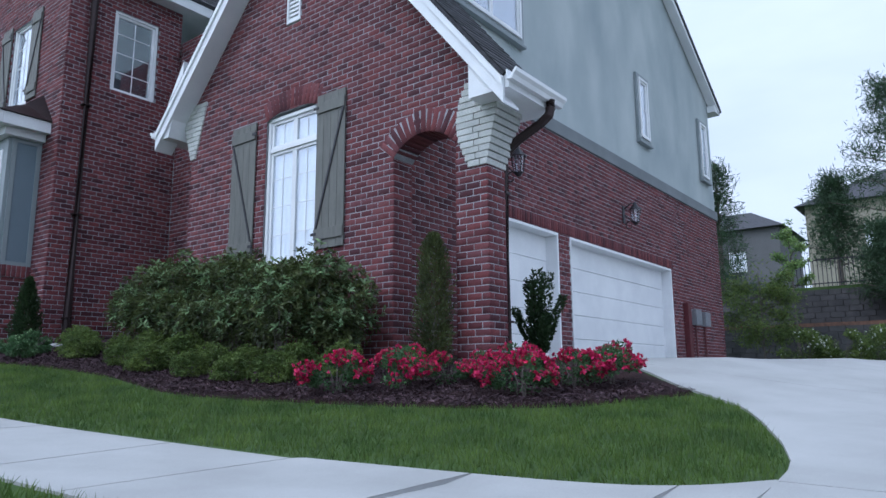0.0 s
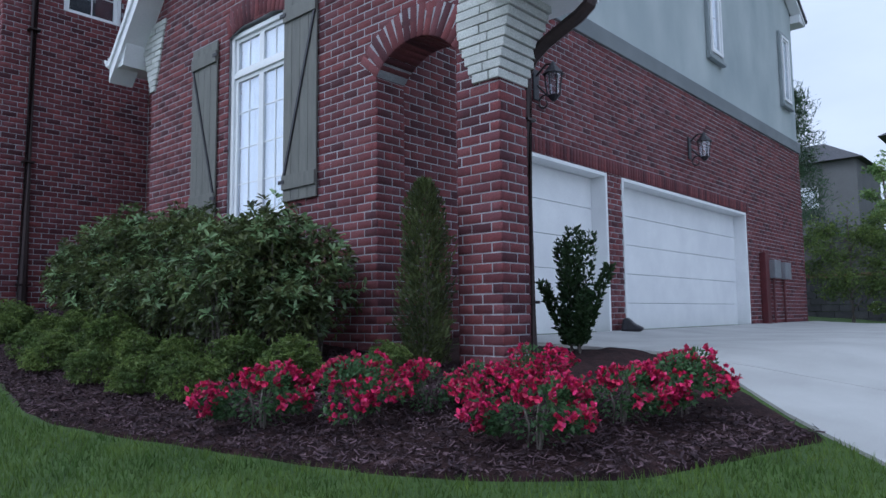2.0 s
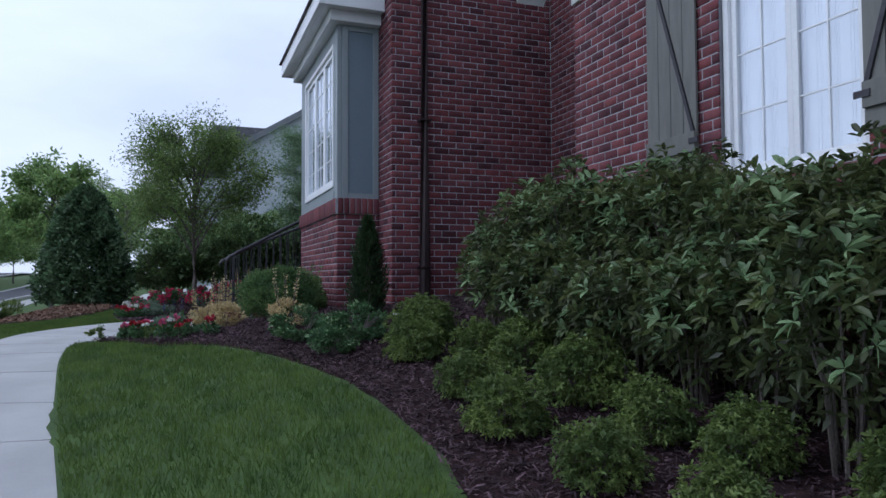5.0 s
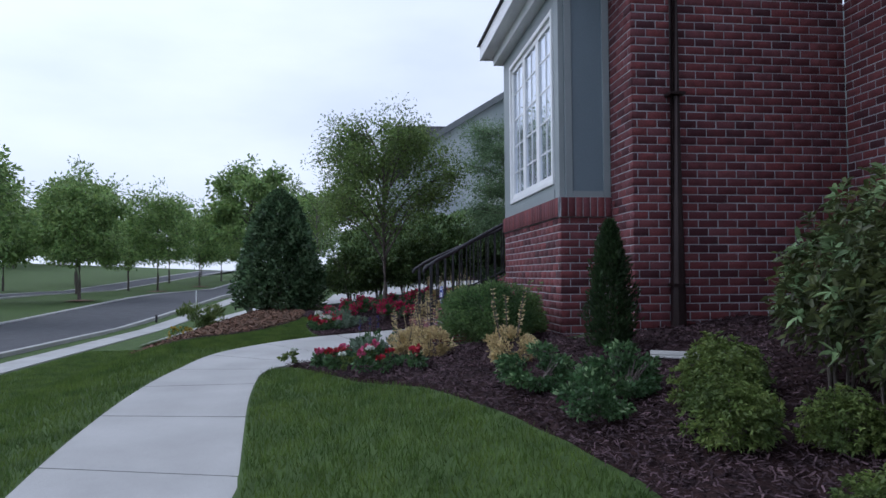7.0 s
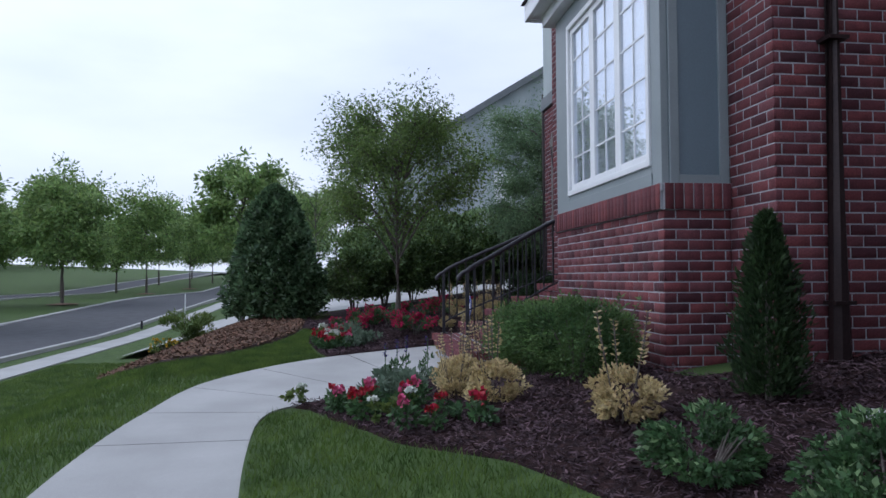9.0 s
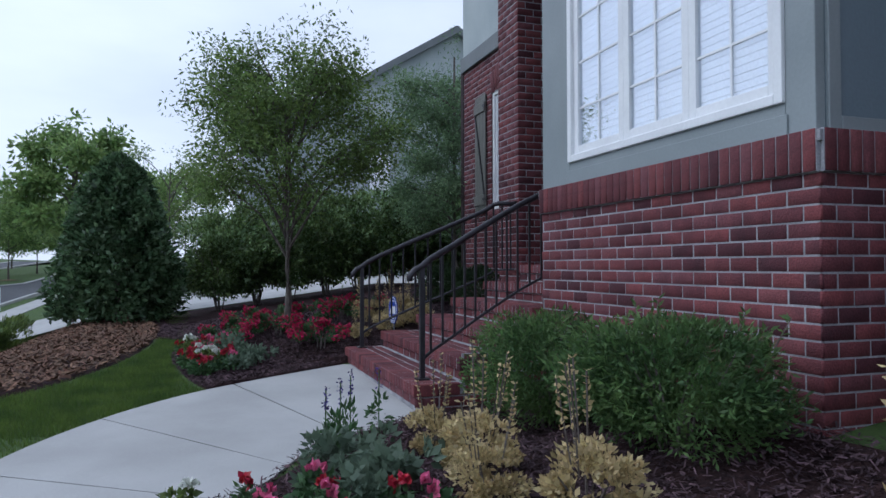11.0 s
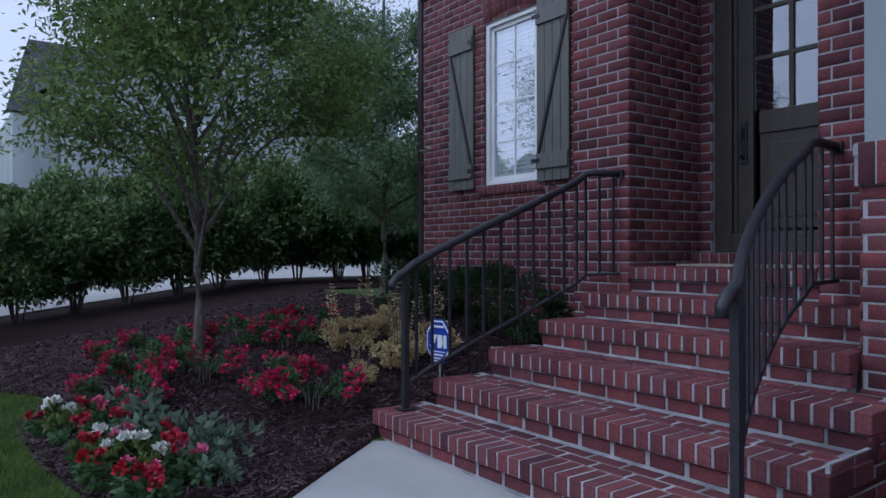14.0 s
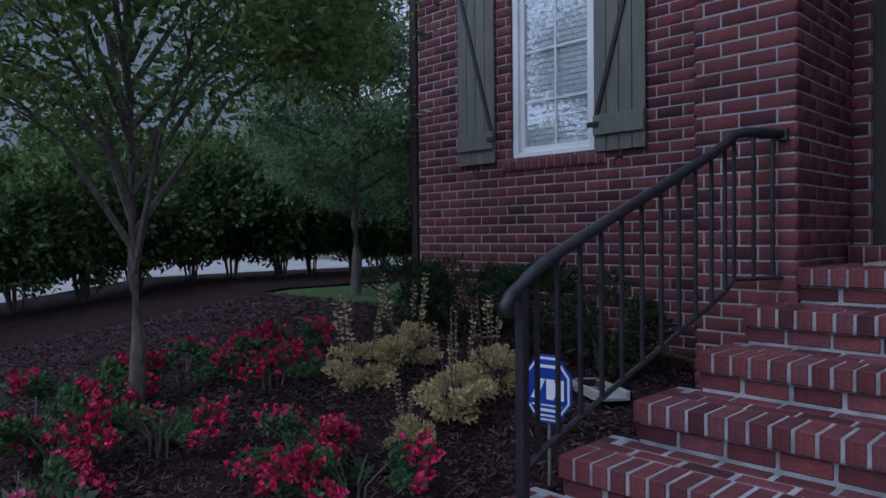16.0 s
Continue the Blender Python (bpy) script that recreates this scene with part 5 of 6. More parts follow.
def whorled_shrub(name, at, r, h, mat, leaf, tips, leaves, inner, label, category, group, seed, aspect=0.36, pale=None, clear=0.0, dome=0.0, bumps=7):
    """A shrub whose shoots end in whorls of leaves over a dark leafy inside."""
    x, y = at
    o = root(name, label, category, at=pose(x, y, ground(x, y) + 0.02), group=group)
    q = np.random.RandomState(seed)
    u = unit(q.normal(0, 1, (tips, 3)))
    u[:, 2] = np.where(u[:, 2] < -0.35, -u[:, 2], u[:, 2])
    k = unit(q.normal(0, 1, (bumps, 3)))
    near = np.max(u @ k.T, 1)
    reach = (0.72 + 0.28 * np.clip((near - 0.5) / 0.5, 0, 1)) * (q.uniform(0.62, 1.06, tips) if not dome else q.uniform(dome, 1.03, tips))
    mid = clear + (h - clear) * (0.48 if not dome else 0.25)
    p = np.stack([u[:, 0] * r * reach, u[:, 1] * r * reach, mid + u[:, 2] * (h - mid) * reach], 1)
    p[:, 2] = np.maximum(p[:, 2], 0.03 + 0.06 * q.uniform(0, 1, tips))
    d = unit(u + np.array([0, 0, 0.55]) + q.normal(0, 0.25, (tips, 3)))
    if pale:
        fresh = q.uniform(0, 1, tips) < pale[1]
        whorls("young_leaves", p[fresh], d[fresh], leaves, leaf * 1.1, aspect, pale[0], o)
        p, d = p[~fresh], d[~fresh]
    whorls("foliage", p, d, leaves, leaf, aspect, mat, o)
    v = unit(q.normal(0, 1, (inner, 3)))
    rr = q.uniform(0.1, 0.82, (inner, 1)) ** 0.6
    b = np.array([0, 0, mid]) + v * rr * np.array([r, r, h - mid]) * 0.88
    b[:, 2] = np.maximum(b[:, 2], 0.03)
    f = new("inner_leaves", leaf_mesh("inner_leaves", b, v, leaf * 0.9, aspect, mat, 0.2, 0.8))
    f.parent = o
    stems(10, r * 0.8, h * 0.8, 0.006 + 0.004 * h, seed, o)
    return o


def blob_points(n, r, h, lumps, fill=0.35, bottom=0.0, seed=0):
    """Points in an uneven rounded crown: lumps of foliage over a core. Returns points and outward ways."""
    q = np.random.RandomState(seed)
    k = lumps
    a = q.uniform(0, 2 * math.pi, k)
    z = q.uniform(-0.95, 1, k)
    rad = np.sqrt(np.maximum(0, 1 - np.clip(z, -1, 1) ** 2)) * q.uniform(0.5, 0.78, k)
    cen = np.stack([np.cos(a) * rad * r, np.sin(a) * rad * r, bottom + (h - bottom) * (0.5 + 0.34 * z)], 1)
    which = q.randint(0, k, n)
    dirs = unit(q.normal(0, 1, (n, 3)))
    rr = q.uniform(0.25, 1, (n, 1)) ** 0.5
    size = np.array([r, r, (h - bottom) * 0.5]) * q.uniform(0.2, 0.46, (k, 1))[which]
    p = cen[which] + dirs * rr * size
    mid = np.array([0, 0, (h + bottom) / 2])
    p[:, 2] = np.maximum(p[:, 2], bottom * 0.7 + 0.02)
    return p, unit(p - mid * np.array([1, 1, 0.7]))


def stems(n, r, h, rad, seed, parent, mat=BARK):
    q = random.Random(seed)
    ms = Mesh()
    for i in range(n):
        a = q.uniform(0, 6.28)
        e = q.uniform(0.3, 0.8) * r
        ms.tube([(0.05 * math.cos(a), 0.05 * math.sin(a), -0.05), (e * 0.4 * math.cos(a), e * 0.4 * math.sin(a), h * 0.4), (e * math.cos(a), e * math.sin(a), h * q.uniform(0.7, 0.92))], rad, 5, rad * 0.35)
    return ms.part("branching", mat, parent, kind="stuff")


def shrub(name, at, r, h, mat, leaf, count, label, category="shrub", group="", aspect=0.45, lumps=14, seed=1, stem=6, droop=0.15, spread=0.8, bottom=0.0, tips=None, blooms=None, shoots=0):
    """A shrub standing on the ground at (x, y)."""
    x, y = at
    o = root(name, label, category, at=pose(x, y, ground(x, y) + 0.02), group=group)
    p, d = blob_points(count, r, h, lumps, seed=seed, bottom=bottom)
    f = new("foliage", leaf_mesh("foliage", p, d, leaf, aspect, mat, droop, spread))
    f.parent = o
    if tips:
        far = np.argsort(-(p[:, 2] / h + np.hypot(p[:, 0], p[:, 1]) / r))[: int(len(p) * 0.4)]
        sel = far[np.random.RandomState(seed).permutation(len(far))[:tips[1]]]
        t = new("young_leaves", leaf_mesh("young_leaves", p[sel], d[sel], leaf * 1.25, aspect, tips[0], 0.0, 0.5))
        t.parent = o
    if blooms:
        bmat, nb, size = blooms
        far = np.argsort(-(p[:, 2] / h * 0.7 + np.hypot(p[:, 0], p[:, 1]) / r))[: int(len(p) * 0.5)]
        sel = far[np.random.RandomState(seed + 1).permutation(len(far))[:nb]]
        flower_heads(p[sel] + d[sel] * 0.03, d[sel], size, bmat, o)
    if shoots:
        q = random.Random(seed)
        pp, dd = [], []
        tw = Mesh()
        for i in range(shoots):
            a, e = q.uniform(0, 6.28), q.uniform(0.3, 0.95) * r
            s = Vector((e * math.cos(a), e * math.sin(a), h * q.uniform(0.55, 0.85) * (1.1 - 0.3 * e / r)))
            t = s + Vector((math.cos(a) * 0.5 + q.uniform(-0.3, 0.3), math.sin(a) * 0.5 + q.uniform(-0.3, 0.3), q.uniform(0.5, 1.3))).normalized() * h * q.uniform(0.14, 0.26)
            tw.tube([s, t], 0.005, 4, 0.002)
            for j in range(12):
                pp.append(tuple(s.lerp(t, 0.25 + 0.75 * j / 11)))
                dd.append(((t - s).normalized() * 0.6 + Vector((q.uniform(-1, 1), q.uniform(-1, 1), q.uniform(-0.3, 0.5)))).normalized())
        tw.part("shoot", BARK, o, kind="stuff")
        sf = new("shoot_leaves", leaf_mesh("shoot_leaves", np.array(pp), np.array([tuple(v) for v in dd]), leaf * 1.15, aspect, mat, 0.2, 0.3))
        sf.parent = o
    stems(stem, r * 0.7, h * 0.75, 0.008 + 0.004 * h, seed, o)
    return o


def flower_heads(p, d, size, mat, parent, petals=8):
    """Rounded double blooms: rings of petals round each point."""
    n = len(p)
    c = np.repeat(p, petals, 0)
    o = unit(np.repeat(d + np.array([0, 0, 0.5]), petals, 0) + nr.normal(0, 0.9, (n * petals, 3)))
    f = new("bloom", leaf_mesh("bloom", c, o, size, 0.9, mat, 0.0, 0.25))
    f.parent = parent
    return tagged(f, kind="stuff")


# big shrubs under the gable window
gr = random.Random(31)
big = []
for i in range(10):
    big.append((-6.15 - 0.4 * i, 5.62 + gr.uniform(-0.08, 0.1), gr.uniform(0.38, 0.5), (1.5 if i < 7 else 1.62 - 0.05 * i) + gr.uniform(-0.2, 0.16)))
for i in range(8):
    big.append((-6.3 - 0.5 * i, 5.2 + gr.uniform(-0.1, 0.1), gr.uniform(0.34, 0.44), gr.uniform(0.8, 1.15) - 0.02 * i))
big += [(-5.95, 5.85, 0.42, 1.15), (-5.85, 5.5, 0.36, 0.75)]
for i, (x, y, r, h) in enumerate(big):
    whorled_shrub("broadleaf_shrub", (x, y), r * 1.08, h * 1.03, L_SHRUB, 0.076, 220, 7, 900, "tall dark green broadleaf shrub with paler new tips", "shrub", "shrubs under the gable window", 20 + i, pale=(L_PALE, 0.2 if i % 3 else 0.34), clear=0.25 if i < 10 else 0.05)
# low mounds
spots = [(-9.3, 4.36), (-7.53, 4.27), (-6.76, 4.32), (-6.13, 4.4), (-5.62, 4.55), (-5.3, 5.13), (-6.55, 4.91), (-7.04, 4.8), (-8.21, 4.34), (-7.73, 4.83), (-8.53, 4.9), (-9.05, 4.78), (-5.92, 5.1), (-9.75, 4.55), (-4.85, 5.7), (-10.1, 4.75)]
mounds = [whorled_shrub("azalea_mound", spots[k], 0.27, 0.36, L_AZALEA, 0.031, 520, 8, 1500, "low rounded yellow-green azalea mound in the mulch", "azalea", "low azaleas", 60 + k, 0.4, dome=0.58, bumps=9) for k in range(2)]
pr = random.Random(4)
for i, (x, y) in enumerate(spots[2:]):
    copy_thing(mounds[i % 2], pose(x, y, ground(x, y) + 0.02, 0, 0, pr.uniform(0, 360)) @ Matrix.Scale(pr.uniform(0.8, 1.2), 4))
# red roses
roses = [(-4.62, 4.42), (-4.2, 4.8), (-4.02, 5.25), (-3.62, 5.35), (-3.08, 5.02), (-3.62, 5.85), (-2.93, 5.62), (-2.72, 5.98)]
rose = [shrub("rose_bush", roses[k], 0.33, 0.4, L_ROSE, 0.036, 2000, "low rose bush covered in red blooms", "rose bush", "red roses by the drive", 0.5, 12, 80 + k, 6, 0.0, 0.8, 0, None, (PETAL_RED, 240, 0.03)) for k in range(2)]
for i, (x, y) in enumerate(roses[2:]):
    copy_thing(rose[i % 2], pose(x, y, ground(x, y) + 0.02, 0, 0, pr.uniform(0, 360)) @ Matrix.Scale(pr.uniform(0.75, 1.0), 4))
wroses = [(-20.42, 2.42), (-18.62, 3.16), (-20.66, 4.08), (-20.76, 3.41), (-19.04, 3.14), (-20.73, 2.77), (-20.15, 3.7), (-19.68, 2.78), (-19.43, 2.1), (-20.0, 2.4)]
wr = shrub("rose_bush", wroses[0], 0.38, 0.38, L_ROSE, 0.04, 1700, "loose rose bush with crimson blooms by the steps", "rose bush", "roses by the steps", 0.5, 11, 90, 6, 0.0, 0.9, 0, None, (PETAL_RED, 190, 0.03))
for i, (x, y) in enumerate(wroses[1:]):
    copy_thing(wr, pose(x, y, ground(x, y) + 0.02, 0, 0, pr.uniform(0, 360)) @ Matrix.Scale(pr.uniform(0.8, 1.15), 4))


def column_conifer(name, at, r, h, label, seed, point=0.6, count=6000, mat=L_CONIFER):
    """A narrow upright evergreen that tapers to its top."""
    x, y = at
    o = root(name, label, "conifer", at=pose(x, y, ground(x, y) + 0.02))
    q = np.random.RandomState(seed)
    z = q.uniform(0.03, 1, count)
    prof = np.where(z < 0.25, 0.7 + 1.2 * z, 1.0 - point * np.maximum(z - 0.25, 0) ** 1.3 / 0.75) * np.sqrt(1 - z ** 5)
    a = q.uniform(0, 2 * math.pi, count)
    wob = 1 + 0.16 * np.sin(a * 3 + z * 9) + 0.16 * np.sin(a * 5 - z * 23) + q.normal(0, 0.1, count)
    rr = r * prof * wob * q.uniform(0.1, 1, count) ** 0.5
    p = np.stack([np.cos(a) * rr, np.sin(a) * rr, z * h], 1)
    d = np.stack([np.cos(a), np.sin(a), np.full(count, 1.3)], 1)
    f = new("foliage", leaf_mesh("foliage", p, unit(d), 0.05, 0.3, mat, 0.0, 0.35))
    f.parent = o
    Mesh().tube([(0, 0, -0.05), (0, 0, h * 0.8)], 0.03, 6, 0.01).part("trunk", BARK, o)
    return o


column_conifer("columnar_conifer", (-4.82, 6.06), 0.2, 1.5, "narrow dark green columnar conifer in the archway", 3, 0.2, 8000, L_SHRUB)
column_conifer("columnar_conifer", (-11.72, 4.62), 0.2, 1.08, "dark green pointed conifer beside the bay", 4, 0.7, 9000)
# upright holly by the garage door: several erect branches
hx, hy = -4.12, 7.12
hol = root("upright_holly", "dark green upright holly with finger-like branches", "shrub", at=pose(hx, hy, ground(hx, hy) + 0.02))
hp, hdir = [], []
for k, (bx, by, top, rad) in enumerate([(0, 0, 1.05, 0.1), (0.12, 0.05, 1.0, 0.08), (-0.12, 0.04, 0.95, 0.08), (0.05, -0.1, 0.9, 0.08), (0.26, 0.1, 0.72, 0.05), (-0.26, -0.03, 0.6, 0.05), (0.2, -0.16, 0.5, 0.05)]):
    n = 700
    z = nr.uniform(0.12, 1, n)
    a = nr.uniform(0, 6.28, n)
    rr = rad * np.sqrt(nr.uniform(0.1, 1, n)) * (1.15 - 0.5 * z)
    hp.append(np.stack([bx * z * 1.1 + np.cos(a) * rr, by * z * 1.1 + np.sin(a) * rr, z * top], 1))
    hdir.append(np.stack([np.cos(a), np.sin(a), np.full(n, 1.0)], 1))
fo = new("foliage", leaf_mesh("foliage", np.concatenate(hp), unit(np.concatenate(hdir)), 0.05, 0.5, L_CONIFER, 0, 0.5))
fo.parent = hol
stems(7, 0.2, 0.9, 0.012, 8, hol)
copy_thing(hol, pose(-5.09, 7.55, ground(-5.09, 7.55) + 0.02, 0, 0, 140))
# golden shrubs
gold = []
for k, (x, y, s) in enumerate([(-12.67, 3.17, 1.0), (-11.77, 3.75, 0.95)]):
    g = shrub("golden_shrub", (x, y), 0.24, 0.31, L_GOLD, 0.034, 2000, "golden-leaved shrub with tall bare sprigs", "shrub", "golden shrubs", 0.55, 14, 100 + k, 5, -0.2, 0.7)
    sp_p, sp_d = [], []
    tw = Mesh()
    q = random.Random(k)
    for i in range(5):
        a = q.uniform(0, 6.28)
        bx, by, tz = 0.15 * math.cos(a), 0.15 * math.sin(a), q.uniform(0.5, 0.66)
        tw.tube([(bx * 0.5, by * 0.5, 0.2), (bx, by, tz)], 0.004, 4)
        for j in range(9):
            z = 0.34 + (tz - 0.34) * j / 8
            for s2 in (-1, 1):
                sp_p.append((bx * (0.5 + 0.5 * z / tz), by * (0.5 + 0.5 * z / tz), z))
                sp_d.append((s2 * math.sin(a), s2 * math.cos(a), 0.4))
    tw.part("sprig", BARK, g, kind="stuff")
    sf = new("sprig_foliage", leaf_mesh("sprig_foliage", np.array(sp_p), unit(np.array(sp_d)), 0.032, 0.6, L_GOLD, 0, 0.2))
    sf.parent = g
    gold.append(g)
for i, (x, y, s) in enumerate([(-13.55, 3.1, 1.0), (-14.35, 3.15, 0.9), (-13.1, 2.95, 0.8), (-18.88, 4.05, 0.95), (-19.6, 3.95, 1.0), (-19.67, 4.4, 1.0), (-18.96, 4.45, 0.95), (-18.78, 3.65, 0.6)]):
    copy_thing(gold[i % 2], pose(x, y, ground(x, y) + 0.02, 0, 0, pr.uniform(0, 360)) @ Matrix.Scale(s, 4))
# spreading junipers by the bay and glossy low shrubs
for k, (x, y, r, h) in enumerate([(-13.15, 3.9, 0.55, 0.7), (-14.45, 3.95, 0.6, 0.74), (-13.8, 4.15, 0.45, 0.5)]):
    shrub("spreading_juniper", (x, y), r, h, L_JUNIPER, 0.042, 15000, "spreading bright green juniper against the brick bay", "juniper", "junipers by the bay", 0.3, 34, 120 + k, 7, -0.25, 0.75, shoots=16)
gl = shrub("glossy_shrub", (-10.78, 3.75), 0.3, 0.34, L_ROSE, 0.036, 2800, "low open shrub with glossy green leaves", "shrub", "glossy low shrubs", 0.5, 12, 131, 7, 0.0, 0.8, tips=(L_PALE, 90))
for x, y, s in ((-10.32, 4.2, 1.05), (-9.98, 3.9, 0.9)):
    copy_thing(gl, pose(x, y, ground(x, y) + 0.02, 0, 0, pr.uniform(0, 360)) @ Matrix.Scale(s, 4))
for k, (x, y) in enumerate([(-20.55, 5.2), (-19.95, 5.3), (-19.3, 5.3), (-18.7, 5.25)]):
    shrub("yew_shrub", (x, y), 0.38, 0.62, L_CONIFER, 0.06, 3000, "dark green yew below the entrance window", "shrub", "yews below the window", 0.25, 14, 140 + k, 5, -0.3, 0.6)


# bedding flowers
def bedding(name, x, y, h, leafmat, petal, label, seed, nl=70, nbl=5, size=0.03):
    o = root(name, label, "flower", at=pose(x, y, ground(x, y) + 0.03), group="bedding flowers")
    p, d = blob_points(nl, 0.11, h, 6, seed=seed)
    f = new("foliage", leaf_mesh("foliage", p, d, 0.055, 0.55, leafmat, 0.1, 0.7))
    f.parent = o
    if petal:
        top = np.argsort(-p[:, 2])[: nbl * 2]
        flower_heads(p[top[::2]] + np.array([0, 0, 0.03]), d[top[::2]], size, petal, o, 7)
    return o


protos = [bedding("begonia", -13.0, 2.3, 0.17, L_ROSE, PETAL_SCARLET, "low scarlet begonia in the mulch", 201, nl=110, nbl=7, size=0.036),
          bedding("begonia", -13.2, 2.1, 0.16, L_ROSE, PETAL_PINK, "low pink begonia in the mulch", 202, nl=110, nbl=5, size=0.036),
          bedding("begonia", -12.7, 2.55, 0.16, L_AZALEA, PETAL_WHITE, "low white begonia in the mulch", 203, nl=110, nbl=5, size=0.036),
          bedding("silver_bedding_plant", -13.4, 2.6, 0.22, L_SILVER, None, "silvery green bedding plant", 204, nl=90)]
fr = random.Random(9)
sown = []
for i in range(400):
    if len(sown) == 24:
        break
    x = fr.uniform(-13.8, -12.15)
    y = bed_low(x) + fr.uniform(0.13, 0.62)
    if all((x - a) ** 2 + (y - b) ** 2 > 0.035 for a, b in sown):
        sown.append((x, y))
        copy_thing(protos[fr.choice((0, 0, 0, 0, 1, 2))], pose(x, y, ground(x, y) + 0.03, 0, 0, fr.uniform(0, 360)) @ Matrix.Scale(fr.uniform(0.85, 1.15), 4))
for i in range(14):
    x, y = fr.uniform(-14.3, -13.3), fr.uniform(2.4, 2.85)
    if y > bed_low(x) + 0.12:
        copy_thing(protos[3], pose(x, y, ground(x, y) + 0.03, 0, 0, fr.uniform(0, 360)) @ Matrix.Scale(fr.uniform(0.9, 1.5), 4))
for i in range(52):
    x = fr.uniform(-19.4, -17.5)
    y = step_low(x) + fr.uniform(0.12, 0.75)
    if y > step_high(x) - 0.12:
        continue
    copy_thing(protos[fr.choice((0, 0, 0, 1, 2)) if y < step_low(x) + 0.5 else fr.choice((3, 3, 1, 0))], pose(x, y, ground(x, y) + 0.03, 0, 0, fr.uniform(0, 360)) @ Matrix.Scale(fr.uniform(0.8, 1.2), 4))
for i in range(9):
    x = fr.uniform(-19.0, -18.1)
    y = min(step_low(x) + fr.uniform(0.5, 1.0), step_high(x) - 0.15)
    copy_thing(protos[3], pose(x, y, ground(x, y) + 0.03, 0, 0, fr.uniform(0, 360)) @ Matrix.Scale(fr.uniform(1.1, 1.6), 4))
# salvia spikes beside the pad
for i, (x, y) in enumerate([(-14.55, 2.62), (-14.75, 2.72), (-14.35, 2.5), (-14.95, 2.95)]):
    o = root("salvia", "salvia with a dark violet flower spike", "flower", at=pose(x, y, ground(x, y) + 0.02), group="salvias by the walk")
    p, d = blob_points(80, 0.1, 0.25, 5, seed=230 + i)
    f = new("foliage", leaf_mesh("foliage", p, d, 0.06, 0.35, L_ROSE, 0, 0.6))
    f.parent = o
    Mesh().tube([(0, 0, 0), (0.01, 0, 0.42)], 0.004, 4).part("stem", L_ROSE, o)
    pp = np.stack([nr.normal(0.01, 0.008, 40), nr.normal(0, 0.008, 40), nr.uniform(0.3, 0.45, 40)], 1)
    f = new("spike", leaf_mesh("spike", pp, unit(nr.normal(0, 1, (40, 3))), 0.018, 0.7, material("petal_violet", (0.06, 0.04, 0.2), (0.04, 0.03, 0.12), 9), 0, 0.3))
    f.parent = o
    tagged(f, kind="stuff")


# ---- trees ----
def tree(name, at, h, r, clear, mat, label, seed, leaf=0.09, count=9000, limbs=9, trunk=0.06, lean=0.35, shape=0.5, category="tree", group="", z=None, twigs=4, aspect=0.45, open_crown=0.8):
    """A trunk that forks into limbs and twigs, with leaves in clumps along them. clear: height of the bare trunk."""
    x, y = at
    o = root(name, label, category, at=pose(x, y, (far_ground(x, y) if z is None else z) - 0.02), group=group)
    q = random.Random(seed)
    wood, ends = Mesh(), []
    wood.tube([(0, 0, 0), (0.01, 0.02, clear * 0.6), (0, 0, clear), (0.02, -0.02, clear + (h - clear) * 0.45), (0, 0, h * 0.9)], trunk, 8, trunk * 0.25)
    ends += [((0, 0, clear + (h - clear) * t), 0.5) for t in (0.5, 0.7, 0.85, 0.97)]
    for i in range(limbs):
        a = i * 2.4 + q.uniform(-0.4, 0.4)
        f = (i + 0.3) / limbs
        z0 = clear + (h - clear) * 0.72 * f
        reach = r * math.sqrt(max(0.1, 1 - ((f - shape) / 0.8) ** 2)) * q.uniform(0.7, 1.08)
        z1 = z0 + reach * lean * q.uniform(0.8, 1.3) + 0.1
        mid = (reach * 0.4 * math.cos(a), reach * 0.4 * math.sin(a), z0 + (z1 - z0) * 0.55)
        end = (reach * math.cos(a), reach * math.sin(a), min(z1, h))
        wood.tube([(0, 0, z0), mid, end], trunk * 0.42, 5, trunk * 0.1)
        ends += [(mid, 0.5), (end, 1.0)]
        for k in range(twigs):
            b = a + q.uniform(-1.2, 1.2)
            s = Vector(mid).lerp(Vector(end), q.uniform(0.0, 0.9))
            e = s + Vector((math.cos(b), math.sin(b), q.uniform(-0.1, 0.7))) * r * q.uniform(0.25, 0.5)
            e.z = min(e.z, h)
            wood.tube([s, e], trunk * 0.14, 4, trunk * 0.05)
            ends.append((tuple(e), 0.9))
            ends.append((tuple(s.lerp(e, 0.5)), 0.7))
    wood.part("trunk", BARK, o)
    cen = np.array([e[0] for e in ends])
    wts = np.array([e[1] for e in ends])
    rs2 = np.random.RandomState(seed)
    pick = rs2.choice(len(ends), count, p=wts / wts.sum())
    off = unit(rs2.normal(0, 1, (count, 3))) * rs2.uniform(0, 1, (count, 1)) ** 0.6 * r * (0.2 + 0.16 * rs2.uniform(0, 1, len(ends))[pick][:, None]) * open_crown
    off[:, 2] *= 0.75
    p = cen[pick] + off
    f = new("crown", leaf_mesh("crown", p, unit(off + 1e-4), leaf, aspect, mat, 0.25, 0.8))
    f.parent = o
    return o


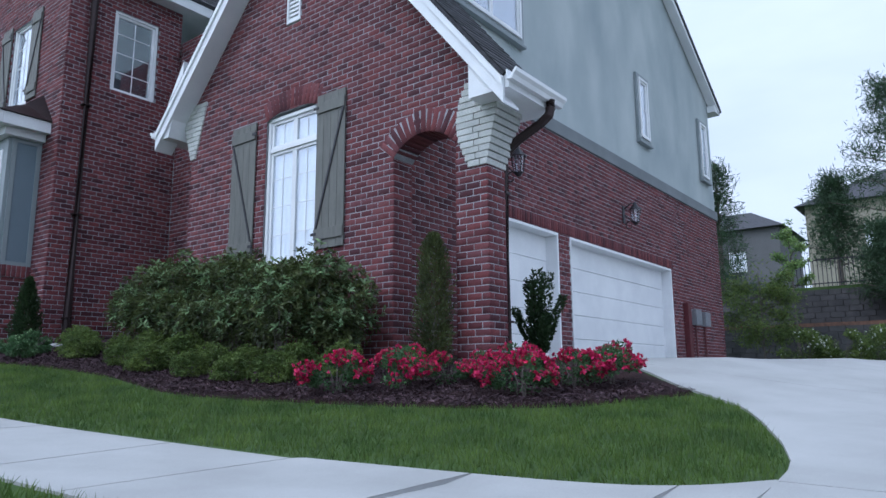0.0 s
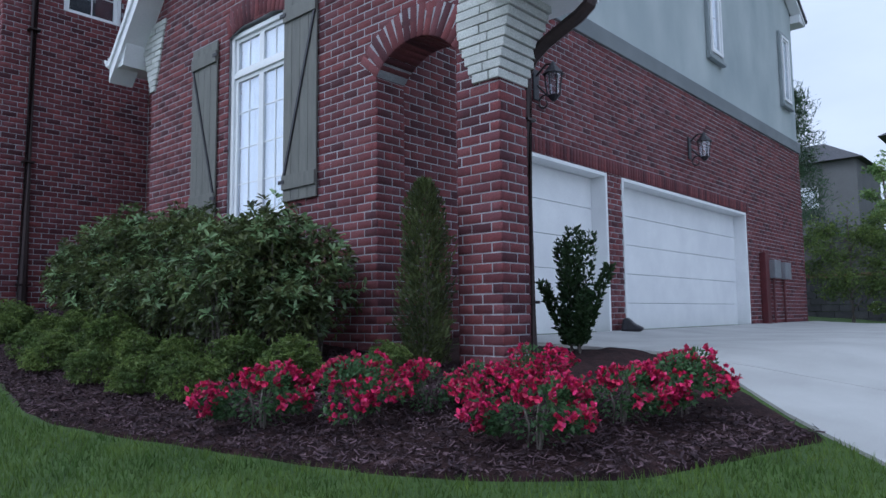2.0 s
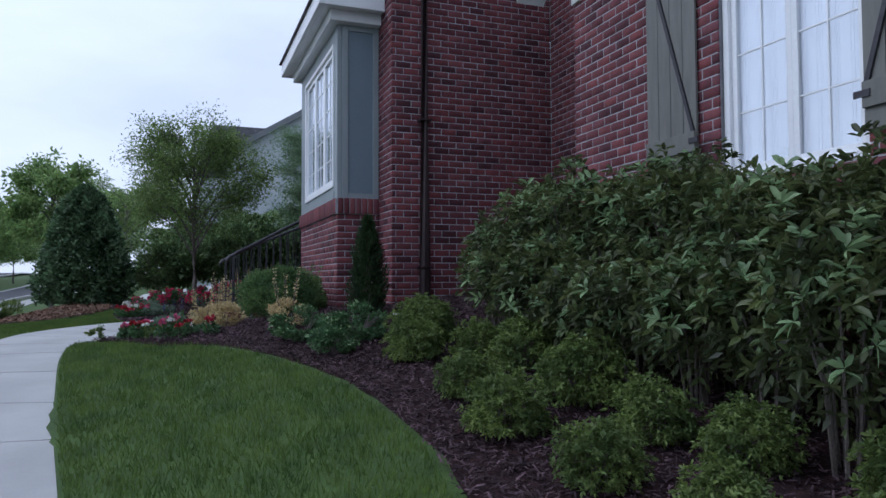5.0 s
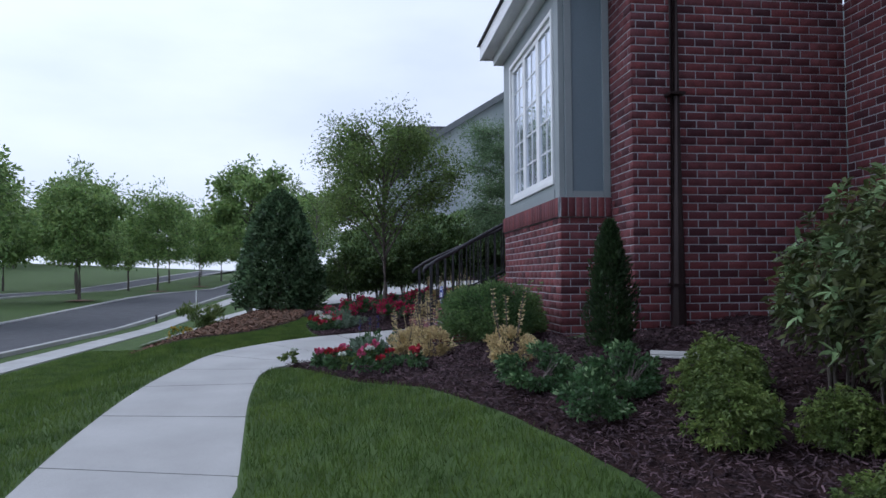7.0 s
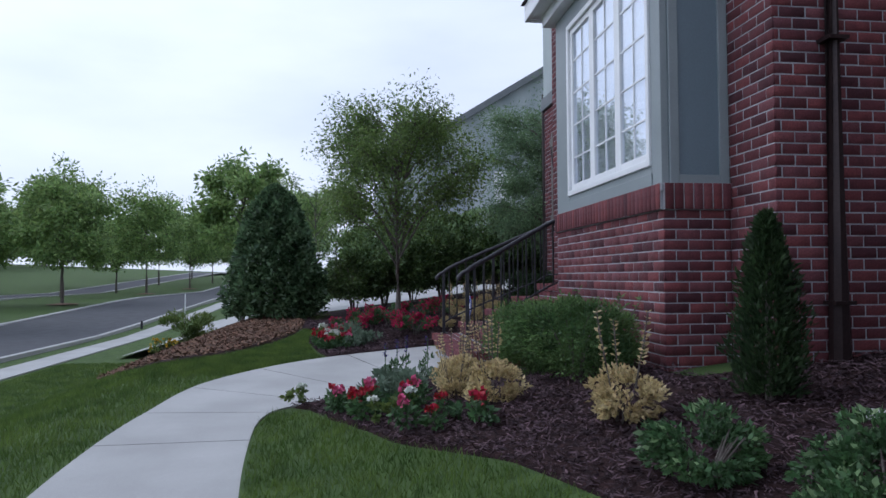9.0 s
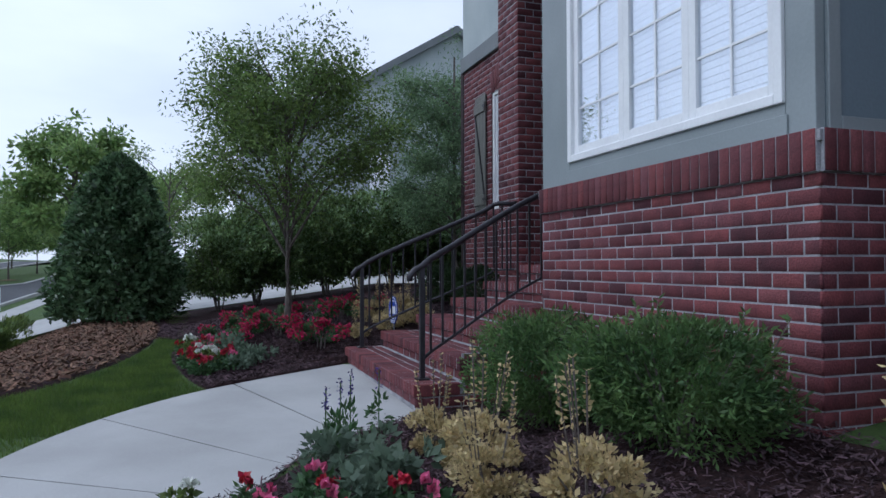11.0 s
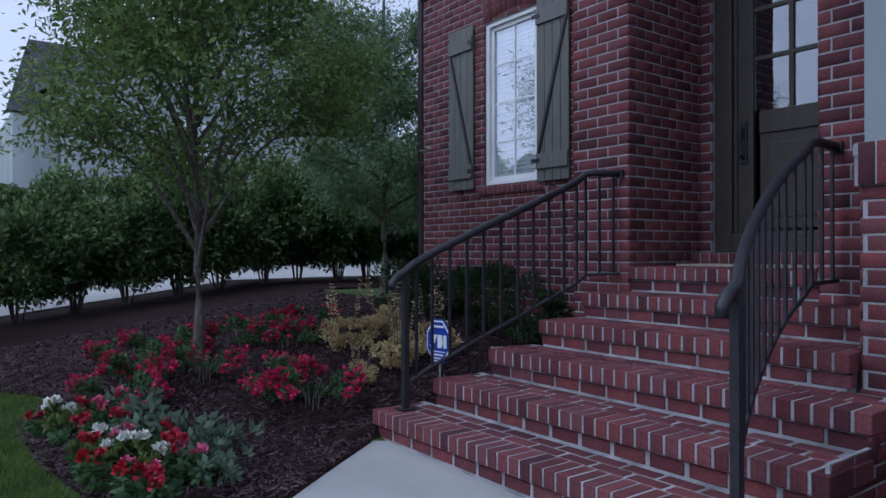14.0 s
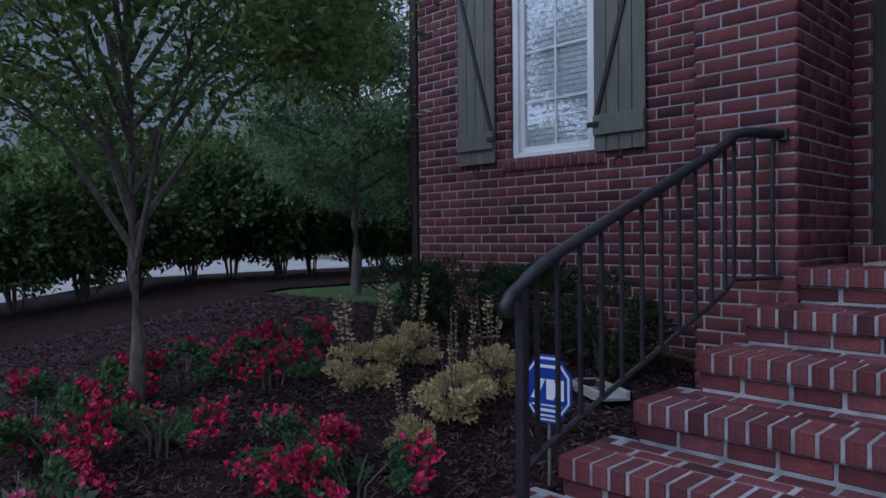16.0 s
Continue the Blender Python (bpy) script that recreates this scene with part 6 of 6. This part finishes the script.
tree("young_tree", (-20.5, 2.98), 4.15, 1.32, 0.85, L_TREE, "young slender tree with fine yellow-green leaves", 301, 0.066, 36000, 30, 0.055, 0.95, 0.2, aspect=0.42, twigs=7, open_crown=0.95)
tree("feathery_tree", (-22.7, 6.3), 4.9, 1.1, 0.8, L_CEDAR, "feathery blue-green tree beside the house", 302, 0.09, 42000, 26, 0.07, 0.3, 0.3, aspect=0.25, open_crown=1.2, twigs=6)
tree("young_tree", (-28.6, 1.1), 4.0, 1.25, 1.2, L_TREE, "thin open sapling behind the hedge", 304, 0.09, 2600, 12, 0.04, 0.7, 0.4, aspect=0.42, open_crown=0.7)
tree("young_tree", (-30.0, -1.2), 5.2, 1.15, 2.0, L_STREET, "leafy green tree behind the evergreen", 303, 0.16, 12000, 13, 0.08, 0.5, 0.4, open_crown=1.2)


def cone_tree(at, r, h):
    """A dense, rounded cone of glossy leaves to the ground."""
    x, y = at
    o = root("evergreen_magnolia", "dense glossy dark green cone-shaped evergreen", "tree", at=pose(x, y, ground(x, y)))
    q = np.random.RandomState(12)
    n = 30000
    z = q.uniform(0.02, 1, n) ** 0.9
    a = q.uniform(0, 2 * math.pi, n)
    prof = np.maximum(0, 1 - z ** 1.7) ** 0.62 * (0.86 + 0.14 * np.minimum(1, z * 5))
    wob = 1 + 0.09 * np.sin(a * 4 + z * 8) + 0.08 * np.sin(a * 9 - z * 15)
    rr = r * prof * wob * q.uniform(0.6, 1.03, n)
    p = np.stack([np.cos(a) * rr, np.sin(a) * rr, z * h], 1)
    d = unit(np.stack([np.cos(a), np.sin(a), 0.3 + z], 1))
    f = new("crown", leaf_mesh("crown", p, d, 0.13, 0.5, L_MAGNOLIA, 0.4, 1.0))
    f.parent = o
    Mesh().tube([(0, 0, -0.05), (0, 0, h * 0.8)], 0.07, 7, 0.02).part("trunk", BARK, o)
    return o


cone_tree((-25.3, 0.3), 1.17, 3.2)


def hedge_plant(at, r, h, seed):
    """A leggy hedge shrub: bare forked stems below a leafy top."""
    o = shrub("hedge_shrub", at, r, h, L_HEDGE, 0.1, 11000, "leggy dark green hedge shrub with bare lower stems", "hedge", "hedge along the neighbour's drive", 0.45, 26, seed, 9, 0.1, 0.8, bottom=0.2, tips=(L_PALE, 1100))
    return o


hp0 = [hedge_plant((-26.5, 2.2), 1.05, 2.2, 401), hedge_plant((-26.6, 3.0), 1.05, 2.3, 402)]
for i in range(11):
    y = 3.75 + i * 0.75
    copy_thing(hp0[i % 2], pose(-26.5 + 0.2 * (i % 2), y, ground(-26.5, y) + 0.02, 0, 0, 70 * i) @ Matrix.Scale(1 + 0.05 * (i % 3), 4))
shrub("grassy_shrub", (-24.9, -1.7), 0.7, 0.85, L_AZALEA, 0.1, 3500, "small yellow-green shrub near the street", seed=420, aspect=0.2, spread=0.4, droop=-0.8)
shrub("yellow_flower_clump", (-23.5, -1.8), 0.3, 0.38, L_AZALEA, 0.05, 500, "clump of yellow flowers at the bed's edge", "flower", seed=421, blooms=(PETAL_YELLOW, 40, 0.04))
# street trees in rows
st0 = [tree("street_tree", (-53.2, -15.5), 8.8, 2.4, 2.1, L_STREET, "leafy young street tree in a mulch ring", 501, 0.3, 11000, 16, 0.11, 0.35, 0.25, group="street trees", open_crown=1.25), tree("street_tree", (-73.7, -16.4), 10.3, 2.9, 2.4, L_STREET, "leafy young street tree in a mulch ring", 502, 0.3, 11000, 16, 0.11, 0.35, 0.25, group="street trees", open_crown=1.25)]
tr = random.Random(6)
for i, (x, y) in enumerate([(-38.5, -15.6), (-86, -15.4), (-99, -15.6), (-112, -15.5), (-52, -21), (-66, -20.6), (-80, -21), (-95, -21), (-112, -21), (-62, -30), (-76, -31), (-90, -30), (-108, -30), (-48, -30)]):
    copy_thing(st0[i % 2], pose(x, y, far_ground(x, y), 0, 0, tr.uniform(0, 360)) @ Matrix.Scale(tr.uniform(0.85, 1.1), 4))
for i in range(34):
    x = -50 - i * 5.2 + tr.uniform(-2, 2)
    y = -46 - tr.uniform(0, 12) - i * 0.5
    copy_thing(st0[i % 2], pose(x, y, far_ground(x, y) - 1.2, 0, 0, tr.uniform(0, 360)) @ Matrix.Scale(tr.uniform(1.0, 1.5), 4))
for i, (x, y) in enumerate([(-53.2, -15.5), (-73.7, -16.4), (-38.5, -15.6), (-86, -15.4)]):
    v = [(x + 1.1 * math.cos(k * math.pi / 10) * (0.9 + 0.1 * (k % 3)), y + 0.9 * math.sin(k * math.pi / 10), far_ground(x, y) + 0.03) for k in range(20)]
    tagged(new("mulch_ring", raw_mesh("mulch_ring", v + [(x, y, far_ground(x, y) + 0.12)], [(k, (k + 1) % 20, 20) for k in range(20)], STRAW)), "mulch ring round a street tree", "mulch bed", kind="structure")
for i in range(16):
    x, y = -62 - tr.uniform(0, 25), -16 + i * 5.5 + tr.uniform(-2, 2)
    if y > -9:
        copy_thing(st0[i % 2], pose(x, y, 0.2, 0, 0, tr.uniform(0, 360)) @ Matrix.Scale(tr.uniform(0.9, 1.2), 4))
for i, (x, y) in enumerate([(-33, 14.5), (-34, 19)]):
    copy_thing(st0[i % 2], pose(x, y, far_ground(x, y) - 1.5, 0, 0, tr.uniform(0, 360)) @ Matrix.Scale(0.75, 4))
# small marker post and white sign by the street
mk = root("street_marker", "small white post sign beside the pavement", "sign", at=pose(-46.0, -6.6, far_ground(-46.0, -6.6)))
Mesh().box(-0.06, 0.06, -0.02, 0.02, 0, 1.0).part("panel", WHITE, mk, bevel=0.01)
mk2 = root("utility_marker", "short dark marker post in the verge", "post", at=pose(-38.5, -6.6, far_ground(-38.5, -6.6)))
Mesh().tube([(0, 0, 0), (0, 0, 0.35)], 0.05, 8).part("post", IRON, mk2)


# ---- the neighbour's house ----
NX = -41.0
nh = root("neighbour_house", "grey stucco neighbouring house with a dark shingle roof", "house", at=pose(NX, 0, 0.3))
Mesh().prism([(4.9, 0), (18.5, 0), (18.5, 8.0), (13.0, 11.7), (4.9, 6.75)], -9, 0, "x").part("wall", STUCCO, nh)
shingle_roof("roof", (-0.4, 3.3, 5.6), (-0.4, 12.5, 5.6), (-4.6, 12.5, 9.15), (-4.6, 4.4, 9.15), "", nh)
shingle_roof("roof", (0.3, 4.2, 6.55), (-9.2, 4.2, 6.55), (-9.2, 13.0, 11.95), (0.3, 13.0, 11.95), "", nh)
shingle_roof("roof", (0.3, 19.2, 7.8), (-9.2, 19.2, 7.8), (-9.2, 13.0, 11.95), (0.3, 13.0, 11.95), "", nh)
Mesh().prism([(4.1, 6.5), (13.0, 11.93), (13.0, 11.6), (4.1, 6.17)], 0.08, 0.34, "x").prism([(19.3, 7.75), (13.0, 11.93), (13.0, 11.6), (19.3, 7.45)], 0.08, 0.34, "x").part("barge_board", BAND, nh)
Mesh().box(-9, -0.5, 3.5, 4.85, 0, 5.6).part("front_wall", STUCCO, nh)
for y in (6.2, 10.6):
    Mesh().box(-0.1, 0.08, y, y + 3.4, 0.2, 3.0).part("garage_surround", WHITE, nh, bevel=0.02)
    g = Mesh().box(0.0, 0.11, y + 0.25, y + 3.15, 0.1, 2.6).part("garage_door", BRONZE, nh, "dark brown garage door")
for y in (8.9,):
    w = Mesh().box(0.0, 0.1, y, y + 0.9, 4.2, 5.8).part("window", WHITE, nh)
Mesh().tube([(0.15, 5.9, 3.2), (0.15, 5.9, 3.7)], 0.12, 6, 0.06).part("wall_lamp", BRONZE, nh)
# the neighbour's drive
v, f = [], []
for i in range(9):
    x = -28.0 - i * 1.6
    for y in (-4.2, -1, 1.5, 4, 6, 8, 16):
        v.append((x, y, ground(x, y) + 0.04))
f = [(i * 7 + j, i * 7 + j + 1, i * 7 + j + 8, i * 7 + j + 7) for i in range(8) for j in range(6)]
tagged(new("driveway_neighbour", raw_mesh("driveway_neighbour", v, f, CONCRETE)), "pale concrete drive of the neighbouring house", "driveway", kind="structure")

# ---- beyond the garage: hedge, terraces, fence, houses ----
for i, x in enumerate([-4.0, -3.1, -2.2, -1.3, -0.4, 0.5, 1.4, 2.3, 3.2]):
    y = 21.3 + 0.1 * (i % 2)
    if i < 2:
        base_hedge = shrub("flowering_shrub", (x, y), 0.7, 1.0, L_AZALEA, 0.09, 2600, "low shrub with creamy flowers beyond the drive", "shrub", "shrubs beyond the drive", 0.4, 14, 600 + i, 5, -0.2, 0.7, blooms=(PETAL_WHITE, 60, 0.04))
    else:
        copy_thing(base_hedge, pose(x, y, ground(x, y) + 0.02, 0, 0, 50 * i) @ Matrix.Scale(1 + 0.1 * (i % 3 - 1), 4))
tree("bushy_tree", (-5.1, 21.6), 3.0, 0.95, 0.3, L_AZALEA, "bushy small green tree at the garage corner", 610, 0.09, 9000, 14, 0.05, 0.5, 0.35, open_crown=1.2)
tree("bushy_tree", (-4.7, 24.2), 4.7, 0.55, 2.4, L_STREET, "slim young tree beyond the drive", 611, 0.1, 3000, 8, 0.05, 0.45, 0.4)


def pine(at, h, r, seed, z):
    """A pine: straight trunk, whorls of boughs with tufts of needles."""
    x, y = at
    o = root("pine_tree", "tall open pine with dark needles", "tree", at=pose(x, y, z), group="pines on the terrace")
    q = random.Random(seed)
    wood, c = Mesh(), []
    wood.tube([(0, 0, -1), (0, 0, h)], 0.13, 7, 0.03)
    for i in range(26):
        f = i / 26
        z0 = h * (0.22 + 0.76 * f)
        a = i * 2.4
        e = r * (1.1 - f) * q.uniform(0.7, 1.1)
        end = (e * math.cos(a), e * math.sin(a), z0 + e * 0.3)
        wood.tube([(0, 0, z0), end], 0.03, 4, 0.01)
        for k in range(5):
            s = Vector((0, 0, z0)).lerp(Vector(end), 0.35 + 0.16 * k)
            c.append(s + Vector((q.uniform(-0.2, 0.2), q.uniform(-0.2, 0.2), q.uniform(0, 0.15))))
    wood.part("trunk", BARK, o)
    cen = np.repeat(np.array([tuple(p) for p in c]), 70, 0)
    p = cen + nr.normal(0, 0.19, cen.shape)
    f = new("crown", leaf_mesh("crown", p, unit(nr.normal(0, 1, p.shape) + np.array([0, 0, 0.4])), 0.24, 0.12, L_PINE, -0.2, 0.5))
    f.parent = o
    return o


pine((-1.9, 28.4), 7.6, 2.5, 620, 2.7)
pine((-4.0, 29.0), 4.4, 1.2, 621, 2.7)
pine((-8.5, 30.2), 7.6, 1.5, 622, 1.2)
pine((-2.2, 26.3), 3.2, 1.0, 623, 1.35)
ter = root("retaining_wall", "terraced retaining walls of grey stone blocks", "retaining wall", kind="structure")
tv = random.Random(8)
for y, z0, n in ((25.0, -0.1, 7), (27.2, 1.5, 6)):
    for k in range(n):
        x = -9.0 + (0.25 if k % 2 else 0)
        blk = Mesh()
        while x < 14:
            w = tv.uniform(0.4, 0.5)
            blk.box(x, x + w - 0.015, y + tv.uniform(-0.02, 0.02) + k * 0.02, y + 0.4, z0 + k * 0.2, z0 + (k + 1) * 0.2 - 0.012)
            x += w
        blk.part("course", STONE, ter, kind="stuff")
Mesh().box(-9, 14, 25.4, 27.2, 1.0, 1.42).part("terrace_bed", STRAW, ter, "tan straw-covered terrace")
Mesh().box(-9, 14, 27.6, 40, 2.3, 2.82).part("terrace_top", TURF, ter, "grassy terrace top")
fe = root("fence", "black metal fence on top of the retaining wall", "fence")
for i in range(80):
    x = -5.4 + i * 0.14
    Mesh().box(x - 0.012, x + 0.012, 27.9, 27.924, 2.82, 3.9).part("bar", IRON, fe)
Mesh().box(-5.5, 6, 27.9, 27.93, 3.8, 3.84).part("rail", IRON, fe)
Mesh().box(-5.5, 6, 27.9, 27.93, 2.95, 2.99).part("rail", IRON, fe)


def far_house(x, y, z, w, d, h, rise, label, tone):
    o = root("far_house", label, "house", at=pose(x, y, z))
    Mesh().box(0, w, 0, d, 0, h).part("wall", material("house_siding", tone, tuple(c * 0.85 for c in tone), 1, 0.9), o)
    r = Mesh()
    r.v = [Vector(p) for p in ((-0.5, -0.5, h), (w + 0.5, -0.5, h), (w + 0.5, d + 0.5, h), (-0.5, d + 0.5, h), (w * 0.3, d / 2, h + rise), (w * 0.7, d / 2, h + rise))]
    r.f = [(0, 1, 5, 4), (1, 2, 5), (2, 3, 4, 5), (3, 0, 4), (3, 2, 1, 0)]
    r.part("roof", SHINGLE, o)
    for a in (0.2, 0.6):
        for lv in (0.2, 0.62):
            f = Mesh().box(w * a, w * a + 1.3, -0.06, 0.02, h * lv, h * lv + 1.6).part("window", WHITE, o)
            Mesh().box(w * a + 0.1, w * a + 1.2, -0.08, -0.05, h * lv + 0.1, h * lv + 1.5).part("pane", GLASS, f)
    return o


far_house(-7.9, 46, 1.7, 15, 10, 8.0, 3.0, "tan two-storey house with a dark hipped roof on the rise", (0.3, 0.28, 0.22))
far_house(-21.5, 58, 2.3, 9.6, 8, 8.8, 2.2, "dark grey house with a slate roof far behind the garage", (0.13, 0.13, 0.135))


# ---- grass and mulch ----
def scatter(n, x0, x1, y0, y1, keep):
    p = np.stack([nr.uniform(x0, x1, n), nr.uniform(y0, y1, n)], 1)
    return [(x, y) for x, y in p if keep(x, y)]


WN_X = sorted([(p.x, p.y) for p in wnorth], reverse=True)
WS_X = sorted([(p.x, p.y) for p in wsouth], reverse=True)


def blades(name, pts, h, label):
    c = np.array([(x, y, far_ground(x, y) - 0.005) for x, y in pts])
    n = len(c)
    a = nr.uniform(0, 2 * math.pi, n)
    s = np.stack([np.cos(a), np.sin(a), np.zeros(n)], 1) * nr.uniform(0.0025, 0.0045, (n, 1))
    tall = h * nr.uniform(0.6, 1.25, (n, 1))
    tip = c + np.concatenate([nr.normal(0, 0.35, (n, 2)) * tall, tall], 1)
    v = np.stack([c - s, c + s, tip], 1).reshape(-1, 3)
    ob = new(name, raw_mesh(name, v, np.arange(3 * n).reshape(-1, 3), GRASS))
    return tagged(ob, label, "grass", kind="stuff")


def on_north(x, y):
    if x > -0.75:
        return False
    if x > -2.0:
        return y > curve_y(WN_X, x) + 0.02 and (y < 3.41 or x < drive_left(y) - 0.02) and y < 6.2 and y < (bed_low(x) if x < -1.98 else 9)
    return curve_y(WN_X, x) + 0.02 < y < bed_low(x) + 0.02


blades("grass", scatter(170000, -13.6, -0.7, 1.4, 6.2, on_north), 0.055, "mown green grass between walk and bed")
blades("grass", scatter(380000, -27.0, -1.0, -5.2, 1.6, lambda x, y: y < curve_y(WS_X, x) - 0.02 and ((x + 21.8) / 5.0) ** 2 + ((y + 0.2) / 1.7) ** 2 > 1), 0.055, "mown green grass on the slope")
blades("grass", scatter(60000, -22.5, -15.6, -0.2, 2.0, lambda x, y: y < min(curve_y(WS_X, x) - 0.02 if x > -18 else 9, curve_y(LAWN_TIP, x) + 0.02) and ((x + 21.8) / 5.0) ** 2 + ((y + 0.2) / 1.45) ** 2 > 1), 0.05, "mown green grass beside the flower bed")


def chips(name, pts, mat, ln, label, lift=0.04):
    c = np.array([(x, y, ground(x, y) + lift) for x, y in pts]) + np.concatenate([np.zeros((len(pts), 2)), nr.uniform(-0.012, 0.02, (len(pts), 1))], 1)
    n = len(c)
    a = nr.uniform(0, 2 * math.pi, n)
    d = np.stack([np.cos(a), np.sin(a), nr.normal(0, 0.35, n)], 1) * ln * nr.uniform(0.4, 1.2, (n, 1))
    s = np.stack([-np.sin(a), np.cos(a), nr.normal(0, 0.5, n)], 1) * ln * nr.uniform(0.1, 0.22, (n, 1))
    v = np.stack([c - d - s, c + d - s, c + d + s, c - d + s], 1).reshape(-1, 3)
    return tagged(new(name, raw_mesh(name, v, np.arange(4 * n).reshape(-1, 4), mat)), label, "mulch", kind="stuff")


chips("mulch_chips", scatter(135000, -15.3, -1.9, 1.7, 6.4, lambda x, y: bed_low(x) + 0.03 < y < min(bed_high(x) - 0.03, 6.2)), CHIP, 0.021, "shredded dark bark mulch")
chips("mulch_chips", scatter(80000, -23.8, -16.9, 1.2, 5.8, lambda x, y: step_low(x) + 0.03 < y < step_high(x) - 0.04), CHIP, 0.021, "shredded dark bark mulch")
chips("pine_straw", scatter(22000, -26.6, -17, -2.1, 1.3, lambda x, y: ((x + 21.8) / 4.9) ** 2 + ((y + 0.3) / 1.5) ** 2 < 1), STRAW, 0.05, "tan pine straw mulch")

# ---- the single bricks of the walls ----
for wall_ob, spots in SINGLE:
    for a, z in spots:
        ob = new("brick", FULL)
        ob.parent = wall_ob
        ob.matrix_basis = Matrix.Translation((a, rng.uniform(-0.0015, 0.0025), z))
